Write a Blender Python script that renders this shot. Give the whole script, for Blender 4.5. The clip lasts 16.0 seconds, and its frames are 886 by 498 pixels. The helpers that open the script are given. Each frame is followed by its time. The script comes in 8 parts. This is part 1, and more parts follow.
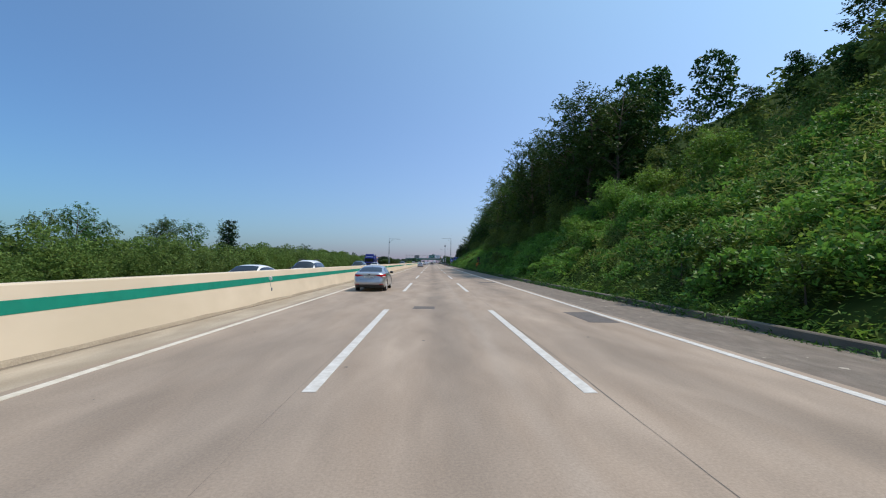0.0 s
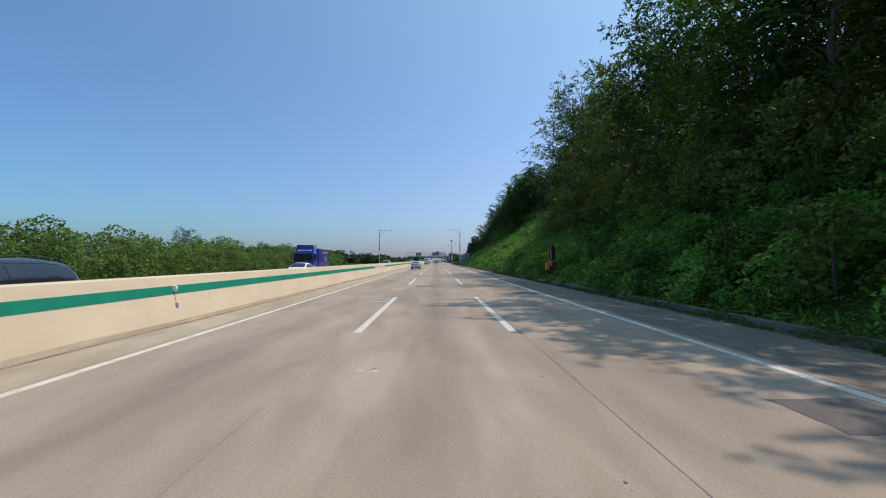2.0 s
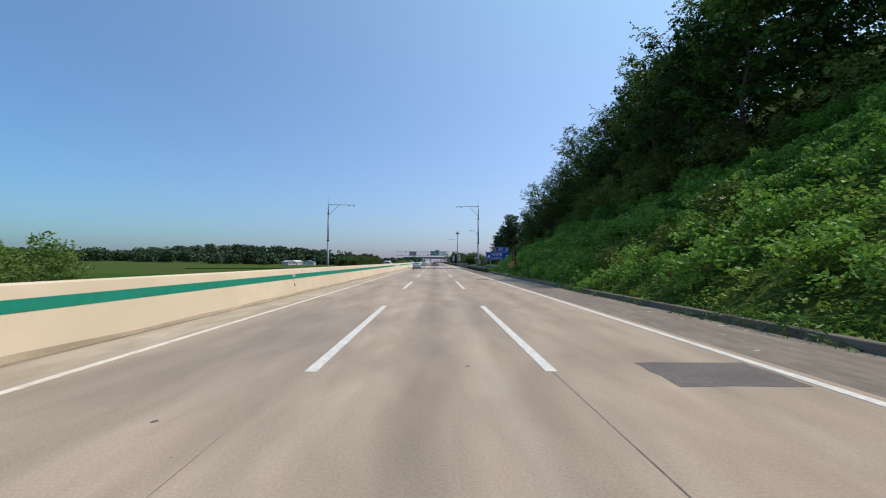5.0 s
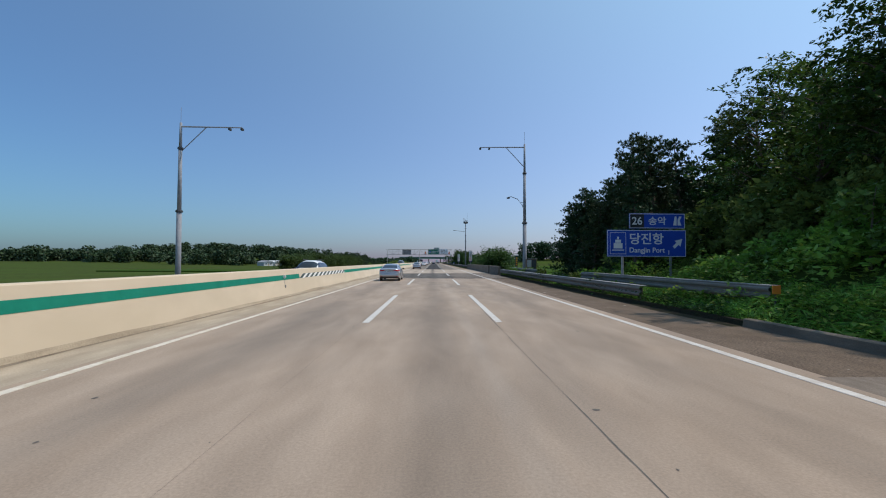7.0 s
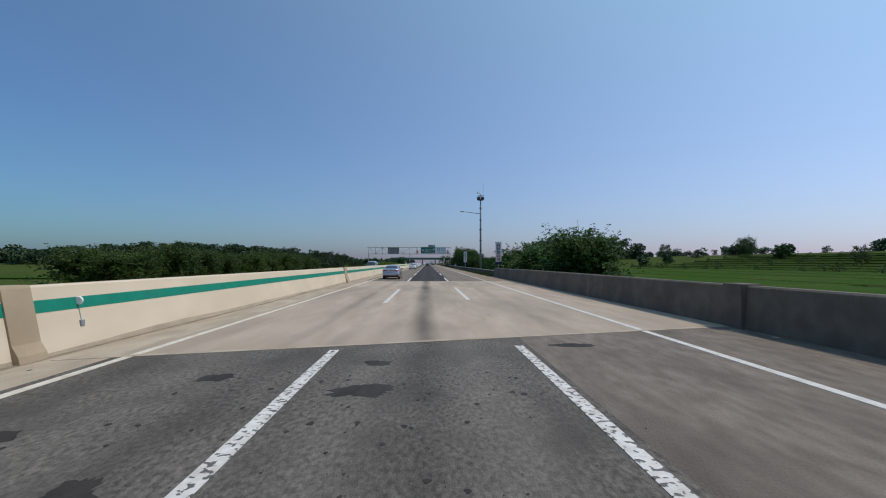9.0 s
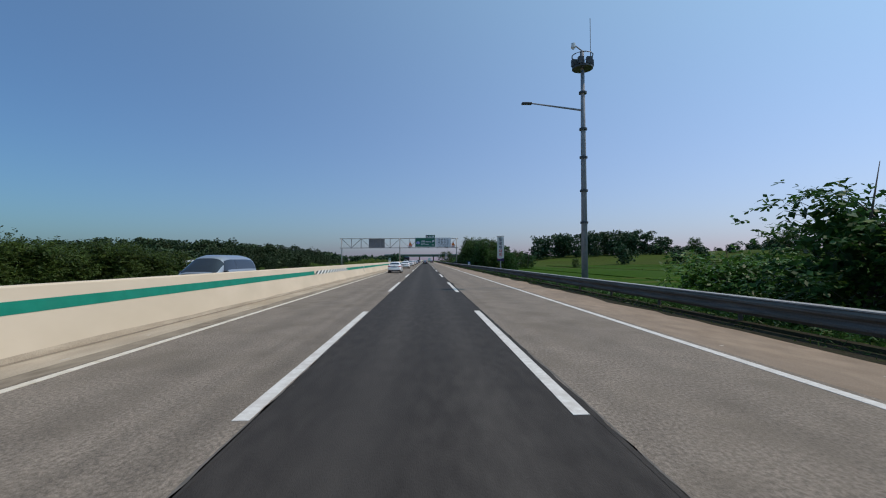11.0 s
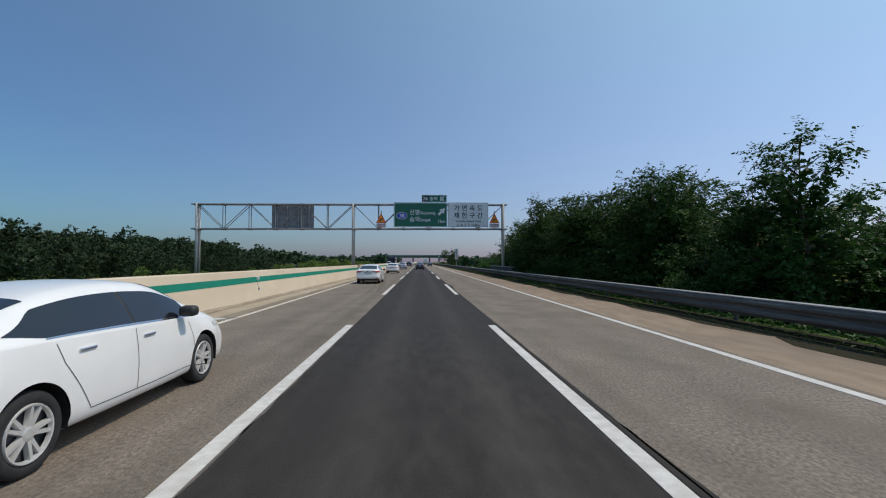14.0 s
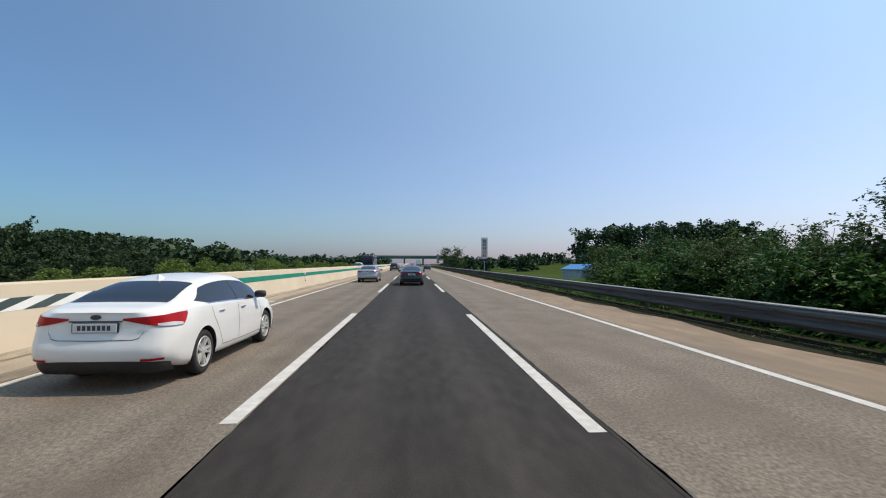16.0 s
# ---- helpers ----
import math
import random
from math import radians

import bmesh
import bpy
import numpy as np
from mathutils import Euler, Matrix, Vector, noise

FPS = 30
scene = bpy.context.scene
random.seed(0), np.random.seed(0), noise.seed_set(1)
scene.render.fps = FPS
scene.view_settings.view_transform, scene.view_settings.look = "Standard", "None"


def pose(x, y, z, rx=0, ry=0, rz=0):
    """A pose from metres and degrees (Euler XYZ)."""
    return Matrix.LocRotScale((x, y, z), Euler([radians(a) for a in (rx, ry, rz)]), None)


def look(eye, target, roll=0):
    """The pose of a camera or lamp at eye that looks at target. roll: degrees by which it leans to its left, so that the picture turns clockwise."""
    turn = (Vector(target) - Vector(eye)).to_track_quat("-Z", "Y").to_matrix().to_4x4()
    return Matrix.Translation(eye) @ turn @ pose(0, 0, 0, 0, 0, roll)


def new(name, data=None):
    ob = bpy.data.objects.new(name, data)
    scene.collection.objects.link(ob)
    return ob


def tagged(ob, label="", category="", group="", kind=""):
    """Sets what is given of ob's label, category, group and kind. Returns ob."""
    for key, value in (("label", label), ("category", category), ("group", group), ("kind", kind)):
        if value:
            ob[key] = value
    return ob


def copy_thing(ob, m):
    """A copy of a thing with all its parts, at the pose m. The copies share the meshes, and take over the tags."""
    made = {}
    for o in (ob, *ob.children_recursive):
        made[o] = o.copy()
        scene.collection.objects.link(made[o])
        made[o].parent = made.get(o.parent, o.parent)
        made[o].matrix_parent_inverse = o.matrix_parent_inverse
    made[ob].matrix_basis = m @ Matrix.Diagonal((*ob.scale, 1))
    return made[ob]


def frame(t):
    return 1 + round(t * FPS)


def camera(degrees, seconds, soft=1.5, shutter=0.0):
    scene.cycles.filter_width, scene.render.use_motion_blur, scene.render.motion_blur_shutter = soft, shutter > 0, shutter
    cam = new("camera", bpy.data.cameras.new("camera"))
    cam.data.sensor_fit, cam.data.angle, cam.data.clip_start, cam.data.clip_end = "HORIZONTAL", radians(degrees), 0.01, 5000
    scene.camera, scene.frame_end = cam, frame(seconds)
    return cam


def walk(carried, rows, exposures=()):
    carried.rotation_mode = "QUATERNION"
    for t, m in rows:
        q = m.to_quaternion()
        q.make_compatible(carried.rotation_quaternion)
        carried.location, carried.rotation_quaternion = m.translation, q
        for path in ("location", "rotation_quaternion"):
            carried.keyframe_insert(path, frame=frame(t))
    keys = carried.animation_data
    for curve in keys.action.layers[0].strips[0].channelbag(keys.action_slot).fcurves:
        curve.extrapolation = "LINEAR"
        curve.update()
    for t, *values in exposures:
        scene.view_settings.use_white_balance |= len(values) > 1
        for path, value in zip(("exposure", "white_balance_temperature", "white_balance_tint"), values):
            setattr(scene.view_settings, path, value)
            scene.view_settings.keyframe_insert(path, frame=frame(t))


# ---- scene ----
cam = camera(89.7, 16.0, soft=1.1)
PATH = [
    (0, pose(-0.265, 0.08, 1.662, 91.686, -0.593, -1.472)),
    (0.3, pose(-0.135, 8.34, 1.653, 91.568, 0.110, -1.327)),
    (1, pose(-0.140, 27.80, 1.657, 91.676, -0.211, -1.286)),
    (1.5, pose(-0.106, 41.59, 1.670, 91.276, -0.102, -1.242)),
    (2, pose(-0.006, 55.38, 1.663, 91.441, -0.033, -0.935)),
    (2.5, pose(-0.105, 69.09, 1.627, 91.593, -0.108, -1.104)),
    (3, pose(-0.118, 82.74, 1.646, 91.428, -0.178, -1.122)),
    (3.5, pose(-0.187, 96.55, 1.633, 91.568, -0.328, -1.245)),
    (4, pose(-0.084, 110.88, 1.649, 91.591, -0.303, -1.132)),
    (6.5, pose(0.073, 180.25, 1.643, 91.582, -0.160, -1.067)),
    (7, pose(0.010, 193.65, 1.643, 91.621, -0.217, -1.211)),
    (7.5, pose(0.066, 206.48, 1.658, 91.599, 0.015, -1.130)),
    (8, pose(0.032, 220.03, 1.652, 91.617, -0.085, -1.195)),
    (8.5, pose(-0.146, 233.45, 1.655, 91.655, -0.345, -1.790)),
    (9, pose(-0.035, 246.31, 1.666, 91.762, -0.088, -1.970)),
    (9.5, pose(-0.044, 259.81, 1.686, 91.546, -0.031, -1.793)),
    (12, pose(0.228, 329.18, 1.621, 91.381, 0.362, -2.504)),
    (12.5, pose(0.202, 343.41, 1.595, 91.485, 0.312, -2.208)),
    (13, pose(0.055, 357.07, 1.637, 91.425, 0.153, -2.319)),
    (13.7, pose(-0.004, 376.26, 1.621, 91.599, -0.035, -2.715)),
    (14, pose(-0.015, 384.83, 1.614, 91.636, 0.072, -2.967)),
    (14.5, pose(-0.038, 398.86, 1.574, 91.833, -0.144, -3.458)),
    (15, pose(-0.016, 413.47, 1.571, 91.863, -0.466, -3.271)),
    (15.5, pose(-0.002, 427.38, 1.602, 91.726, -0.413, -2.994)),
    (16, pose(0.026, 440.87, 1.609, 91.833, -0.144, -3.964)),
]
EXPOSURE = [(0.0, -0.02, 6550, 14), (1.5, -0.01, 6600, 14), (2.6, 0.08, 6650, 14), (4.0, 0.15, 6750, 14), (7.0, -0.2, 6650, 14), (9.0, -0.42, 6600, 14), (12.0, -0.4, 6700, 14),
            (14.0, -0.42, 6850, 14), (15.0, -0.14, 7000, 15), (16.0, -0.07, 7200, 15)]
walk(cam, PATH, EXPOSURE)

# ---- light ----
SUN_EL, SUN_AZ = radians(59.0), radians(7.0)   # azimuth: towards +y from +x
world = bpy.data.worlds.new("world")
scene.world = world
world.use_nodes = True
wn = world.node_tree
sky = wn.nodes.new("ShaderNodeTexSky")
sky.sky_type, sky.sun_disc = "NISHITA", False
sky.sun_elevation, sky.sun_rotation = SUN_EL, radians(90) - SUN_AZ
sky.air_density, sky.dust_density, sky.ozone_density, sky.altitude = 1.2, 1.5, 1.0, 0
bg = wn.nodes["Background"]
bg.inputs["Strength"].default_value = 0.1
tint = wn.nodes.new("ShaderNodeMix")
tint.data_type, tint.blend_type = "RGBA", "MULTIPLY"
tint.inputs["Factor"].default_value = 1.0
tint.inputs["B"].default_value = (0.385, 0.9, 1.29, 1)
wn.links.new(sky.outputs[0], tint.inputs["A"])
sun_dir = Vector((math.cos(SUN_EL) * math.cos(SUN_AZ), math.cos(SUN_EL) * math.sin(SUN_AZ), math.sin(SUN_EL)))
coords, dot = wn.nodes.new("ShaderNodeTexCoord"), wn.nodes.new("ShaderNodeVectorMath")    # broad hazy glow round the sun
dot.operation = "DOT_PRODUCT"
dot.inputs[1].default_value = sun_dir
wn.links.new(coords.outputs["Generated"], dot.inputs[0])
half, power, glow, add = wn.nodes.new("ShaderNodeMath"), wn.nodes.new("ShaderNodeMath"), wn.nodes.new("ShaderNodeMix"), wn.nodes.new("ShaderNodeMix")
half.operation, half.inputs[1].default_value, half.inputs[2].default_value = "MULTIPLY_ADD", 0.5, 0.5
power.operation, power.inputs[1].default_value = "POWER", 3.6
wn.links.new(dot.outputs["Value"], half.inputs[0])
wn.links.new(half.outputs[0], power.inputs[0])
glow.data_type = add.data_type = "RGBA"
glow.inputs["A"].default_value, glow.inputs["B"].default_value = (0, 0, 0, 1), (4.0, 5.6, 4.6, 1)
glow.clamp_factor, add.blend_type = True, "ADD"
add.inputs["Factor"].default_value = 1.0
wn.links.new(power.outputs[0], glow.inputs["Factor"])
wn.links.new(tint.outputs["Result"], add.inputs["A"])
wn.links.new(glow.outputs["Result"], add.inputs["B"])
split, fall, fade, haze, air_ = wn.nodes.new("ShaderNodeSeparateXYZ"), wn.nodes.new("ShaderNodeMath"), wn.nodes.new("ShaderNodeMath"), wn.nodes.new("ShaderNodeMix"), wn.nodes.new("ShaderNodeMix")
wn.links.new(coords.outputs["Generated"], split.inputs[0])       # pale summer haze above the horizon
fall.operation, fall.inputs[1].default_value = "MULTIPLY", -1 / 0.2
fade.operation = "EXPONENT"
wn.links.new(split.outputs["Z"], fall.inputs[0])
wn.links.new(fall.outputs[0], fade.inputs[0])
haze.data_type = air_.data_type = "RGBA"
haze.inputs["A"].default_value, haze.inputs["B"].default_value = (0, 0, 0, 1), (9.4, 3.0, 7.2, 1)
haze.clamp_factor, air_.blend_type = True, "ADD"
air_.inputs["Factor"].default_value = 1.0
toward, thick = wn.nodes.new("ShaderNodeMath"), wn.nodes.new("ShaderNodeMath")     # thicker on the sun's side
toward.operation, toward.inputs[1].default_value, thick.operation = "POWER", 2.5, "MULTIPLY"
wn.links.new(half.outputs[0], toward.inputs[0])
wn.links.new(fade.outputs[0], thick.inputs[0])
wn.links.new(toward.outputs[0], thick.inputs[1])
wn.links.new(thick.outputs[0], haze.inputs["Factor"])
wn.links.new(add.outputs["Result"], air_.inputs["A"])
wn.links.new(haze.outputs["Result"], air_.inputs["B"])
wn.links.new(air_.outputs["Result"], bg.inputs["Color"])
sun = new("sun", bpy.data.lights.new("sun", "SUN"))
sun.data.energy, sun.data.angle, sun.data.color = 3.25, radians(0.55), (1.0, 0.885, 0.75)
sun.matrix_world = look(sun_dir * 100, (0, 0, 0))


# ---- materials ----
def mat(name, c1, c2=None, scale=1.0, rough=0.8, metal=0.0, bump=0.0, bscale=40.0, stretch=(1, 1, 1), c3=None, rnd=0.0, big=0.12, spec=0.5, leaf=0.0, coat=0.0, tracks=(), speck=0.0, worn=None):
    """A surface that varies at two scales: c1 to c2 by fine grain, towards c3 in broad stains; rnd: change from piece to piece."""
    m = bpy.data.materials.new(name)
    m.use_nodes = True
    n, l = m.node_tree.nodes, m.node_tree.links
    b = n["Principled BSDF"]
    b.inputs["Roughness"].default_value, b.inputs["Metallic"].default_value = rough, metal
    b.inputs["Specular IOR Level"].default_value = spec
    b.inputs["Coat Weight"].default_value = coat
    if c2 is None:
        b.inputs["Base Color"].default_value = (*c1, 1)
        return m
    tc, mp = n.new("ShaderNodeTexCoord"), n.new("ShaderNodeMapping")
    mp.inputs["Scale"].default_value = stretch
    l.new(tc.outputs["Object"], mp.inputs["Vector"])

    def tex(sc, detail):
        t = n.new("ShaderNodeTexNoise")
        t.inputs["Scale"].default_value, t.inputs["Detail"].default_value = sc, detail
        l.new(mp.outputs[0], t.inputs["Vector"])
        return t

    def mix(a, bcol, fac, lo=0.35, hi=0.65):
        r = n.new("ShaderNodeMapRange")
        r.inputs["From Min"].default_value, r.inputs["From Max"].default_value = lo, hi
        l.new(fac, r.inputs["Value"])
        x = n.new("ShaderNodeMix")
        x.data_type = "RGBA"
        l.new(r.outputs[0], x.inputs["Factor"])
        for sock, v in ((x.inputs["A"], a), (x.inputs["B"], bcol)):
            if isinstance(v, tuple):
                sock.default_value = (*v, 1)
            else:
                l.new(v, sock)
        return x.outputs["Result"]

    col = mix(c1, c2, tex(scale, 6).outputs["Fac"])
    if c3:
        col = mix(col, c3, tex(scale * big, 5).outputs["Fac"], 0.45, 0.75)
    for x0, hw, amount in tracks:      # worn or oily bands along the lane
        sp, ab, mr, mu = n.new("ShaderNodeSeparateXYZ"), n.new("ShaderNodeMath"), n.new("ShaderNodeMapRange"), n.new("ShaderNodeMath")
        su = n.new("ShaderNodeMath")
        su.operation, su.inputs[1].default_value = "SUBTRACT", x0
        ab.operation, mu.operation = "ABSOLUTE", "MULTIPLY"
        l.new(tc.outputs["Object"], sp.inputs[0])
        l.new(sp.outputs["X"], su.inputs[0])
        l.new(su.outputs[0], ab.inputs[0])
        mr.interpolation_type = "SMOOTHSTEP"
        mr.inputs["From Max"].default_value, mr.inputs["To Min"].default_value, mr.inputs["To Max"].default_value = hw, abs(amount) * 1.6, 0.0
        l.new(ab.outputs[0], mr.inputs["Value"])
        l.new(mr.outputs[0], mu.inputs[0])
        l.new(tex(0.9, 6).outputs["Fac"], mu.inputs[1])
        col = mix(col, (0.03, 0.027, 0.024) if amount > 0 else (0.5, 0.45, 0.4), mu.outputs[0], 0.0, 1.0)
    if speck:          # fine stones and dust
        t = n.new("ShaderNodeTexNoise")
        t.inputs["Scale"].default_value, t.inputs["Detail"].default_value, t.inputs["Roughness"].default_value = 34, 3, 0.8
        l.new(tc.outputs["Object"], t.inputs["Vector"])
        blot = n.new("ShaderNodeTexNoise")
        blot.inputs["Scale"].default_value, blot.inputs["Detail"].default_value, blot.inputs["Distortion"].default_value = 1.7, 9, 0.6
        l.new(mp.outputs[0], blot.inputs["Vector"])
        half_ = n.new("ShaderNodeMath")
        half_.operation, half_.inputs[1].default_value, half_.inputs[2].default_value = "MULTIPLY_ADD", 0.6, 0.2
        l.new(blot.outputs["Fac"], half_.inputs[0])
        ad, r, h = n.new("ShaderNodeMath"), n.new("ShaderNodeMapRange"), n.new("ShaderNodeHueSaturation")
        ad.operation = "ADD"
        l.new(t.outputs["Fac"], ad.inputs[0])
        l.new(half_.outputs[0], ad.inputs[1])
        r.inputs["From Min"].default_value, r.inputs["From Max"].default_value = 0.7, 1.3
        r.inputs["To Min"].default_value, r.inputs["To Max"].default_value = 1 - speck, 1 + speck
        l.new(ad.outputs[0], r.inputs["Value"])
        l.new(r.outputs[0], h.inputs["Value"])
        l.new(col, h.inputs["Color"])
        col = h.outputs[0]
    if worn:           # chips down to the surface below
        col = mix(col, worn, tex(13, 9).outputs["Fac"], 0.55, 0.58)
    if rnd:
        if leaf:
            g = n.new("ShaderNodeNewGeometry")
            ro = g.outputs["Random Per Island"]
        else:
            g = n.new("ShaderNodeObjectInfo")
            ro = g.outputs["Random"]
        h = n.new("ShaderNodeHueSaturation")
        r = n.new("ShaderNodeMapRange")
        r.inputs["To Min"].default_value, r.inputs["To Max"].default_value = 1 - rnd, 1 + rnd
        l.new(ro, r.inputs["Value"])
        l.new(r.outputs[0], h.inputs["Value"])
        if leaf:
            oi = n.new("ShaderNodeObjectInfo")
            r2 = n.new("ShaderNodeMapRange")
            r2.inputs["To Min"].default_value, r2.inputs["To Max"].default_value = 0.47, 0.53
            l.new(oi.outputs["Random"], r2.inputs["Value"])
            l.new(r2.outputs[0], h.inputs["Hue"])
        l.new(col, h.inputs["Color"])
        col = h.outputs[0]
    l.new(col, b.inputs["Base Color"])
    if bump:
        t = tex(bscale, 8)
        bp = n.new("ShaderNodeBump")
        bp.inputs["Strength"].default_value, bp.inputs["Distance"].default_value = bump, 0.02
        l.new(t.outputs["Fac"], bp.inputs["Height"])
        l.new(bp.outputs[0], b.inputs["Normal"])
    if leaf:
        tr = n.new("ShaderNodeBsdfTranslucent")
        l.new(col, tr.inputs["Color"])
        ms = n.new("ShaderNodeMixShader")
        ms.inputs[0].default_value = leaf
        l.new(b.outputs[0], ms.inputs[1])
        l.new(tr.outputs[0], ms.inputs[2])
        l.new(ms.outputs[0], n["Material Output"].inputs["Surface"])
    return m


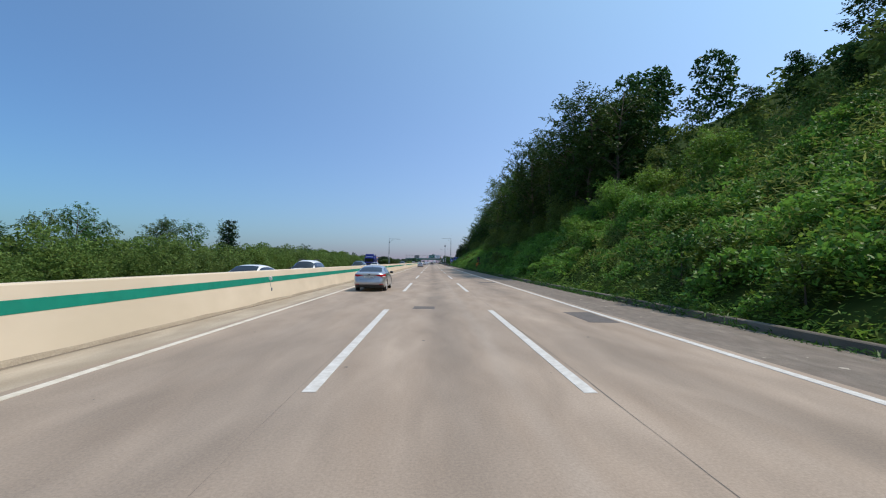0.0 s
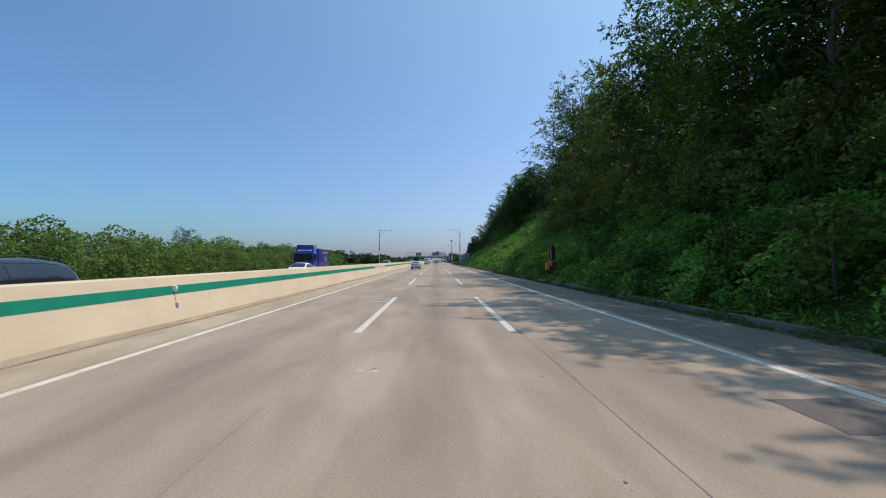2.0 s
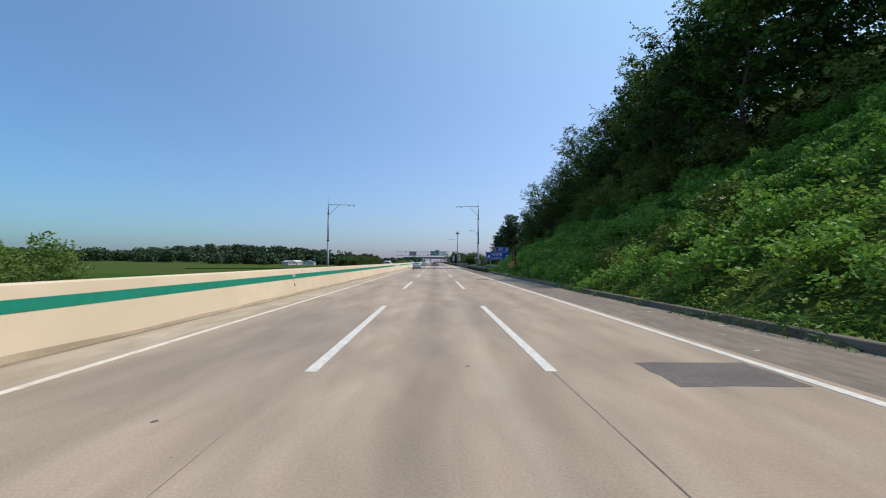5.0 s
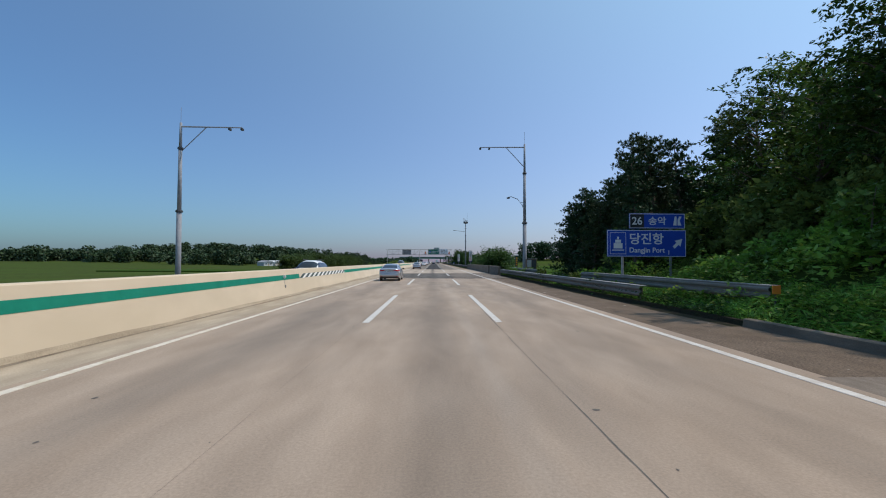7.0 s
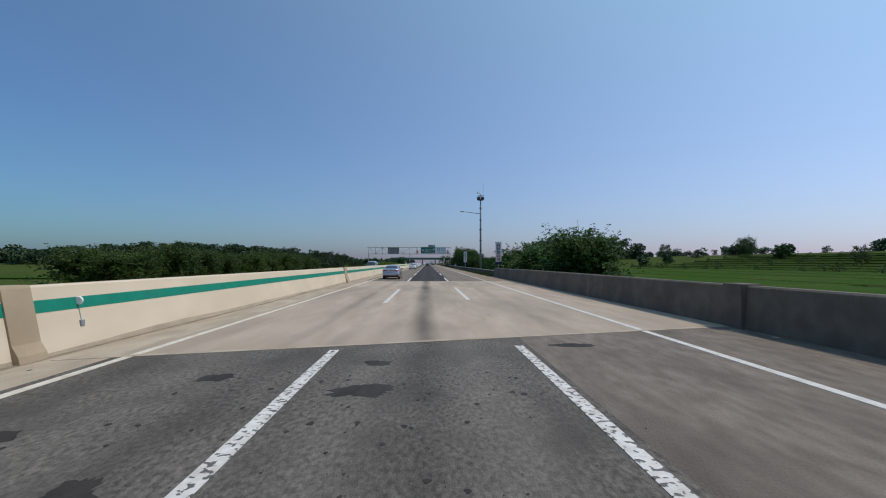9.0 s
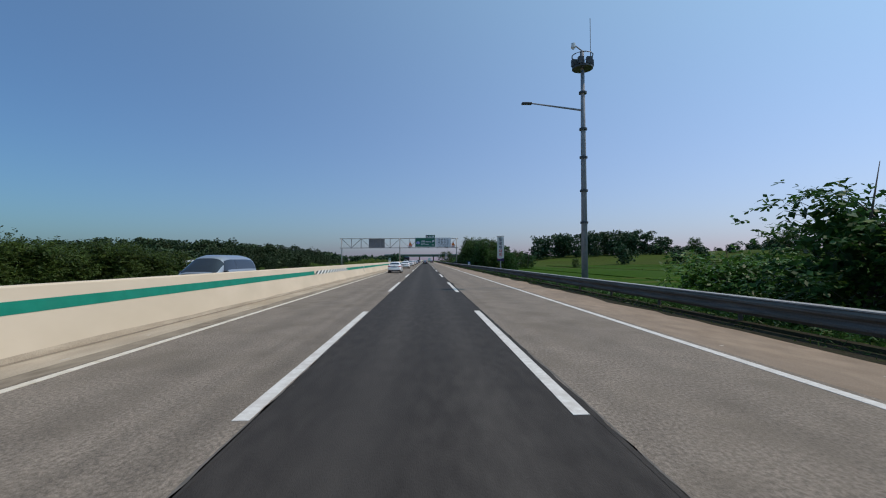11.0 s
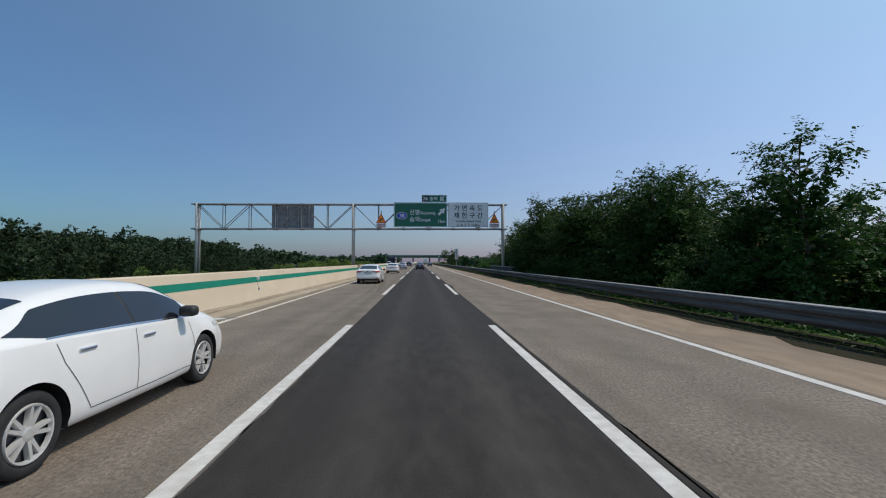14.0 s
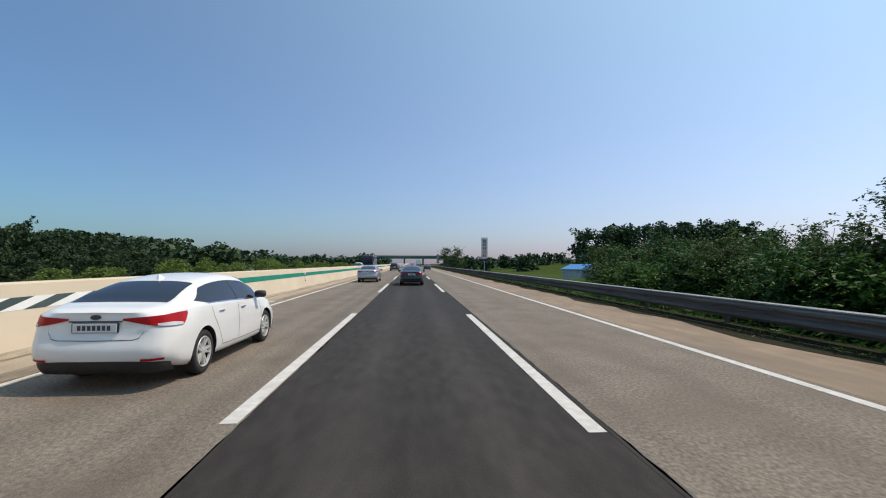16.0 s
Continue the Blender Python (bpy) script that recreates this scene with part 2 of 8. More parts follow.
M = dict(
    concrete=mat("concrete_pavement", (0.318, 0.24, 0.18), (0.38, 0.295, 0.228), 1.2, 0.85, bump=0.1, bscale=60, stretch=(1, 0.25, 1), c3=(0.24, 0.19, 0.15), big=0.3, tracks=((0.0, 0.75, 0.3), (-3.6, 0.7, 0.18), (3.7, 0.7, 0.22), (0.9, 0.3, -0.12)), speck=0.26),
    deck=mat("bridge_deck_concrete", (0.37, 0.29, 0.22), (0.435, 0.348, 0.272), 1.5, 0.85, bump=0.12, bscale=60, stretch=(1, 0.2, 1), c3=(0.28, 0.225, 0.178), big=0.3, tracks=((-0.15, 0.5, 0.75), (-2.9, 0.35, 0.3), (3.2, 0.5, 0.2)), speck=0.24),
    asphalt_dark=mat("new_asphalt", (0.029, 0.0245, 0.022), (0.044, 0.038, 0.034), 6, 0.85, spec=0.25, bump=0.35, bscale=90, stretch=(1, 0.3, 1), c3=(0.033, 0.0285, 0.026), big=0.1, tracks=((-0.55, 0.5, -0.035), (0.85, 0.5, -0.035)), speck=0.16),
    asphalt_old=mat("worn_asphalt", (0.072, 0.063, 0.054), (0.165, 0.146, 0.128), 20, 0.85, spec=0.25, bump=0.6, bscale=70, stretch=(1, 0.5, 1), c3=(0.075, 0.066, 0.058), big=0.06, speck=0.34, tracks=((0.75, 0.7, -0.1), (-0.95, 0.6, -0.07), (-0.05, 0.35, 0.28), (-3.6, 1.1, -0.05), (-2.5, 0.4, 0.2), (-4.8, 0.5, 0.22))),
    asphalt_grey=mat("tined_grey_pavement", (0.147, 0.121, 0.097), (0.274, 0.227, 0.185), 26, 0.85, spec=0.25, bump=0.7, bscale=60, stretch=(1, 0.7, 1), c3=(0.165, 0.135, 0.105), big=0.03, tracks=((3.7, 0.6, 0.15), (-3.6, 0.6, 0.2), (-2.7, 0.25, 0.2), (-2.15, 0.42, 0.3), (2.3, 0.3, 0.15)), speck=0.24),
    shoulder=mat("brown_shoulder", (0.235, 0.168, 0.115), (0.31, 0.228, 0.16), 3, 0.9, bump=0.5, bscale=50, stretch=(1, 0.35, 1), c3=(0.2, 0.15, 0.11), big=0.2, speck=0.20),
    shoulder_grey=mat("brown_grey_asphalt_shoulder", (0.155, 0.126, 0.1), (0.225, 0.184, 0.15), 5, 0.9, bump=0.6, bscale=60, stretch=(1, 0.35, 1), c3=(0.16, 0.125, 0.1), big=0.15, speck=0.25),
    shoulder_coarse=mat("coarse_brown_asphalt", (0.1, 0.074, 0.055), (0.2, 0.152, 0.116), 30, 0.92, bump=0.9, bscale=45, stretch=(1, 0.7, 1), c3=(0.115, 0.085, 0.062), big=0.03, speck=0.35, spec=0.2),
    bridge_lane=mat("brown_worn_bridge_lane", (0.15, 0.121, 0.098), (0.22, 0.182, 0.152), 5, 0.9, bump=0.6, bscale=60, stretch=(1, 0.35, 1), c3=(0.11, 0.09, 0.075), big=0.15, speck=0.25, spec=0.25),
    # soil and dead leaves, darkened to hold the guard rail's shade
    litter_shade=mat("damp_litter_rail_shade", (0.022, 0.02, 0.014), (0.045, 0.038, 0.026), 14, 1.0, bump=0.8, bscale=40, c3=(0.03, 0.034, 0.014), big=0.2, spec=0.1),
    splash=mat("sandy_splash", (0.4, 0.325, 0.24), (0.5, 0.415, 0.31), 5, 0.9, stretch=(1, 0.3, 2), c3=(0.33, 0.26, 0.185), big=0.2, speck=0.25),
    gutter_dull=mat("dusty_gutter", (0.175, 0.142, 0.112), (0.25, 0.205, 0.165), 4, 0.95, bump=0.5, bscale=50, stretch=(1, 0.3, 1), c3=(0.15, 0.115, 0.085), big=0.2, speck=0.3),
    gutter=mat("gutter_concrete", (0.34, 0.275, 0.205), (0.43, 0.355, 0.27), 2, 0.9, bump=0.3, bscale=40, stretch=(1, 0.3, 1), c3=(0.32, 0.25, 0.17), big=0.3, speck=0.25),
    dirt=mat("gutter_dirt", (0.16, 0.125, 0.09), (0.26, 0.21, 0.155), 6, 0.95, bump=0.5, bscale=40, stretch=(1, 0.3, 1), c3=(0.3, 0.245, 0.18), big=0.2),
    paint=mat("road_paint", (0.66, 0.635, 0.6), (0.55, 0.52, 0.48), 9, 0.7, bump=0.2, bscale=60, c3=(0.5, 0.46, 0.42), big=0.25),
    paint_cream=mat("cream_edge_line_paint", (0.7, 0.64, 0.55), (0.6, 0.54, 0.46), 9, 0.7, bump=0.2, bscale=60, c3=(0.5, 0.43, 0.32), big=0.25),
    paint_worn=mat("chipped_road_paint", (0.7, 0.68, 0.65), (0.58, 0.55, 0.51), 9, 0.7, bump=0.2, bscale=60, c3=(0.5, 0.46, 0.42), big=0.25, worn=(0.11, 0.1, 0.092)),
    barrier=mat("painted_barrier_concrete", (0.61, 0.505, 0.375), (0.67, 0.56, 0.425), 1.2, 0.8, bump=0.06, bscale=30, stretch=(1, 0.5, 1), c3=(0.57, 0.475, 0.35), big=0.3),
    barrier_raw=mat("raw_barrier_concrete", (0.35, 0.265, 0.175), (0.43, 0.34, 0.235), 2, 0.85, bump=0.3, bscale=30, c3=(0.3, 0.22, 0.14), big=0.5),
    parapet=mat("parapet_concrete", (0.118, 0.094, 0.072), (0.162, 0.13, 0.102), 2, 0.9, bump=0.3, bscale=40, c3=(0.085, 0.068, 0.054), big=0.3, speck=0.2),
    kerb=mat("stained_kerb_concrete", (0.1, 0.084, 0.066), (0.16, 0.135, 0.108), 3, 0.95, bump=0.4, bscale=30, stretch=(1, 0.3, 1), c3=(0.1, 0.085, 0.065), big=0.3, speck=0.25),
    tyre=mat("tyre_rubber_marks", (0.118, 0.098, 0.08), (0.178, 0.148, 0.121), 14, 0.9, c3=(0.14, 0.12, 0.1), stretch=(1, 0.15, 1), spec=0.2),
    green=mat("green_stripe_paint", (0.004, 0.19, 0.13), (0.006, 0.225, 0.155), 3, 0.75, bump=0.1, bscale=30, c3=(0.012, 0.2, 0.14), big=0.4, spec=0.15),
    dark_paint=mat("dark_green_paint", (0.035, 0.055, 0.05), (0.05, 0.075, 0.068), 4, 0.6),
    white=mat("white_paint", (0.8, 0.79, 0.76), (0.74, 0.73, 0.7), 4, 0.6),
    sealant=mat("joint_sealant", (0.09, 0.08, 0.07), (0.15, 0.13, 0.115), 5, 0.8),
    patch=mat("asphalt_patch", (0.11, 0.095, 0.088), (0.15, 0.13, 0.12), 12, 0.85, bump=0.5, bscale=80, c3=(0.09, 0.08, 0.075), big=0.1),
    patch_light=mat("pale_repair_patch", (0.4, 0.345, 0.285), (0.47, 0.41, 0.345), 5, 0.85, bump=0.3),
    # steel tone lowered to hold the shade on the gantry truss
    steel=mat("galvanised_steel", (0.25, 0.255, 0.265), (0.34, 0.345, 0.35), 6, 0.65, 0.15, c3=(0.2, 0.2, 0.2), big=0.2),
    # weathered steel, darkened to paint the rail's shaded side
    rail=mat("weathered_shaded_guardrail_steel", (0.085, 0.082, 0.08), (0.15, 0.145, 0.138), 9, 0.95, 0.0, stretch=(1, 0.12, 3), c3=(0.08, 0.068, 0.055), big=0.2, spec=0.08, bump=0.3, bscale=20, speck=0.3),
    rail_pale=mat("dusty_guardrail_steel", (0.16, 0.148, 0.135), (0.23, 0.215, 0.198), 9, 0.95, 0.0, stretch=(1, 0.12, 3), c3=(0.17, 0.15, 0.125), big=0.2, spec=0.08, bump=0.3, bscale=20, speck=0.3),
    # lighter copy of the steel, painted for sunlit gantry columns
    column=mat("sunlit_pale_steel", (0.44, 0.43, 0.41), (0.53, 0.52, 0.5), 3, 0.65, 0.1, stretch=(1, 1, 0.3), c3=(0.38, 0.36, 0.33), big=0.3),
    pole=mat("grey_painted_pole", (0.24, 0.255, 0.28), (0.3, 0.315, 0.34), 4, 0.75, 0.0, spec=0.2),
    dark_steel=mat("dark_steel", (0.06, 0.065, 0.07), (0.09, 0.09, 0.095), 6, 0.55, 0.4),
    sign_green=mat("green_sign_sheeting", (0.008, 0.13, 0.085), (0.01, 0.145, 0.095), 1, 0.45),
    sign_blue=mat("blue_sign_sheeting", (0.012, 0.06, 0.42), (0.016, 0.075, 0.47), 1, 0.45),
    sign_white=mat("white_sign_sheeting", (0.72, 0.73, 0.75), (0.78, 0.79, 0.81), 1, 0.5),
    sign_black=mat("black_sign_sheeting", (0.02, 0.02, 0.024), (0.03, 0.03, 0.034), 1, 0.5),
    sign_orange=mat("orange_sign_sheeting", (0.9, 0.25, 0.02), (0.95, 0.3, 0.03), 1, 0.5),
    sign_red=mat("red_sign_sheeting", (0.65, 0.03, 0.04), (0.7, 0.04, 0.05), 1, 0.5),
    orange=mat("orange_painted_metal", (0.75, 0.2, 0.02), (0.85, 0.26, 0.03), 3, 0.55, c3=(0.5, 0.14, 0.03), big=0.3),
    soil=mat("soil_and_grass", (0.035, 0.055, 0.014), (0.065, 0.085, 0.022), 0.8, 1.0, bump=0.6, bscale=3, c3=(0.055, 0.09, 0.018), big=0.05, spec=0.02),
    rice=mat("rice_green", (0.022, 0.058, 0.006), (0.04, 0.083, 0.009), 1.2, 1.0, bump=0.8, bscale=6, c3=(0.045, 0.078, 0.018), big=0.03, spec=0.02),
    leaf=mat("broad_leaf", (0.058, 0.118, 0.018), (0.092, 0.162, 0.028), 0.6, 0.5, rnd=0.4, leaf=0.28, c3=(0.055, 0.11, 0.018), spec=0.2),
    leaf_dark=mat("dark_leaf", (0.036, 0.076, 0.017), (0.058, 0.112, 0.024), 0.6, 0.5, rnd=0.4, leaf=0.27, c3=(0.03, 0.062, 0.015), spec=0.15),
    leaf_bright=mat("sunny_vine_leaf", (0.135, 0.26, 0.036), (0.21, 0.345, 0.058), 0.5, 0.5, rnd=0.4, leaf=0.42, c3=(0.085, 0.18, 0.032), big=0.3, spec=0.25),
    needle=mat("pine_needle", (0.026, 0.058, 0.024), (0.042, 0.082, 0.034), 0.8, 0.6, rnd=0.35, leaf=0.1, c3=(0.03, 0.058, 0.02), spec=0.25),
    leaf_hedge=mat("hedge_leaf", (0.1, 0.185, 0.042), (0.15, 0.245, 0.06), 0.6, 0.6, rnd=0.35, leaf=0.4, c3=(0.11, 0.17, 0.05), spec=0.15),
    bark=mat("bark", (0.08, 0.06, 0.045), (0.14, 0.11, 0.085), 12, 0.95, bump=0.8, bscale=20, stretch=(1, 1, 0.3)),
)


# ---- building helpers ----
def from_bm(name, bm, material, parent=None, label="", smooth=False):
    me = bpy.data.meshes.new(name)
    bmesh.ops.recalc_face_normals(bm, faces=bm.faces)
    if smooth:
        for fc in bm.faces:
            fc.smooth = True
    bm.to_mesh(me)
    bm.free()
    me.materials.append(material)
    ob = new(name, me)
    if parent is not None:
        ob.parent = parent
    if label:
        ob["label"] = label
    return ob


def part(name, bm, material, parent, label="", smooth=False):
    return from_bm(name, bm, material, parent, label, smooth)


def box(bm, x0, x1, y0, y1, z0, z1, m=None, bevel=0.0):
    vs = [bm.verts.new(v) for v in ((x0, y0, z0), (x1, y0, z0), (x1, y1, z0), (x0, y1, z0), (x0, y0, z1), (x1, y0, z1), (x1, y1, z1), (x0, y1, z1))]
    fs = [bm.faces.new([vs[i] for i in q]) for q in ((3, 2, 1, 0), (4, 5, 6, 7), (0, 1, 5, 4), (1, 2, 6, 5), (2, 3, 7, 6), (3, 0, 4, 7))]
    if bevel:
        bmesh.ops.bevel(bm, geom=list({e for fc in fs for e in fc.edges}), offset=bevel, segments=2, affect="EDGES", profile=0.5)
    if m is not None:
        bmesh.ops.transform(bm, matrix=m, verts=vs)
    return bm


def boxed(*a, **k):
    return box(bmesh.new(), *a, **k)


def tube(bm, pts, radii, n=8, cap=True):
    """A round bar through the points."""
    rings = []
    for i, p in enumerate(pts):
        p = Vector(p)
        d = (Vector(pts[min(i + 1, len(pts) - 1)]) - Vector(pts[max(i - 1, 0)])).normalized()
        a = d.orthogonal().normalized() if abs(d.z) < 0.99 else Vector((1, 0, 0))
        b = d.cross(a).normalized()
        a = b.cross(d).normalized()
        r = radii[i] if isinstance(radii, (list, tuple)) else radii
        rings.append([bm.verts.new(p + (a * math.cos(t) + b * math.sin(t)) * r) for t in (2 * math.pi * k / n for k in range(n))])
    for u, v in zip(rings, rings[1:]):
        for k in range(n):
            bm.faces.new((u[k], u[(k + 1) % n], v[(k + 1) % n], v[k]))
    if cap:
        bm.faces.new(rings[0][::-1])
        bm.faces.new(rings[-1])
    return bm


def tubed(pts, radii, n=8):
    return tube(bmesh.new(), pts, radii, n)


def prism(poly, y0, y1, skew=None):
    """An extrusion of the (x, z) outline from y0 to y1."""
    bm = bmesh.new()
    a = [bm.verts.new((x, y0, z)) for x, z in poly]
    b = [bm.verts.new((x, y1, z)) for x, z in poly]
    n = len(poly)
    for k in range(n):
        bm.faces.new((a[k], a[(k + 1) % n], b[(k + 1) % n], b[k]))
    bm.faces.new(a[::-1])
    bm.faces.new(b)
    return bm


def plate(poly, z0, z1):
    """A flat slab with the (x, y) outline."""
    bm = bmesh.new()
    a = [bm.verts.new((x, y, z0)) for x, y in poly]
    b = [bm.verts.new((x, y, z1)) for x, y in poly]
    n = len(poly)
    for k in range(n):
        bm.faces.new((a[k], a[(k + 1) % n], b[(k + 1) % n], b[k]))
    bm.faces.new(a[::-1])
    bm.faces.new(b)
    return bm


def empty(name, m, label, category, group="", kind=""):
    ob = new(name)
    ob.matrix_basis = m
    return tagged(ob, label, category, group, kind)


def structure(ob, label, category):
    return tagged(ob, label, category, kind="structure")


def sstep(a, b, v):
    t = min(1.0, max(0.0, (v - a) / (b - a)))
    return t * t * (3 - 2 * t)


# ---- the ground ----
def ground_height(x, y):
    z = -0.12
    if x > 8.4:
        hill = 1 - sstep(186, 232, y)
        d = x - 8.4
        rise = 0.68 * d if d < 38 else 0.68 * 38 + 0.1 * (d - 38)
        rise *= (1 - 0.75 * sstep(80, 200, x)) * (1 + 0.12 * noise.noise((x * 0.03, y * 0.025, 0.3)))
        rise += hill * 0.35 * noise.noise((x * 0.35, y * 0.35, 2.0)) * sstep(8.8, 11, x)
        low = -2.4 * sstep(9.5, 15, x) * sstep(225, 262, y)
        low += 13.0 * sstep(160, 330, x) * sstep(200, 300, y) + 14.0 * sstep(300, 900, x)
        z += hill * rise + (1 - hill) * low
    elif x < -21.5:
        low = -0.6 * sstep(-21.5, -24, x) - 1.6 * sstep(-27, -34, x) * sstep(120, 175, y)
        z += low + 3.0 * sstep(-120, -320, x) + 14.0 * sstep(-400, -1100, x)
    z += 9.0 * math.exp(-((x + 250) / 120) ** 2 - ((y - 725) / 80) ** 2)
    z += 9.0 * math.exp(-((x - 158) / 75) ** 2 - ((y - 705) / 60) ** 2)
    return z


def axis(spans):
    out = []
    for a, b, n in spans:
        out += [a + (b - a) * i / n for i in range(n)]
    return out + [spans[-1][1]]


gx = axis([(-2500, -400, 7), (-400, -60, 12), (-60, -21.5, 14), (-21.5, 8.4, 6), (8.4, 30, 36), (30, 70, 16), (70, 400, 14), (400, 2500, 8)])
gy = axis([(-300, -40, 6), (-40, 270, 260), (270, 520, 60), (520, 900, 16), (900, 3000, 12)])
gv = [(x, y, ground_height(x, y)) for y in gy for x in gx]
nx = len(gx)
gf = [(j * nx + i, j * nx + i + 1, (j + 1) * nx + i + 1, (j + 1) * nx + i) for j in range(len(gy) - 1) for i in range(nx - 1)]
gm = bpy.data.meshes.new("ground")
gm.from_pydata(gv, [], gf)
gm.materials.append(M["soil"])
for poly in gm.polygons:
    poly.use_smooth = True
ground = structure(new("ground", gm), "grassy ground with a wooded slope beside the motorway", "ground")

# ---- pavements of the carriageway ----
Y_END = 1500.0
SK = ((-6.6, 254.1), (8.2, 257.9))     # the slanting joint at the end of the dark bridge surface


def sk(x):
    return SK[0][1] + (x - SK[0][0]) * (SK[1][1] - SK[0][1]) / (SK[1][0] - SK[0][0])


def slab(name, poly, material, label, top=0.0, category="road"):
    return structure(from_bm(name, plate(poly, -0.1, top), material), label, category)


def rect(x0, x1, y0, y1):
    return [(x0, y0), (x1, y0), (x1, y1), (x0, y1)]


slab("road_concrete", rect(-5.55, 5.55, -150, 238.0), M["concrete"], "worn tan concrete motorway lanes with tyre tracks")
slab("shoulder_asphalt", rect(5.55, 7.25, -150, 200.0), M["shoulder_grey"], "brown-grey rough asphalt hard shoulder", category="shoulder")
slab("shoulder_coarse", rect(5.7, 8.4, 200.0, 238.0), M["shoulder_coarse"], "coarse brown asphalt hard shoulder before the bridge", category="shoulder")
slab("shoulder_edge", rect(5.55, 5.7, 200.0, 238.0), M["concrete"], "tan concrete edge of the lanes", category="shoulder")
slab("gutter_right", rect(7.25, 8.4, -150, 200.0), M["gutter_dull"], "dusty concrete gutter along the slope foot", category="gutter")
slab("gutter_left", rect(-6.75, -5.55, -150, Y_END), M["gutter"], "sandy concrete gutter along the median wall", category="gutter")
slab("road_bridge_asphalt", [(-5.55, 238.0), (2.0, 238.0), (2.0, sk(2.0)), (-5.55, sk(-5.55))], M["asphalt_old"], "rough dark grey asphalt lanes on the bridge approach")
slab("road_bridge_lane", [(2.0, 238.0), (8.4, 238.0), (8.4, sk(8.4)), (2.0, sk(2.0))], M["bridge_lane"], "brown-grey worn pavement of the outer bridge lane")
slab("road_bridge_deck", [(-5.55, sk(-5.55)), (8.4, sk(8.4)), (8.4, 286.7), (-5.55, 286.7)], M["deck"], "pale concrete bridge deck with rubber marks")
slab("road_lane_dark", rect(-1.66, 1.95, 286.7, Y_END), M["asphalt_dark"], "smooth dark new asphalt lane")
slab("road_lane_inner", rect(-5.55, -1.66, 286.7, Y_END), M["asphalt_grey"], "grey-brown coarse pavement of the inner lane")
slab("road_lane_outer", rect(1.95, 5.5, 286.7, Y_END), M["asphalt_grey"], "grey coarse pavement of the outer lane")
slab("shoulder_brown", rect(5.5, 8.4, 286.7, Y_END), M["shoulder"], "sandy brown hard shoulder", category="shoulder")
slab("road_opposite", rect(-21.5, -7.25, -150, Y_END), M["concrete"], "worn tan concrete lanes beyond the median wall")


wl = [(-6.62 + 0.02 * noise.noise((0.0, k * 0.7, 0.0)) - 0.05, -20 + k) for k in range(0, 620, 2)]
wr = [(-6.56 + 0.06 * noise.noise((3.0, k * 0.37, 0.0)), y) for k, (x, y) in zip(range(0, 620, 2), wl)]
bm = bmesh.new()
va, vb = [bm.verts.new((x, y, 0.004)) for x, y in wl], [bm.verts.new((x, y, 0.004)) for x, y in wr]
for k in range(len(va) - 1):
    bm.faces.new((va[k], vb[k], vb[k + 1], va[k + 1]))
structure(from_bm("gutter_dirt", bm, M["dirt"]), "dark uneven dirt along the foot of the median wall", "dirt")

# ragged dark strips paint the rail's shade over the dirt
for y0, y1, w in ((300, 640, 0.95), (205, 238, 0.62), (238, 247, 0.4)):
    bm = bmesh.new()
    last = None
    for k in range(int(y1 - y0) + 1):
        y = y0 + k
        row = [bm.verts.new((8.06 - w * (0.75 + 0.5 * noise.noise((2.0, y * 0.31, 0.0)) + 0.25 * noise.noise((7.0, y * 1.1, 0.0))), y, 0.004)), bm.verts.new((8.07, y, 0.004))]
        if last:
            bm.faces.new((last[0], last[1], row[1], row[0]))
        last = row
    structure(from_bm("rail_litter", bm, M["litter_shade"]), "dark damp soil and dead leaves with guard rail shade painted in", "dirt")

# ---- road markings ----
def marking(name, poly, z=0.006, material="paint"):
    return structure(from_bm(name, plate(poly, -0.02, z), M[material]), "white thermoplastic lane marking, slightly worn", "marking")


OFF_L = {1: -0.67, 2: -0.9, 3: -0.2, 4: -0.2, 5: 0.5, 6: 0.3, 9: 0.4, 10: -0.15, 11: -0.25, 12: -0.7, 13: -1.1, 16: -0.9, 17: -1.6, 18: 0.8, 19: 0.75, 20: 1.05, 21: 0.65, 22: -0.3}
OFF_R = {1: -0.4, 2: -1.0, 4: -0.2, 5: 1.0, 6: -0.7, 11: -0.8, 12: -0.35, 13: 0.5, 16: -1.65, 17: -1.6, 19: 0.5, 20: 0.95, 21: 0.45, 22: -0.75}
for k in range(-2, 45):
    for x, off in ((-1.8, OFF_L.get(k, 0.0)), (1.8, OFF_R.get(k, 0.0))):
        y0 = 5.8 + 20 * k + off
        marking("lane_dash", rect(x - 0.09, x + 0.09, y0, y0 + 9.8), material="paint_worn" if 236 < y0 < 252 else "paint")
marking("edge_line_left", rect(-5.38, -5.23, -150, Y_END), material="paint_cream")
marking("edge_line_right", rect(5.19, 5.36, -150, Y_END))
for x in (-10.9, -14.5):
    for k in range(-2, 45):
        marking("lane_dash", rect(x - 0.08, x + 0.08, 12 + 20 * k, 22 + 20 * k))


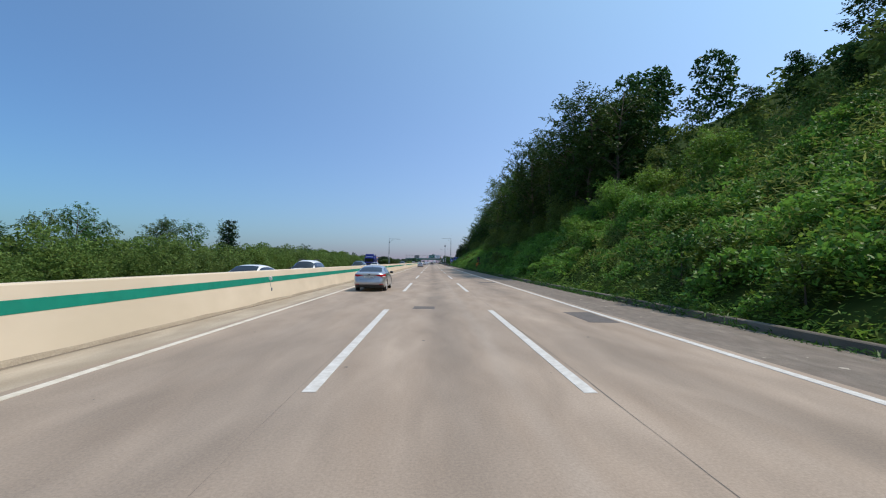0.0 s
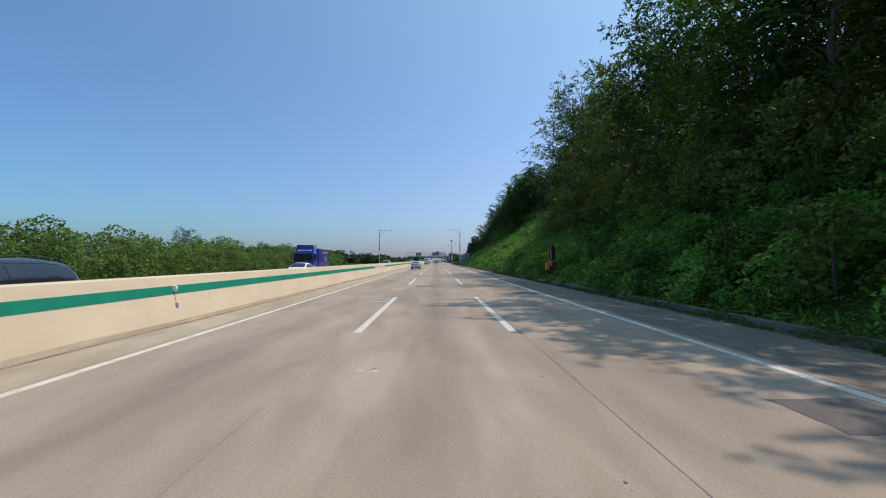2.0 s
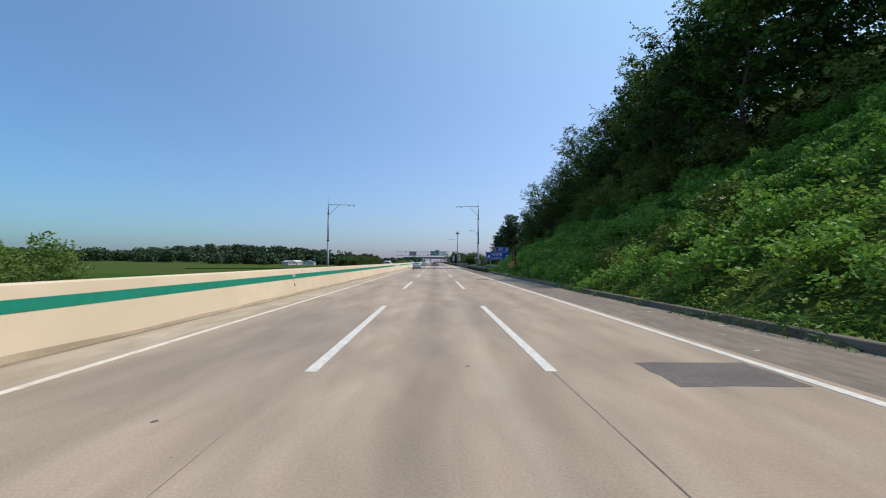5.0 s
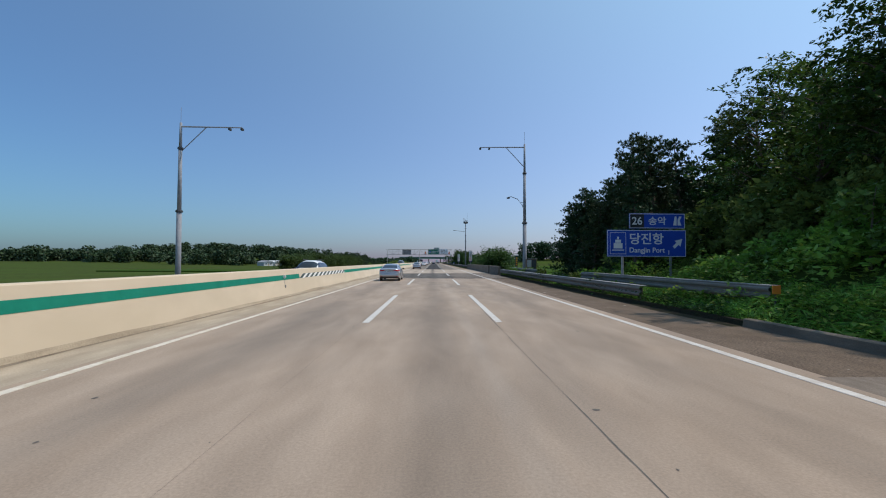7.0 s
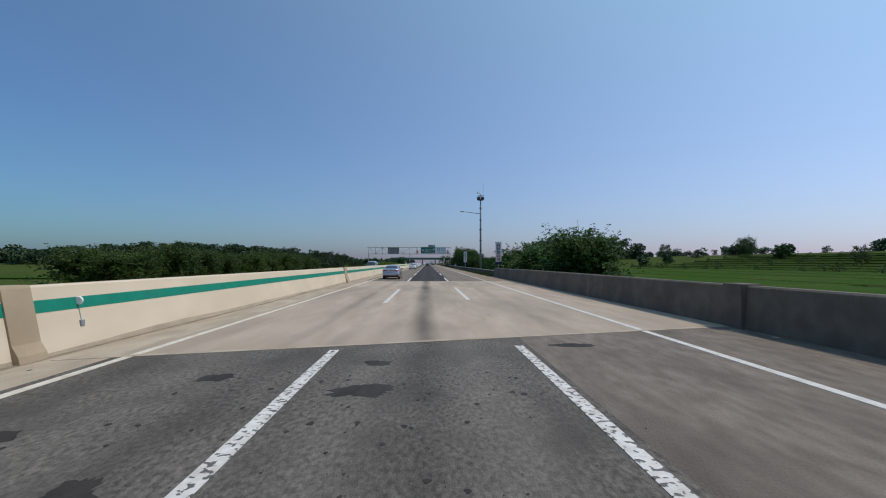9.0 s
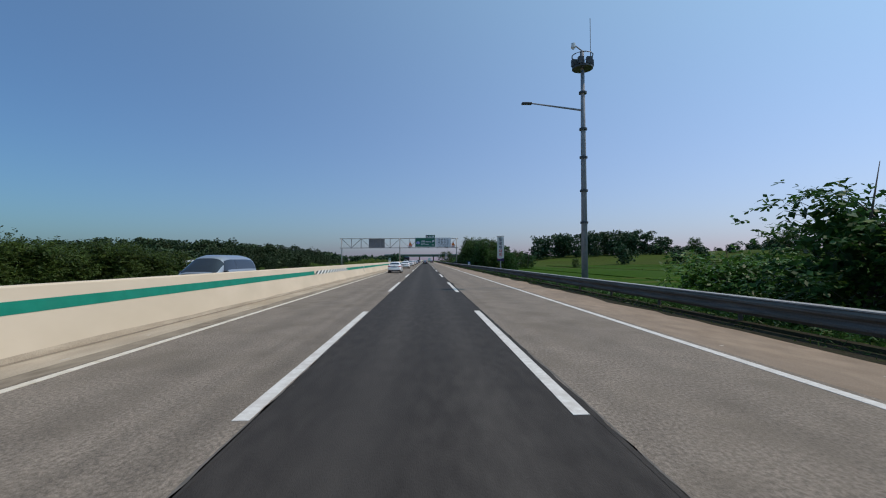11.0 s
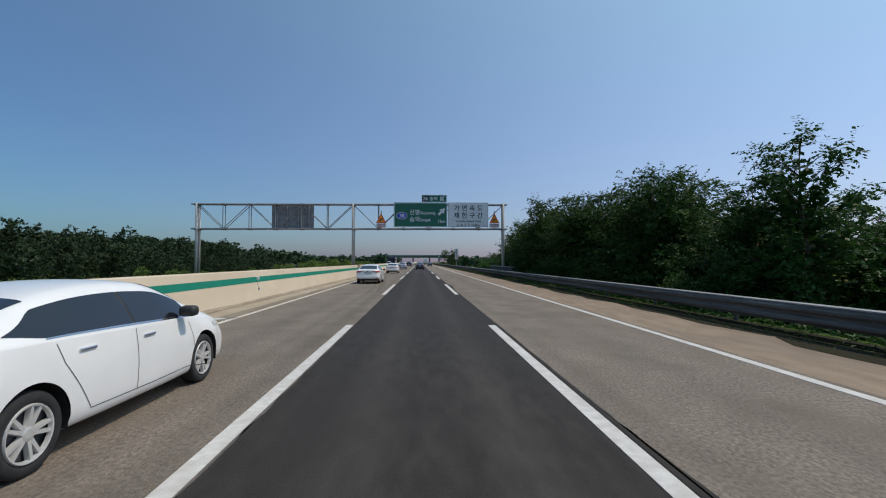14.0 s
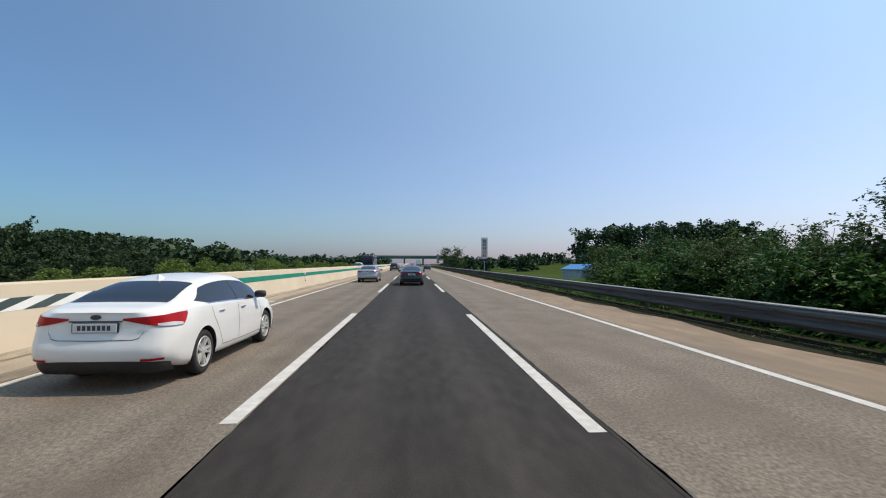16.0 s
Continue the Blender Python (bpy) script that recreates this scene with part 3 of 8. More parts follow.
def crack(x0, x1, y0, y1, w, label):
    """A wandering open joint along the lane, wider and narrower."""
    bm = bmesh.new()
    last = None
    k = int((y1 - y0) / 0.4)
    for i in range(k + 1):
        y = y0 + (y1 - y0) * i / k
        x = x0 + (x1 - x0) * i / k + 0.035 * noise.noise((x0, y * 0.21, 1.0)) + 0.012 * noise.noise((x0, y * 1.3, 4.0))
        h = w * max(0.15, 0.55 + 1.1 * noise.noise((x0, y * 0.6, 8.0)))
        row = [bm.verts.new((x - h, y, 0.003)), bm.verts.new((x + h, y, 0.003))]
        if last:
            bm.faces.new((last[0], last[1], row[1], row[0]))
        last = row
    structure(from_bm("joint_crack", bm, M["sealant"]), label, "joint")


crack(1.97, 1.93, -60, 120, 0.007, "dark wandering joint between concrete lanes")
crack(1.93, 1.62, 120, 190, 0.009, "dark wandering joint between concrete lanes")
crack(1.62, 1.75, 190, 236, 0.009, "dark cracked joint between concrete lanes")
crack(-1.97, -1.95, -60, 228, 0.0025, "faint joint between concrete lanes")
crack(-1.95, -1.9, 228, 238, 0.007, "dark joint between concrete lanes")
crack(1.75, 1.72, 236, 238, 0.009, "dark joint between concrete lanes")
crack(1.96, 2.02, 239.3, 246, 0.012, "dark cracked edge between the asphalt lanes")
crack(-1.69, -1.69, 287, 560, 0.02, "dark seam along the new asphalt lane")
crack(1.98, 1.98, 287, 560, 0.02, "dark seam along the new asphalt lane")

# ---- median wall ----
WALL = [(-6.69, 0.0), (-6.7, 0.05), (-6.96, 1.22), (-6.99, 1.25), (-7.21, 1.25), (-7.24, 1.22), (-7.5, 0.05), (-7.54, 0.0)]


def wall_x(z):
    return -6.7 - 0.26 * (z - 0.05) / 1.17


def band(y0, y1, z0=0.77, z1=0.99, slant=0.0, out=0.006):
    """A painted band on the wall's face; slant: how far the top runs ahead."""
    bm = bmesh.new()
    c = [(y0, z0), (y1, z0), (y1 + slant, z1), (y0 + slant, z1)]
    a = [bm.verts.new((wall_x(z) - 0.02, y, z)) for y, z in c]
    b = [bm.verts.new((wall_x(z) + out, y, z)) for y, z in c]
    for k in range(4):
        bm.faces.new((a[k], a[(k + 1) % 4], b[(k + 1) % 4], b[k]))
    bm.faces.new(a[::-1])
    bm.faces.new(b)
    return bm


wall_median = structure(from_bm("wall_median", prism(WALL, -150, Y_END), M["barrier"]), "cream concrete median wall with a green stripe", "barrier")
CHEV = [(105.6, 116.4), (216.7, 228.1), (329.5, 341.2), (443.3, 455.3), (556.0, 567.5)]
prev = -150.0
for a, b in CHEV + [(Y_END, 0)]:
    part("stripe", band(prev, a), M["green"], wall_median, "green painted stripe")
    if b:
        n = 12
        w = (b - a) / n
        for k in range(n):
            part("chevron", band(a + k * w, a + (k + 0.5) * w, slant=w * 0.8), M["dark_paint"], wall_median, "dark slanted bar")
            part("chevron", band(a + (k + 0.5) * w, a + (k + 1) * w, slant=w * 0.8, out=0.005), M["white"], wall_median, "white slanted bar")
        prev = b + w * 0.1

bm = bmesh.new()
last = None
for k in range(420):          # splashed dirt on the wall's foot
    y = -20 + 1.5 * k
    zt = 0.1 + 0.06 * noise.noise((0.0, y * 0.23, 3.0)) + 0.04 * noise.noise((0.0, y * 0.9, 7.0))
    row = [bm.verts.new((-6.685, y, 0.004)), bm.verts.new((wall_x(zt) + 0.004, y, max(0.03, zt)))]
    if last:
        bm.faces.new((last[0], last[1], row[1], row[0]))
    last = row
part("splash_stain", bm, M["splash"], wall_median, "sandy splash stain along the wall's foot")

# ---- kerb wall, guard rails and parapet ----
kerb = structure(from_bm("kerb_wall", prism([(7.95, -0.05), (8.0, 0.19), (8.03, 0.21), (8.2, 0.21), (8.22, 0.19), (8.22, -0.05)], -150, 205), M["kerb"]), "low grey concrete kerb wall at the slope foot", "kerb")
# both kerbs take the strip's dark colour for the shade below the rail
structure(from_bm("kerb_low", prism([(8.05, -0.05), (8.08, 0.14), (8.25, 0.14), (8.25, -0.05)], 205, 247), M["litter_shade"]), "low dirty concrete kerb darkened by painted guard rail shade", "kerb")
structure(from_bm("kerb_rail", prism([(8.05, -0.05), (8.08, 0.08), (8.3, 0.08), (8.3, -0.05)], 300, Y_END), M["litter_shade"]), "low dirty concrete kerb darkened by painted guard rail shade", "kerb")


def guard_rail(x, y0, y1, top=0.72, label="weathered galvanised guard rail on posts", steel="rail"):
    """A corrugated beam on posts, at its foot."""
    ob = empty("guard_rail", pose(x, y0, 0), label, "guard rail")
    prof = [(0.0, 0.0), (-0.02, 0.02), (-0.085, 0.06), (-0.085, 0.1), (-0.02, 0.15), (-0.02, 0.19), (-0.085, 0.24), (-0.085, 0.28), (-0.02, 0.32), (0.0, 0.345)]
    outline = [(a, top - 0.43 + b * 1.25) for a, b in prof] + [(a + 0.012, top - 0.43 + b * 1.25) for a, b in reversed(prof)]
    # dark beam and pale cap put shaded face and sunlit top into colour
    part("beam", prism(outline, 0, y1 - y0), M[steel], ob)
    part("lip", prism([(-0.03, top - 0.012), (-0.03, top + 0.014), (0.24, top + 0.014), (0.24, top - 0.012)], 0, y1 - y0), M["steel"], ob, "flat cap of the rail, paler for its sunlit top")
    me = None
    n = int((y1 - y0) / 4)
    for k in range(n + 1):
        y = 0.3 + k * (y1 - y0 - 0.6) / max(n, 1)
        if me is None:
            p = part("post", tubed([(0.16, 0, -0.6), (0.16, 0, top - 0.08)], 0.06, 8), M["rail"], ob)
            me = p.data
            s = part("spacer", boxed(0.0, 0.14, -0.05, 0.05, top - 0.3, top - 0.12), M["rail"], ob)
        else:
            p, s2 = new("post", me), new("spacer", s.data)
            p.parent = s2.parent = ob
            s2.location = (0, y, 0)
        p.location = (0, y, 0)
    s.location = (0, 0.3, 0)
    return ob


guard_rail(8.15, 211, 247.5, 0.72, steel="rail_pale")
guard_rail(9.5, 206, 222, 1.0, steel="rail_pale")
guard_rail(9.5, 231.5, 249, 0.95, steel="rail_pale")
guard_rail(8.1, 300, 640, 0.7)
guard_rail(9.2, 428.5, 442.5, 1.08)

marker = empty("end_marker", pose(9.42, 205.7, 0), "small orange reflective marker on the guard rail's end", "marker")
part("plate", boxed(-0.12, 0.12, -0.012, 0.012, 0.78, 1.02, bevel=0.01), M["orange"], marker)
part("post", tubed([(0, 0.04, -0.4), (0, 0.04, 0.95)], 0.025, 8), M["rail"], marker)

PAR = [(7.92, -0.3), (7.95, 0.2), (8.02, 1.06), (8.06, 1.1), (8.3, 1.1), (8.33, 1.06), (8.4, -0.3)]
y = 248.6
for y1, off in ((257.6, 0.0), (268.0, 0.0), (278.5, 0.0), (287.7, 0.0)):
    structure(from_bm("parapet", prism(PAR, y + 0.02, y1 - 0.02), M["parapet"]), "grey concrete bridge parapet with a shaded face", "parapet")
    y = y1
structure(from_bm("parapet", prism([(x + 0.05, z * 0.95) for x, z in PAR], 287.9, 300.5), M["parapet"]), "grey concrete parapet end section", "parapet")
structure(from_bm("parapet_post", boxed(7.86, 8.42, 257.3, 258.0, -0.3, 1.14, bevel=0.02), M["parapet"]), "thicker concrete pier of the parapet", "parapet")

# ---- leaves, trees and shrubs ----
rng = np.random.RandomState(7)


def leaf_mesh(name, centres, size, material, up=0.35, aspect=0.5):
    """Many small bent leaves, one quad each."""
    n = len(centres)
    d = rng.normal(size=(n, 3))
    d[:, 2] = d[:, 2] * (0.6 if up < 1 else 0.35) - 0.15
    d /= np.linalg.norm(d, axis=1)[:, None]
    nn = rng.normal(size=(n, 3)) + np.array([0, 0, up * 3])
    s = np.cross(d, nn)
    s /= np.linalg.norm(s, axis=1)[:, None] + 1e-9
    ln = (size * (0.6 + 0.8 * rng.rand(n)))[:, None]
    v = np.empty((n, 4, 3))
    v[:, 0] = centres - d * ln * 0.5
    v[:, 1] = centres + s * ln * aspect * 0.5
    v[:, 2] = centres + d * ln * 0.5
    v[:, 3] = centres - s * ln * aspect * 0.5
    me = bpy.data.meshes.new(name)
    me.vertices.add(n * 4)
    me.vertices.foreach_set("co", v.reshape(-1))
    me.loops.add(n * 4)
    me.loops.foreach_set("vertex_index", np.arange(n * 4, dtype=np.int32))
    me.polygons.add(n)
    me.polygons.foreach_set("loop_start", np.arange(0, n * 4, 4, dtype=np.int32))
    me.materials.append(material)
    me.update(calc_edges=True)
    return me


def clumps(centres, radii, per, flat=0.7):
    out = []
    for c, r in zip(centres, radii):
        k = max(8, int(per * r * r))
        p = rng.normal(size=(k, 3))
        p /= np.linalg.norm(p, axis=1)[:, None]
        p *= (rng.rand(k) ** 0.3)[:, None]
        low = (p[:, 2] < 0) & (rng.rand(k) < 0.45)
        p[low, 2] *= -1
        p[:, 2] *= flat
        out.append(np.array(c) + p * r)
    return np.concatenate(out)


def quads(name, v, material):
    """A mesh of loose quads from an (n, 4, 3) array."""
    n = len(v)
    me = bpy.data.meshes.new(name)
    me.vertices.add(n * 4)
    me.vertices.foreach_set("co", v.reshape(-1))
    me.loops.add(n * 4)
    me.loops.foreach_set("vertex_index", np.arange(n * 4, dtype=np.int32))
    me.polygons.add(n)
    me.polygons.foreach_set("loop_start", np.arange(0, n * 4, 4, dtype=np.int32))
    me.materials.append(material)
    me.update(calc_edges=True)
    return me


def unit(a):
    return a / (np.linalg.norm(a, axis=1)[:, None] + 1e-9)


def sprays(name, org, way, m, leaf, material, aspect=0.5, needle=False):
    """Leaflets set in pairs along drooping stalks, or tufts of needles round a twig's end."""
    org, way = np.array(org), unit(np.array(way))
    n = len(org)
    side0 = unit(np.cross(way, np.array([0, 0, 1.0])) + 1e-6)
    out = []
    for i in range(m):
        ln = (leaf * (0.65 + 0.7 * rng.rand(n)))[:, None]
        if needle:
            d = unit(way * 0.75 + rng.normal(size=(n, 3)) * 0.55 + np.array([0, 0, 0.3]))
            c = org + d * ln * 0.5
        else:
            f, sd = (i // 2 + 0.6) / (m / 2), 1 if i % 2 else -1
            d = unit(way * 0.5 + side0 * sd * 0.85 + rng.normal(size=(n, 3)) * 0.28 + np.array([0, 0, -0.18]))
            c = org + way * (f * leaf * m * 0.32) + d * ln * 0.45
        nn = np.array([0, 0, 1.0]) + rng.normal(size=(n, 3)) * 0.5
        s = unit(np.cross(d, nn))
        v = np.empty((n, 4, 3))
        v[:, 0], v[:, 1], v[:, 2], v[:, 3] = c - d * ln * 0.5, c + s * ln * aspect * 0.5 + d * ln * 0.08, c + d * ln * 0.5, c - s * ln * aspect * 0.5 + d * ln * 0.08
        out.append(v)
    return quads(name, np.concatenate(out), material)


def spray_tree(shape, h, crown_r, base, limbs, twigs, per, m, leaf, material, label, trunk_r=0.16, rise=0.45, droop=0.3, aspect=0.5, core=0):
    """A wandering trunk, limbs that branch into twigs, and leafy stalks along the twigs."""
    ob = empty("tree", pose(0, 0, 0), label, "tree")
    lean = rng.normal(size=2) * 0.045 * h
    ts = (-0.04, 0.12, 0.3, 0.5, 0.72, 1.0)
    spine = [Vector((lean[0] * t * t + 0.012 * h * rng.normal() * (t > 0), lean[1] * t * t + 0.012 * h * rng.normal() * (t > 0), h * t * 0.95)) for t in ts]
    bm = tubed(spine, [trunk_r * k for k in (1.25, 1.0, 0.82, 0.62, 0.4, 0.1)], 7)

    def on_spine(t):
        i = max(j for j in range(5) if ts[j] <= t or j == 0)
        return spine[i].lerp(spine[i + 1], (t - ts[i]) / (ts[i + 1] - ts[i]))

    org, way = [], []
    for k in range(limbs):
        u = (k + rng.rand()) / limbs
        t = base + (0.96 - base) * u
        a = 2.4 * k + rng.normal() * 0.35
        if shape == "pine":
            env, up = crown_r * (1.02 - 0.86 * u) * (0.65 + 0.45 * rng.rand()), 0.05
        elif shape == "bush":
            env, up = crown_r * math.sqrt(max(0.08, 1 - u ** 1.8)) * (0.55 + 0.5 * rng.rand()), 0.35 + 0.5 * u
        elif shape == "umbrella":
            env, up = crown_r * math.sqrt(max(0.1, 1 - (u - 0.45) ** 2 * 2.2)) * (0.5 + 0.5 * rng.rand()), 0.12
        else:
            env, up = crown_r * math.sqrt(max(0.07, 1 - (1.9 * u - 0.8) ** 2 / 1.5)) * (0.55 + 0.5 * rng.rand()), rise * (0.5 + 0.8 * u)
        root = on_spine(t)
        if shape == "bush":
            root.z *= 0.75
        elif shape != "pine":
            root.z = max(h * 0.1, root.z - env * 0.35)
        tip = root + Vector((math.cos(a) * env, math.sin(a) * env, up * env + (0.03 * h if shape != "pine" else 0)))
        mid = root.lerp(tip, 0.5) + Vector((0, 0, env * (0.1 if shape != "pine" else -0.06)))
        if env > 0.2 * crown_r:
            tube(bm, [root, mid, tip], [trunk_r * 0.3, trunk_r * 0.2, trunk_r * 0.05], 4, cap=False)
        for j in range(twigs):
            s = 0.3 + 0.7 * (j + rng.rand()) / twigs
            p = root * (1 - s) ** 2 + mid * 2 * s * (1 - s) + tip * s * s
            b = a + (1 if j % 2 else -1) * (0.25 + 0.9 * rng.rand()) * (1.2 - s * 0.6)
            d = Vector((math.cos(b), math.sin(b), 0.1 + 0.5 * rng.rand()))
            ln = crown_r * (0.16 + 0.2 * rng.rand())
            for i in range(per):
                q = p + d * ln * ((i + rng.rand()) / per) + Vector(rng.normal(size=3)) * 0.05 * crown_r * (0.6 if shape == "pine" else 1.0)
                w = d * 0.5 + Vector(rng.normal(size=3)) * 0.6 + Vector((0, 0, -droop if shape != "pine" else 0.35))
                org.append(tuple(q)), way.append(tuple(w))
    part("trunk", bm, M["bark"], ob, smooth=True)
    me = sprays("crown", org, way, m, leaf, material, aspect, shape in ("pine", "umbrella"))
    if core:         # larger leaves deep inside the crown, added to shade it
        pick = np.array(org)[rng.randint(len(org), size=core * 2)]
        mid_ = np.array([(lean[0] * 0.4, lean[1] * 0.4, h * (base + 0.96) * 0.5)])
        pick = mid_ + (pick - mid_) * (0.35 + 0.45 * rng.rand(core * 2))[:, None]
        inner = leaf_mesh("crown", pick, leaf * 1.8, material, aspect=0.7)
        bm2 = bmesh.new()
        bm2.from_mesh(me)
        bm2.from_mesh(inner)
        bm2.to_mesh(me)
        bm2.free()
        bpy.data.meshes.remove(inner)
    crown = new("crown", me)
    crown.parent = ob
    return ob


def make_tree(kind, h, crown_r, base, n, per, size, material, label, trunk_r=0.16, flat=0.7):
    """A tapered, leaning trunk with limbs, and a crown of leaf clumps with gaps."""
    ob = empty("tree", pose(0, 0, 0), label, "tree")
    lean = rng.normal(size=2) * 0.05 * h
    spine = [Vector((lean[0] * t * t, lean[1] * t * t, h * t * 0.93)) for t in (-0.04, 0.15, 0.4, 0.7, 1.0)]
    bm = tubed(spine, [trunk_r * 1.25, trunk_r, trunk_r * 0.75, trunk_r * 0.45, trunk_r * 0.12], 7)
    cs, rs = [], []
    for k in range(n):
        t = base + (1 - base) * ((k + rng.rand()) / n)
        u = (t - base) / (1 - base)
        if kind == "bush":
            env = crown_r * math.sqrt(max(0.05, 1 - u ** 1.6)) * (0.4 + 0.6 * rng.rand())
        else:
            env = crown_r * math.sqrt(max(0.08, 1 - (2 * u - 0.75) ** 2 / 1.6)) * (0.3 + 0.7 * rng.rand())
        a = 2.4 * k + rng.normal() * 0.4
        root = Vector((lean[0] * t * t, lean[1] * t * t, h * t * (0.95 if kind != "bush" else 0.8)))
        tip = root + Vector((math.cos(a) * env, math.sin(a) * env, h * 0.09 * (0.3 + rng.rand())))
        root.z = max(h * 0.12, root.z - env * 0.6)
        if k % 2 == 0 and env > 0.25 * crown_r:
            mid = root.lerp(tip, 0.55) + Vector((0, 0, -0.06 * env))
            tube(bm, [root, mid, tip], [trunk_r * 0.32, trunk_r * 0.2, trunk_r * 0.06], 5, cap=False)
        r = crown_r * (0.2 + 0.17 * rng.rand()) * 1.1
        cs.append(tuple(tip)), rs.append(r)
    part("trunk", bm, M["bark"], ob, smooth=True)
    crown = new("crown", leaf_mesh("crown", clumps(cs, rs, per, flat), size, material))
    crown.parent = ob
    return ob


PARK = []


def proto(*a, **k):
    ob = make_tree(*a, **k)
    PARK.append(ob)
    return ob


def grown(*a, **k):
    ob = spray_tree(*a, **k)
    PARK.append(ob)
    return ob


LOC = "tall broadleaf tree with an airy dark green crown"
acacia = [grown("dome", 11 + i, 3.5, 0.2, 26 + 2 * i, 5, 5, 9, 0.27, M["leaf_dark" if i % 2 else "leaf"], LOC, trunk_r=0.17, core=60) for i in range(4)]
airy = [grown("dome", 12.5 + i, 3.7, 0.22, 14 + i, 5, 5, 12, 0.23, M["leaf"], LOC, trunk_r=0.16) for i in range(3)]
lit_bush = [grown("bush", 3.4 + 0.6 * i, 2.0, 0.05, 24, 5, 5, 9, 0.15, M["leaf_bright"], "bright young bush standing among the vines", trunk_r=0.05, core=160) for i in range(2)]
back = [proto("tree", 11.5 + i, 3.9, 0.08, 34, 40, 0.58, M["leaf_dark"], "dense dark woodland tree on the slope", trunk_r=0.2) for i in range(3)]
pine = [grown("pine", 9.7 + 0.6 * i, 2.95, 0.08, 42, 5, 6, 18, 0.19, M["needle"], "dark green pine with ragged tiers of branches", trunk_r=0.18, aspect=0.26, core=420) for i in range(3)]
bush = [grown("bush", 3.6 + 0.5 * i, 2.3, 0.06, 26, 5, 5, 8, 0.16, M["leaf_dark" if i else "leaf"], "leafy green thicket tree beyond the guard rail", trunk_r=0.07, core=420) for i in range(3)]
hedge = [proto("bush", 3.6 + 0.5 * i, 2.3, 0.1, 26, 62, 0.37, M["leaf_hedge"], "leafy roadside thicket", trunk_r=0.07) for i in range(3)]
thicket = [proto("bush", 3.6 + 0.5 * i, 2.3, 0.1, 28, 120, 0.25, M["leaf_hedge"], "leafy roadside thicket", trunk_r=0.07) for i in range(3)]
shrub = [proto("bush", 1.3 + 0.3 * i, 1.1, 0.05, 14, 520, 0.16, M[("leaf_bright", "leaf", "leaf")[i]], "low leafy shrub covered in vines", trunk_r=0.03) for i in range(3)]
round_tree = [grown("dome", 8.0, 3.8, 0.15, 26, 5, 5, 7, 0.42, M["leaf_dark"], "round dark broadleaf tree in the fields", trunk_r=0.2) for i in range(2)]
young = [grown("dome", 7.4 + 0.4 * i, 2.3, 0.08, 34, 5, 7, 8, 0.15, M["leaf_dark"], "young upright broadleaf tree with a dense crown", trunk_r=0.1, core=900) for i in range(3)]
lump = [proto("bush", 1.15, 1.6, 0.0, 11, 180, 0.22, M["leaf_bright"], "mound of climbing vines", trunk_r=0.02, flat=0.75) for i in range(3)]
for ob in shrub:
    ob.name = "shrub"
    tagged(ob, category="shrub")
grove_tree = [grown("umbrella", 7.6, 3.6, 0.3, 16, 5, 5, 11, 0.34, M["needle"], "dark grove pine", trunk_r=0.2, aspect=0.36, core=120) for i in range(3)]
scrub = [proto("bush", 3.6, 2.3, 0.0, 14, 26, 0.6, M["leaf_dark"], "scrub", trunk_r=0.07) for i in range(2)]
USED = set()


def spot(x, y, scale, z=None):
    k = [scale * (0.9 + 0.2 * rng.rand()) for i in range(3)]
    return pose(x, y, (ground_height(x, y) if z is None else z) - 0.05, 0, 0, rng.rand() * 360) @ Matrix.Diagonal((*k, 1))


def plant(protos, x, y, scale=1.0, z=None, group="", label=""):
    ob = protos[rng.randint(len(protos))]
    m = spot(x, y, scale, z)
    if ob.name in USED:
        made = copy_thing(ob, m)
        made.matrix_basis = m
    else:
        made = ob
        USED.add(ob.name)
        ob.matrix_basis = m
    return tagged(made, label, "", group)


MASS = {}


def mass(name, protos, x, y, scale=1.0):
    """Remembers one tree of a mass that nobody could count."""
    MASS.setdefault(name, []).append((protos[rng.randint(len(protos))], spot(x, y, scale)))


def grow(name, obname, label, category):
    """Joins the crowns of a mass into one object."""
    vs, material = [], None
    for ob, m in MASS[name]:
        me = [c for c in ob.children if c.name.startswith("crown")][0].data
        co = np.empty(len(me.vertices) * 3)
        me.vertices.foreach_get("co", co)
        mm = np.array(m)
        vs.append(co.reshape(-1, 3) @ mm[:3, :3].T + mm[:3, 3])
        material = me.materials[0]
    v = np.concatenate(vs)
    n = len(v) // 4
    me = bpy.data.meshes.new(obname)
    me.vertices.add(n * 4)
    me.vertices.foreach_set("co", v.reshape(-1))
    me.loops.add(n * 4)
    me.loops.foreach_set("vertex_index", np.arange(n * 4, dtype=np.int32))
    me.polygons.add(n)
    me.polygons.foreach_set("loop_start", np.arange(0, n * 4, 4, dtype=np.int32))
    me.materials.append(material)
    me.update(calc_edges=True)
    return tagged(new(obname, me), label, category, kind="stuff")


# the wooded slope
rng.seed(11)
WOOD = "trees on the wooded slope"


def front(y):
    """How far up the slope the trees begin."""
    return 26 - 9.5 * sstep(36, 47, y) - 1.8 * sstep(60, 70, y) + 1.2 * (sstep(72, 80, y) - sstep(96, 103, y)) + 10.8 * sstep(108, 120, y) - 7.0 * sstep(158, 176, y)


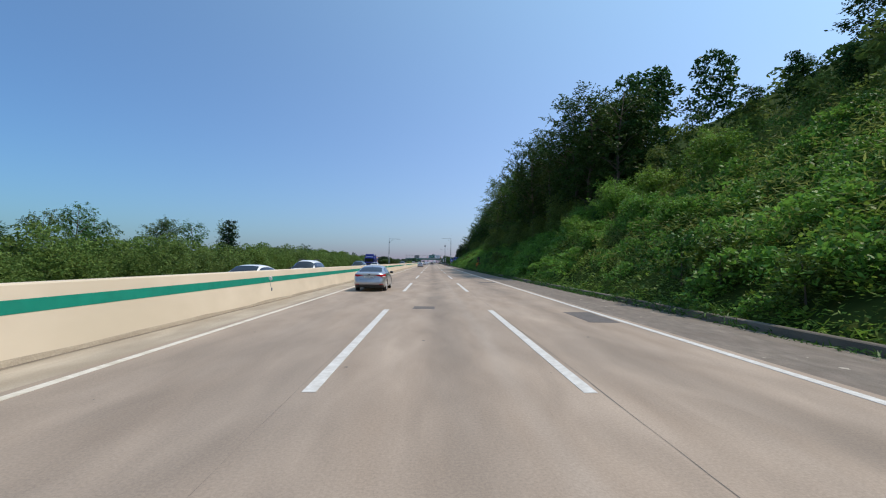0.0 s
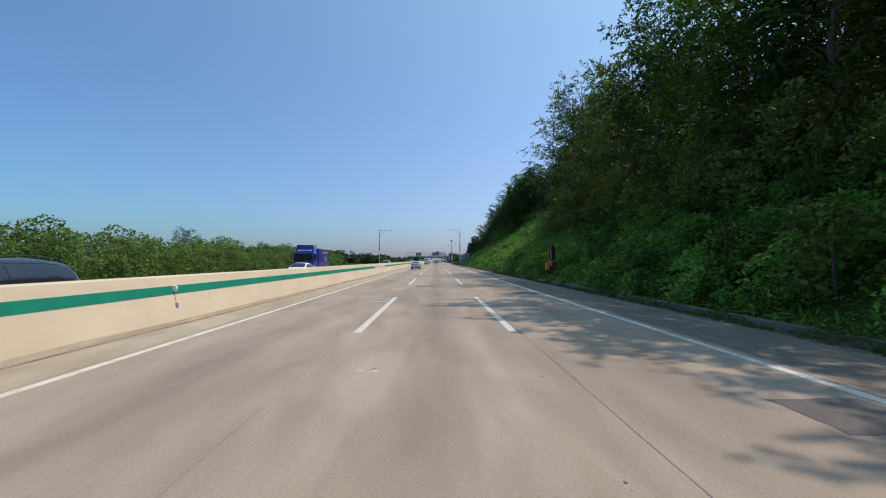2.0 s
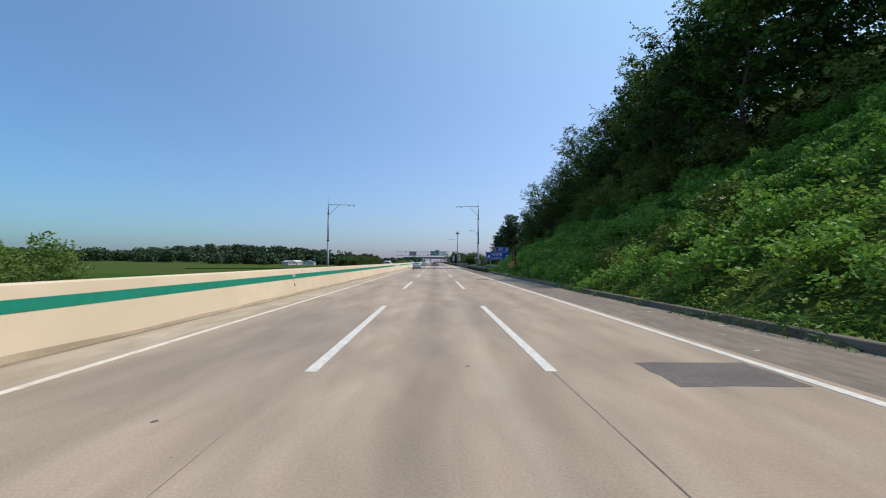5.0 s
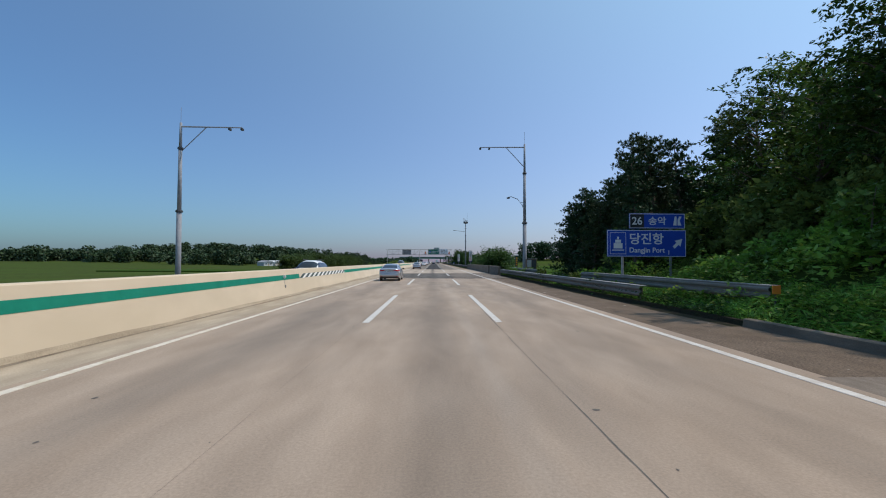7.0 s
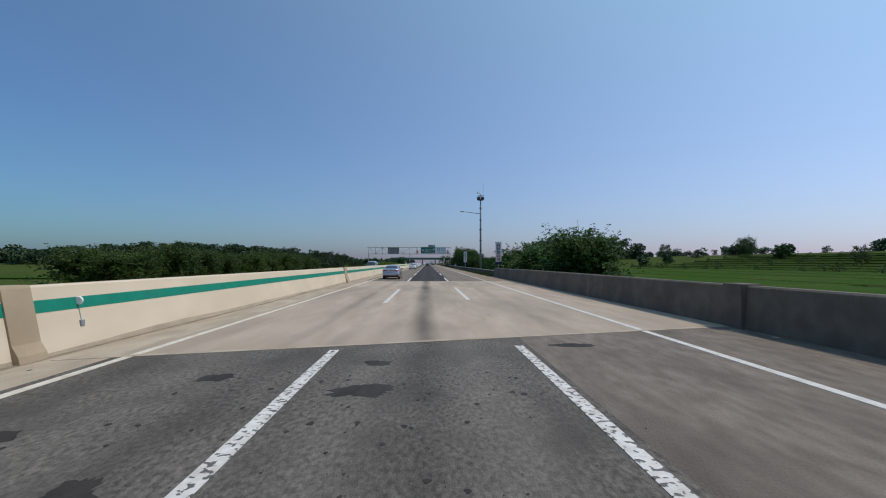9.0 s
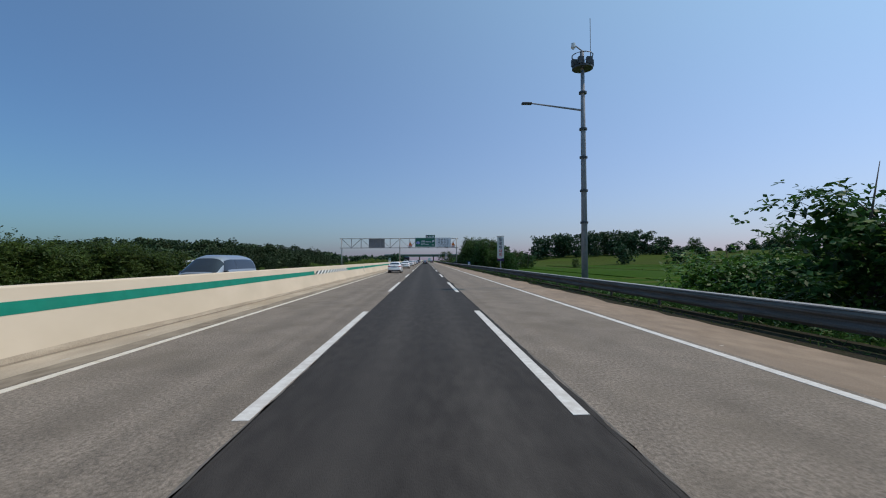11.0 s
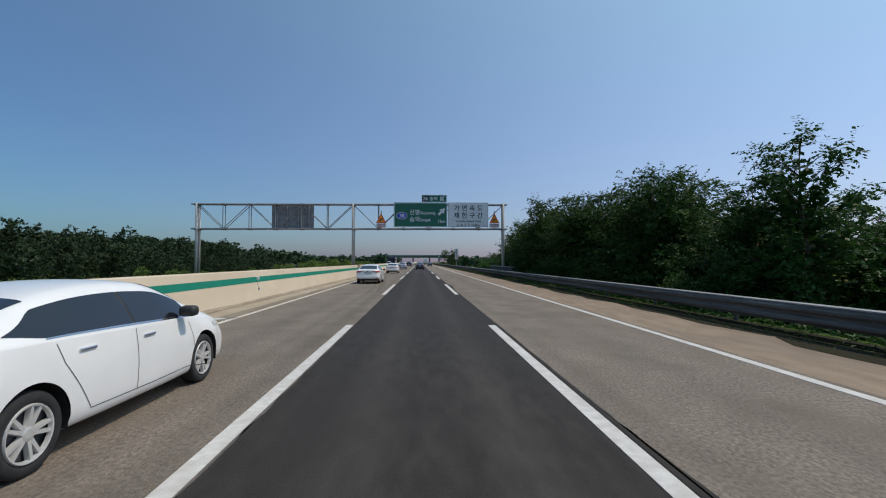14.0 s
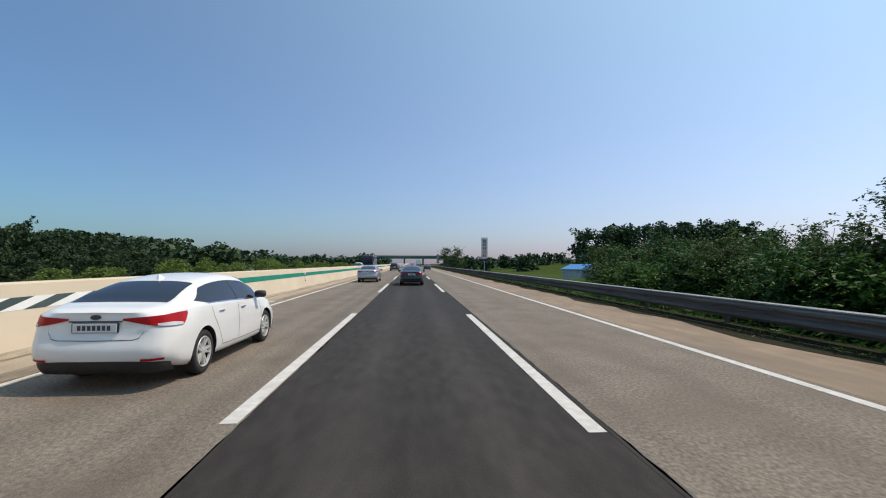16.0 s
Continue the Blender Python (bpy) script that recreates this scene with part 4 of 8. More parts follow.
y = -6.0
while y < 219:
    fx = front(y)
    if fx > 22:        # open slope: low trees first, tall ones further up
        for d, k in ((0, 0.36), (5.5, 0.3), (11, 0.24), (17, 0.2)) if y < 60 else ((0, 0.42), (5.5, 0.78), (11, 1.05), (17, 1.15)) if y < 132 else ((0, 0.45), (5.5, 0.85), (11, 1.0), (17, 0.95)) if y < 150 else ((0, 0.7), (5.5, 1.05), (11, 1.2), (17, 1.15)):
            if d in (5.5, 11) and rng.rand() < 0.7:
                plant(acacia, fx + d + rng.rand() * 2, y + rng.rand() * 3, k * (0.9 + 0.2 * rng.rand()), group=WOOD)
            else:
                mass("wood", back, fx + d + rng.rand() * 2, y + rng.rand() * 3, k * (0.8 + 0.2 * rng.rand()))
        mass("edge", hedge, fx - 3.2 + rng.rand() * 2, y + rng.rand() * 3, 0.5 + 0.3 * rng.rand())
        mass("edge", hedge, fx + 1 + rng.rand(), y + 2 + rng.rand() * 2, 0.8 + 0.4 * rng.rand())
    else:
        k = (0.95 + 0.13 * sstep(46, 52, y) - 0.12 * (sstep(53, 57, y) - sstep(66, 71, y))) * (0.5 + 0.5 * sstep(40, 46, y)) + 0.04 * sstep(60, 72, y) - 0.1 * sstep(62, 70, y) + 0.04 * sstep(84, 90, y) + 0.06 * sstep(95, 101, y) - 0.15 * sstep(108, 120, y) + 0.13 * sstep(156, 166, y) - 0.13 * sstep(180, 186, y) - 0.13 * sstep(188, 198, y)
        plant(airy if 92 < y < 112 else acacia, fx + rng.rand() * 1.5, y + rng.rand() * 2, (k + 0.11 * (sstep(88, 92, y) - sstep(96, 102, y)) - 0.06 * sstep(99, 104, y) - 0.1 * (sstep(79, 83, y) - sstep(86, 90, y))) * (0.95 + 0.2 * rng.rand()), group=WOOD)
        if 80 < y < 106:       # lower trees behind, which shade the slope
            plant(airy, fx + 3.5 + rng.rand() * 2, y + 2 + rng.rand() * 2, 0.48 * k, group=WOOD)
            mass("edge", thicket, fx + 1.5 + rng.rand(), y + rng.rand() * 2, 1.1 * k)
        elif rng.rand() < 0.75:
            plant(acacia, fx + 4 + rng.rand() * 2, y + 2 + rng.rand() * 2, k * (0.95 + 0.2 * rng.rand()), group=WOOD)
        if not 56 < y < 116:
            mass("wood", back, fx + 3.5 + rng.rand() * 2, y + rng.rand() * 2, k * (0.8 + 0.2 * rng.rand()))
        if not 82 < y < 106:
            mass("wood", back, fx + 9.5 + rng.rand() * 3, y + rng.rand() * 3, k * (0.85 if 56 < y < 80 else 0.65 if 56 < y < 116 else 0.9) * (0.9 + 0.2 * rng.rand()))
        mass("edge", thicket, fx - 0.8 + rng.rand(), y + rng.rand() * 2, (0.75 + 0.3 * rng.rand()) * k)
        mass("edge", thicket, fx + 0.2 + rng.rand(), y + 2 + rng.rand() * 2, (0.8 + 0.4 * rng.rand()) * k)
    y += 4.6
for px, py, k in ((13.2, 40.5, 0.85), (14.9, 43.5, 0.95), (12.4, 36.5, 0.7), (15.6, 38.5, 1.0), (17.0, 41.5, 1.05), (11.8, 32.5, 0.6), (14.2, 30.0, 0.8), (16.8, 33.0, 1.0), (18.6, 28.5, 1.1), (13.4, 24.5, 0.7), (11.6, 45.5, 0.55)):
    plant(lit_bush, px, py, k, group="bushes on the slope")
plant(acacia, 15.2, 77.0, 0.74, group=WOOD)
plant(acacia, 33.0, 31.0, 1.1, group=WOOD)
plant(acacia, 35.0, 27.0, 1.15, group=WOOD)
for px, py, k in ((18.5, 199, 0.75), (17.6, 204, 0.74), (16.2, 208.5, 0.76), (16.2, 212, 0.72), (17.2, 216, 0.7), (19.5, 206, 0.72), (20.5, 213, 0.68), (18.4, 220, 0.66)):
    plant(acacia, px, py, k, group=WOOD)
for px, py, h in ((13.6, 238, 8.4), (13.8, 234.5, 9.6), (14.6, 231, 9.8), (15.2, 227.5, 10.5), (15.2, 223.5, 11.3), (18, 235, 9.4), (17.8, 231, 10.6), (18.8, 227, 11.2), (20, 223, 11.2), (22, 231, 9.4), (12.8, 229, 6.8), (12.8, 221.5, 7.5), (15.9, 236.8, 9.6), (16.3, 234, 10.0), (17.0, 239, 8.6), (14.4, 236.2, 8.8), (19.4, 237, 8.8)):
    plant(pine, px, py, h / 10.0, group="pines at the end of the slope")
for k in range(26):
    yy = 200 + 38 * rng.rand()
    mass("wood", back, 18.5 + 7 * rng.rand() + 0.04 * (240 - yy), yy, (0.62 + 0.12 * rng.rand()) * (1 - 0.3 * sstep(225, 240, yy)))
for k in range(18):
    yy = 205 + 35 * rng.rand()
    mass("edge", hedge, 13.5 + 4 * rng.rand(), yy, 0.7 + 0.5 * rng.rand())
for k in range(120):
    yy = -5 + 235 * rng.rand()
    xx = 9.2 + (min(front(yy), 21) - 9.5) * rng.rand() ** 1.3
    if yy < 195 or xx > 11.5:
        plant(shrub, xx, yy, 0.7 + 0.7 * rng.rand(), group="shrubs on the slope")
for k in range(16):
    plant(shrub, 9.0 + rng.rand() * 2.5, 222 + 27 * rng.rand(), 0.45 + 0.3 * rng.rand(), group="shrubs on the slope")

for px, py, k in ((8.95, 243.0, 0.36), (9.2, 240.6, 0.3), (9.9, 239.4, 0.42), (8.8, 236.0, 0.2), (9.0, 228.5, 0.25)):
    plant(lit_bush, px, py, k, group="bushes at the guard rail", label="small bush growing through the guard rail")

# vines and weeds that cover the slope
LIMIT = np.array([front(v) for v in np.linspace(-8, 230, 500)])


def vine_sheet(n, x0, x1, size):
    xx = x0 + (x1 - x0) * rng.rand(n)
    yy = -8 + 238 * rng.rand(n)
    keep = xx < LIMIT[np.clip(((yy + 8) / 238 * 499).astype(int), 0, 499)] + 3
    xx, yy = xx[keep], yy[keep]
    zz = np.array([ground_height(a, b) for a, b in zip(xx, yy)])
    hump = np.array([max(0.0, 0.4 + 1.5 * noise.noise((a * 0.45, b * 0.45, 5.0)) + 0.7 * noise.noise((a * 1.3, b * 1.3, 9.0))) for a, b in zip(xx, yy)])
    zz += hump * (1 - rng.rand(len(zz)) ** 2 * 0.7) * np.clip((xx - 8.3) / 1.2, 0.25, 1)
    vines = new("slope_vines", leaf_mesh("slope_vines", np.stack([xx, yy, zz], 1), size, M["leaf_bright"], up=1.5, aspect=0.75))
    tagged(vines, "dense green climbing vines and weeds covering the slope", "vines", kind="stuff")


vine_sheet(120000, 8.2, 14.0, 0.15)
vine_sheet(80000, 14.0, 27.0, 0.25)
for k in range(760):
    yy = -6 + 232 * rng.rand()
    xx = 8.75 + max(1.0, min(front(yy), 27) - 8.0) * rng.rand() ** 1.25
    by_box = xx < 10.6 and min(abs(yy - 190.0), abs(yy - 90.6)) < 1.9
    if (yy < 196 or xx > 11) and not by_box:
        mass("vines", lump, xx, yy, (0.45 if xx < 9.6 else 0.7) + 0.45 * rng.rand())

# weeds along the rails and the kerb
def weeds(name, n, f, size, material, label):
    p = np.array([f() for k in range(n)])
    ob = new(name, leaf_mesh(name, p, size, M[material], up=-0.2, aspect=0.16))
    return tagged(ob, label, "weeds", kind="stuff")


M["grass_pale"] = mat("yellow_green_grass", (0.17, 0.23, 0.05), (0.25, 0.3, 0.08), 0.8, 0.6, rnd=0.3, leaf=0.45, c3=(0.2, 0.22, 0.07), spec=0.15)


def along(x0, x1, spans, h):
    def f():
        a, b = spans[rng.randint(len(spans))]
        yy = a + (b - a) * rng.rand()
        xx = x0 + (x1 - x0) * rng.rand() ** 1.5
        tuft = max(0.1, 0.6 + 0.9 * noise.noise((xx * 0.8, yy * 0.45, 3.0)))
        return xx, yy, max(-0.1, ground_height(xx, yy)) + h * tuft * rng.rand()
    return f


for k in range(34):
    mass("vines", lump, 8.75 + 1.6 * rng.rand(), 203 + 42 * rng.rand(), 0.32 + 0.2 * rng.rand())
weeds("slope_grass", 26000, along(24.0, 10.0, [(2, 34), (-6, 46), (8, 40)], 2.2), 0.34, "grass_pale", "tall yellow-green grass standing among the vines")
grow("vines", "slope_vines", "mounds of bright green vines and weeds on the slope", "vines")
weeds("roadside_weeds", 9000, along(8.1, 8.35, [(206, 247)], 0.75), 0.2, "leaf_dark", "dark weeds that climb the guard rail")
weeds("roadside_weeds", 30000, along(8.35, 11.0, [(196, 249)], 0.5), 0.22, "leaf_bright", "green grass and weeds round the guard rails")
# the dark leaf tone stands in for grass in the rail's shade
weeds("roadside_weeds", 34000, along(8.35, 10.6, [(300, 360), (360, 480), (480, 560)], 0.5), 0.26, "leaf_dark", "green weeds and grass along the guard rail")
weeds("roadside_weeds", 12000, along(8.25, 9.0, [(-5, 205)], 0.5), 0.3, "leaf_bright", "grass blades and weeds above the kerb")
weeds("roadside_weeds", 34000, along(8.2, 7.68, [(-5, 30), (20, 60), (48, 84), (60, 112), (84, 118), (124, 168)], 0.5), 0.2, "leaf", "weeds and vine tips that hang over the kerb")
# same dark leaf, carrying the shade at the rail's foot
weeds("roadside_weeds", 22000, along(8.15, 7.5, [(300, 380), (330, 420), (400, 480)], 0.26), 0.15, "leaf_dark", "low weeds and dead leaves at the guard rail foot, darkened for its shade")

# thickets beyond the opposite lanes
y = -20.0
while y < 172:
    mass("hedge", thicket, -24.5 - rng.rand() * 1.5, y + rng.rand(), 0.78 + 0.3 * rng.rand())
    mass("hedge", thicket, -28 - rng.rand() * 2, y + 1 + rng.rand(), 0.95 + 0.4 * rng.rand())
    if rng.rand() < 0.3 + 0.3 * (30 < y < 76):
        plant(acacia, -30 - rng.rand() * 4, y, 0.4 + 0.1 * rng.rand() + 0.15 * (sstep(30, 36, y) - sstep(74, 80, y)), group="young trees in the thicket")
    y += 2.6
y = 284.0
while y < 350:
    mass("dark_hedge", bush[1:], -25 - rng.rand() * 2, y + rng.rand(), 0.85 + 0.2 * rng.rand())
    mass("dark_hedge", bush[1:], -29 - rng.rand() * 2, y + rng.rand(), 1.08 + 0.22 * rng.rand())
    y += 2.8
y = 397.0
while y < 524:
    rise_ = 0.95 + 0.1 * noise.noise((y * 0.07, 0.0, 0.0)) - 0.25 * sstep(416, 404, y) - 0.35 * math.exp(-((y - 467) / 5) ** 2)
    for x0, k in ((-40, 0.8), (-46, 1.13), (-54, 1.22)):
        if y < 404 - (x0 + 40) * 1.15:
            continue
        mass("grove", grove_tree, x0 - rng.rand() * 4, y + rng.rand() * 3, k * rise_ * (0.85 + 0.3 * rng.rand()))
    mass("hedge", hedge, -29 - rng.rand() * 8, y, 0.3 + 0.25 * rng.rand())
    mass("hedge", hedge, -35 - rng.rand() * 4, y + 2, 0.4 + 0.3 * rng.rand())
    y += 5.0
plant(pine, -31.5, 69.0, 0.8, group="young trees in the thicket")

# thickets on the near side
SIDE = "thicket beyond the guard rail"
y = 281.0
while y < 322:
    plant(bush, 12.5 + rng.rand() * 2.5, y, (1.25 + 0.2 * rng.rand()) * (1.02 + 0.16 * sstep(284, 289, y) - 0.25 * sstep(299, 306, y)), group=SIDE)
    y += 2.3
y = 386.0
while y < 397:
    plant(bush, 11.8 + rng.rand() * 2.0, y, 0.25 + 0.2 * rng.rand(), group=SIDE)
    y += 2.0
y = 399.2
while y < 463:
    h = 7.4 - 0.7 * sstep(401.5, 403.5, y) + 2.3 * sstep(405, 408.5, y) - 1.3 * sstep(436, 442, y) - 1.0 * sstep(443, 449, y) - 1.7 * sstep(450, 455, y)
    plant(young, 12.7 + rng.rand() * 1.2, y, h / 7.8 * (0.9 + 0.15 * rng.rand()), group=SIDE)
    plant(young, 15.2 + rng.rand() * 2.0, y + 1, h / 7.8 * (0.9 + 0.12 * rng.rand()), group=SIDE)
    plant(bush, 11.3 + rng.rand() * 0.8, y + 0.8, 0.55 + 0.3 * rng.rand(), group=SIDE)
    mass("edge", hedge, 14.6 + rng.rand() * 2, y, (0.7 + 0.2 * rng.rand()) * min(1.2, h / 5))
    mass("wood", back, 17.0 + rng.rand() * 3, y, h / 15.5 * (0.9 + 0.2 * rng.rand()))
    y += 2.1
y = 463.0
while y < 472:
    plant(bush, 12 + rng.rand() * 2.0, y, 0.85 + 0.2 * rng.rand() - 0.45 * sstep(464, 471, y), group=SIDE)
    y += 2.4
for k in range(9):
    plant(round_tree, 30 + 16 * rng.rand(), 486 + 34 * rng.rand(), 0.8 + 0.15 * rng.rand(), group="single field trees")
y = 480.0
while y < 640:
    mass("edge", hedge, 11.5 + rng.rand() * 4.0, y, 0.22 + 0.2 * rng.rand())
    mass("edge", hedge, -25 - rng.rand() * 5.0, y, 0.5 + 0.3 * rng.rand())
    y += 3.5
plant(round_tree, 14, 600, 1.25, group="single field trees")
for px, py, k in ((240, 690, 1.7), (290, 640, 2.0), (300, 655, 1.9), (255, 560, 1.3), (225, 470, 1.2), (268, 420, 1.5), (276, 426, 1.4), (75, 520, 0.6), (285, 380, 1.4)):
    plant(round_tree, px, py, k, group="single field trees")
for k in range(240):      # scrub on the terraces
    mass("scrub", scrub, 160 + 13 * int(9 * rng.rand()) + 4 * rng.rand(), 280 + 340 * rng.rand(), 0.4 + 0.75 * rng.rand() ** 2)
for k in range(60):
    mass("scrub", scrub, 74 + 4 * rng.rand(), 268 + 290 * rng.rand(), 0.12 + 0.14 * rng.rand())
grow("wood", "woodland", "dense dark green woodland behind the front trees", "woodland")
grow("edge", "slope_thicket", "tangled green thicket along the wood's edge", "thicket")
grow("scrub", "field_scrub", "low dark scrub along the terrace banks", "scrub")
grow("dark_hedge", "roadside_thicket", "dense dark green bushes beyond the bridge", "thicket")
grow("hedge", "roadside_thicket", "dense green bushes beyond the opposite lanes", "thicket")
grow("grove", "grove", "dark rounded grove beyond the opposite lanes", "grove")
for ob in back + hedge + thicket + grove_tree + lump + scrub:
    for c in list(ob.children):
        bpy.data.objects.remove(c)
    bpy.data.objects.remove(ob)


def woods(name, spots, label, dense=40):
    """Far woods: crowns of large leaf tufts, too many to count."""
    cs, rs = [], []
    for x, y, z, r, h in spots:
        for k in range(9):
            a = rng.rand() * 6.28
            cs.append((x + math.cos(a) * r * 0.6 * rng.rand(), y + math.sin(a) * r * 0.6 * rng.rand(), z + h * (0.02 + 0.82 * rng.rand())))
            rs.append(r * (0.35 + 0.25 * rng.rand()))
    pts = clumps(cs, rs, dense / (np.mean(rs) ** 2), 0.8)
    ob = new(name, leaf_mesh(name, pts, float(np.mean(rs)) * 0.52 * math.sqrt(34 / dense), M["needle"], aspect=0.7))
    return tagged(ob, label, "woods", kind="stuff")


spots = []
for i in range(420):     # ridge left of the road
    x = -150 - 800 * rng.rand()
    y = 480 + 800 * rng.rand()
    spots.append((x, y, ground_height(x, y), 8 + 4 * rng.rand(), 8 + 5 * rng.rand()))
for i in range(110):
    x, y = -130 - 225 * rng.rand(), 680 + 80 * rng.rand()
    spots.append((x, y, ground_height(x, y), 7 + 3 * rng.rand(), 11 + 4 * rng.rand()))
for i in range(60):
    x, y = -60 - 60 * rng.rand(), 230 + 60 * rng.rand() + 330
    spots.append((x, y, ground_height(x, y), 6, 8))
for i in range(150):
    x = -75 - 400 * rng.rand()
    y = 680 + 60 * rng.rand() if x > -160 else 560 + 60 * rng.rand() + 100 * sstep(-330, -420, x)
    spots.append((x, y, ground_height(x, y), 6 + 3 * rng.rand(), 8 + 3 * rng.rand()))
woods("distant_woods", spots, "low wooded hills on the horizon beyond the fields")
spots = []
for i in range(170):
    x = 120 + 480 * rng.rand()
    y = 420 + 800 * rng.rand()
    if rng.rand() < 0.6 and (y > 560 or x > 330):
        spots.append((x, y, ground_height(x, y), 7 + 4 * rng.rand(), 8 + 4 * rng.rand()))
for i in range(60):
    x, y = 98 + 122 * rng.rand(), 676 + 50 * rng.rand()
    spots.append((x, y, ground_height(x, y), 7 + 2 * rng.rand(), 18 + 6 * rng.rand()))
for i in range(60):
    x, y = 26 + 80 * rng.rand(), 640 + 300 * rng.rand()
    spots.append((x, y, ground_height(x, y), 6, 7))
for i in range(60):
    x, y = -25 - 60 * rng.rand(), 640 + 300 * rng.rand()
    spots.append((x, y, ground_height(x, y), 6, 7))
woods("distant_woods", spots, "dark groves and wooded rises behind the rice fields")

# ---- fields ----
def field(x0, x1, y0, y1, z, label="flat bright green rice paddy"):
    bm = plate(rect(x0, x1, y0, y1), z - 0.5, z)
    return structure(from_bm("rice_field", bm, M["rice"]), label, "field")


def dike(x0, x1, y0, y1, z):
    """A low bank with sloping grassy sides."""
    bm = bmesh.new()
    g = 0.5
    a = [bm.verts.new(v) for v in ((x0 - g, y0 - g, z - 0.3), (x1 + g, y0 - g, z - 0.3), (x1 + g, y1 + g, z - 0.3), (x0 - g, y1 + g, z - 0.3))]
    b = [bm.verts.new(v) for v in ((x0, y0, z + 0.18), (x1, y0, z + 0.18), (x1, y1, z + 0.18), (x0, y1, z + 0.18))]
    for k in range(4):
        bm.faces.new((a[k], a[(k + 1) % 4], b[(k + 1) % 4], b[k]))
    bm.faces.new(b)
    BANKS.append((x0, x1, y0, y1, z))
    return structure(from_bm("field_dike", bm, M["bank"]), "low grassy dike between the paddies", "dike")


BANKS = []
M["bank"] = mat("grassy_bank", (0.05, 0.095, 0.018), (0.085, 0.13, 0.03), 1.5, 1.0, bump=0.6, bscale=6, c3=(0.1, 0.105, 0.035), big=0.2, spec=0.02)
for y0, y1, x1 in ((262, 318, 70), (319, 372, 74), (373, 386, 72), (482, 545, 60)):
    field(15.2, 42, y0, y1, -2.15)
    field(42.8, x1, y0, y1, -2.05)
    dike(15.2, x1, y1 + 0.1, y1 + 0.9, -2.15)
field(21, 42, 387, 481, -2.15)
field(42.8, 72, 387, 481, -2.05)
for k, (x0, x1) in enumerate(((75.5, 104), (105, 133), (134, 162))):
    for y0, y1 in ((262, 352), (354, 452), (454, 570)):
        field(x0, x1, y0, y1, -2.05 + 0.1 * k)
        dike(x0, x1, y1 + 0.4, y1 + 1.2, -2.05 + 0.1 * k)
    dike(x0 - 0.8, x0 - 0.2, 262, 572, -2.05 + 0.1 * k)
for k in range(9):     # terraces on the rise
    x = 166 + 13.0 * k
    for y0 in (250, 345, 440, 535):
        z = ground_height(x + 6, y0 + 40) + 0.3
        field(x, x + 10.5, y0 + 6 * rng.rand(), y0 + 90, z, "terraced green paddy on a gentle rise")
    dike(x - 1.2, x - 0.3, 250, 620, ground_height(x, 400) + 0.25)
for y0, y1 in ((176, 262), (352, 380)):
    field(-70, -34.5, y0, y1, -2.0)
    field(-118, -71, y0, y1, -1.95)


# ---- writing ----
def words(body, size, x, y, z, material, parent, name="lettering", align="CENTER", squeeze=1.0, bold=0.014):
    """Raised lettering in the plane that faces -y, its middle (or left end) at x, its base line at z."""
    c = bpy.data.curves.new("lettering", "FONT")
    c.body, c.size, c.align_x, c.extrude, c.offset = body, size, align, 0.003, size * bold
    tmp = bpy.data.objects.new("lettering", c)
    me = bpy.data.meshes.new_from_object(tmp)
    bpy.data.objects.remove(tmp)
    bpy.data.curves.remove(c)
    me.materials.clear()
    me.materials.append(material)
    ob = new(name, me)
    ob.parent = parent
    ob.matrix_basis = pose(x, y, z, 90, 0, 0) @ Matrix.Diagonal((squeeze, 1, 1, 1))
    return ob


def board(name, parent, x0, x1, z0, z1, y, material, label="", thick=0.05, border=None, bw=0.05):
    """A sign board that faces -y with an optional raised border."""
    ob = part(name, boxed(x0, x1, y, y + thick, z0, z1, bevel=0.012), material, parent, label)
    if border:
        bm = bmesh.new()
        i = bw * 0.6
        for a, b, c, d in ((x0 + i, x1 - i, z1 - i - bw, z1 - i), (x0 + i, x1 - i, z0 + i, z0 + i + bw), (x0 + i, x0 + i + bw, z0 + i + bw, z1 - i - bw), (x1 - i - bw, x1 - i, z0 + i + bw, z1 - i - bw)):
            box(bm, a, b, y - 0.004, y + 0.01, c, d)
        part("border", bm, border, ob)
    return ob


def bars(parent, x0, x1, z0, z1, y, material, rows=1, cols=6, name="bars"):
    """Plain bars where writing cannot be read."""
    bm = bmesh.new()
    rh, cw = (z1 - z0) / rows, (x1 - x0) / cols
    for r in range(rows):
        for c in range(cols):
            box(bm, x0 + c * cw + cw * 0.12, x0 + (c + 1) * cw - cw * 0.12, y - 0.006, y + 0.004, z0 + r * rh + rh * 0.2, z0 + (r + 1) * rh - rh * 0.2)
    return part(name, bm, material, parent)


def ramp_symbol(parent, x, z, w, h, y, material):
    """Two road strips that split, the sign for a junction."""
    bm = bmesh.new()
    for q in (((-0.5, -0.5), (-0.08, -0.5), (-0.08, 0.5), (-0.3, 0.5)), ((0.05, -0.5), (0.5, -0.5), (0.3, 0.05), (0.55, 0.5), (0.25, 0.5), (0.05, 0.1))):
        a = [bm.verts.new((x + px * w, y - 0.006, z + pz * h)) for px, pz in q]
        b = [bm.verts.new((x + px * w, y + 0.004, z + pz * h)) for px, pz in q]
        for k in range(len(q)):
            bm.faces.new((a[k], a[(k + 1) % len(q)], b[(k + 1) % len(q)], b[k]))
        bm.faces.new(a)
        bm.faces.new(b[::-1])
    return part("symbol", bm, material, parent)


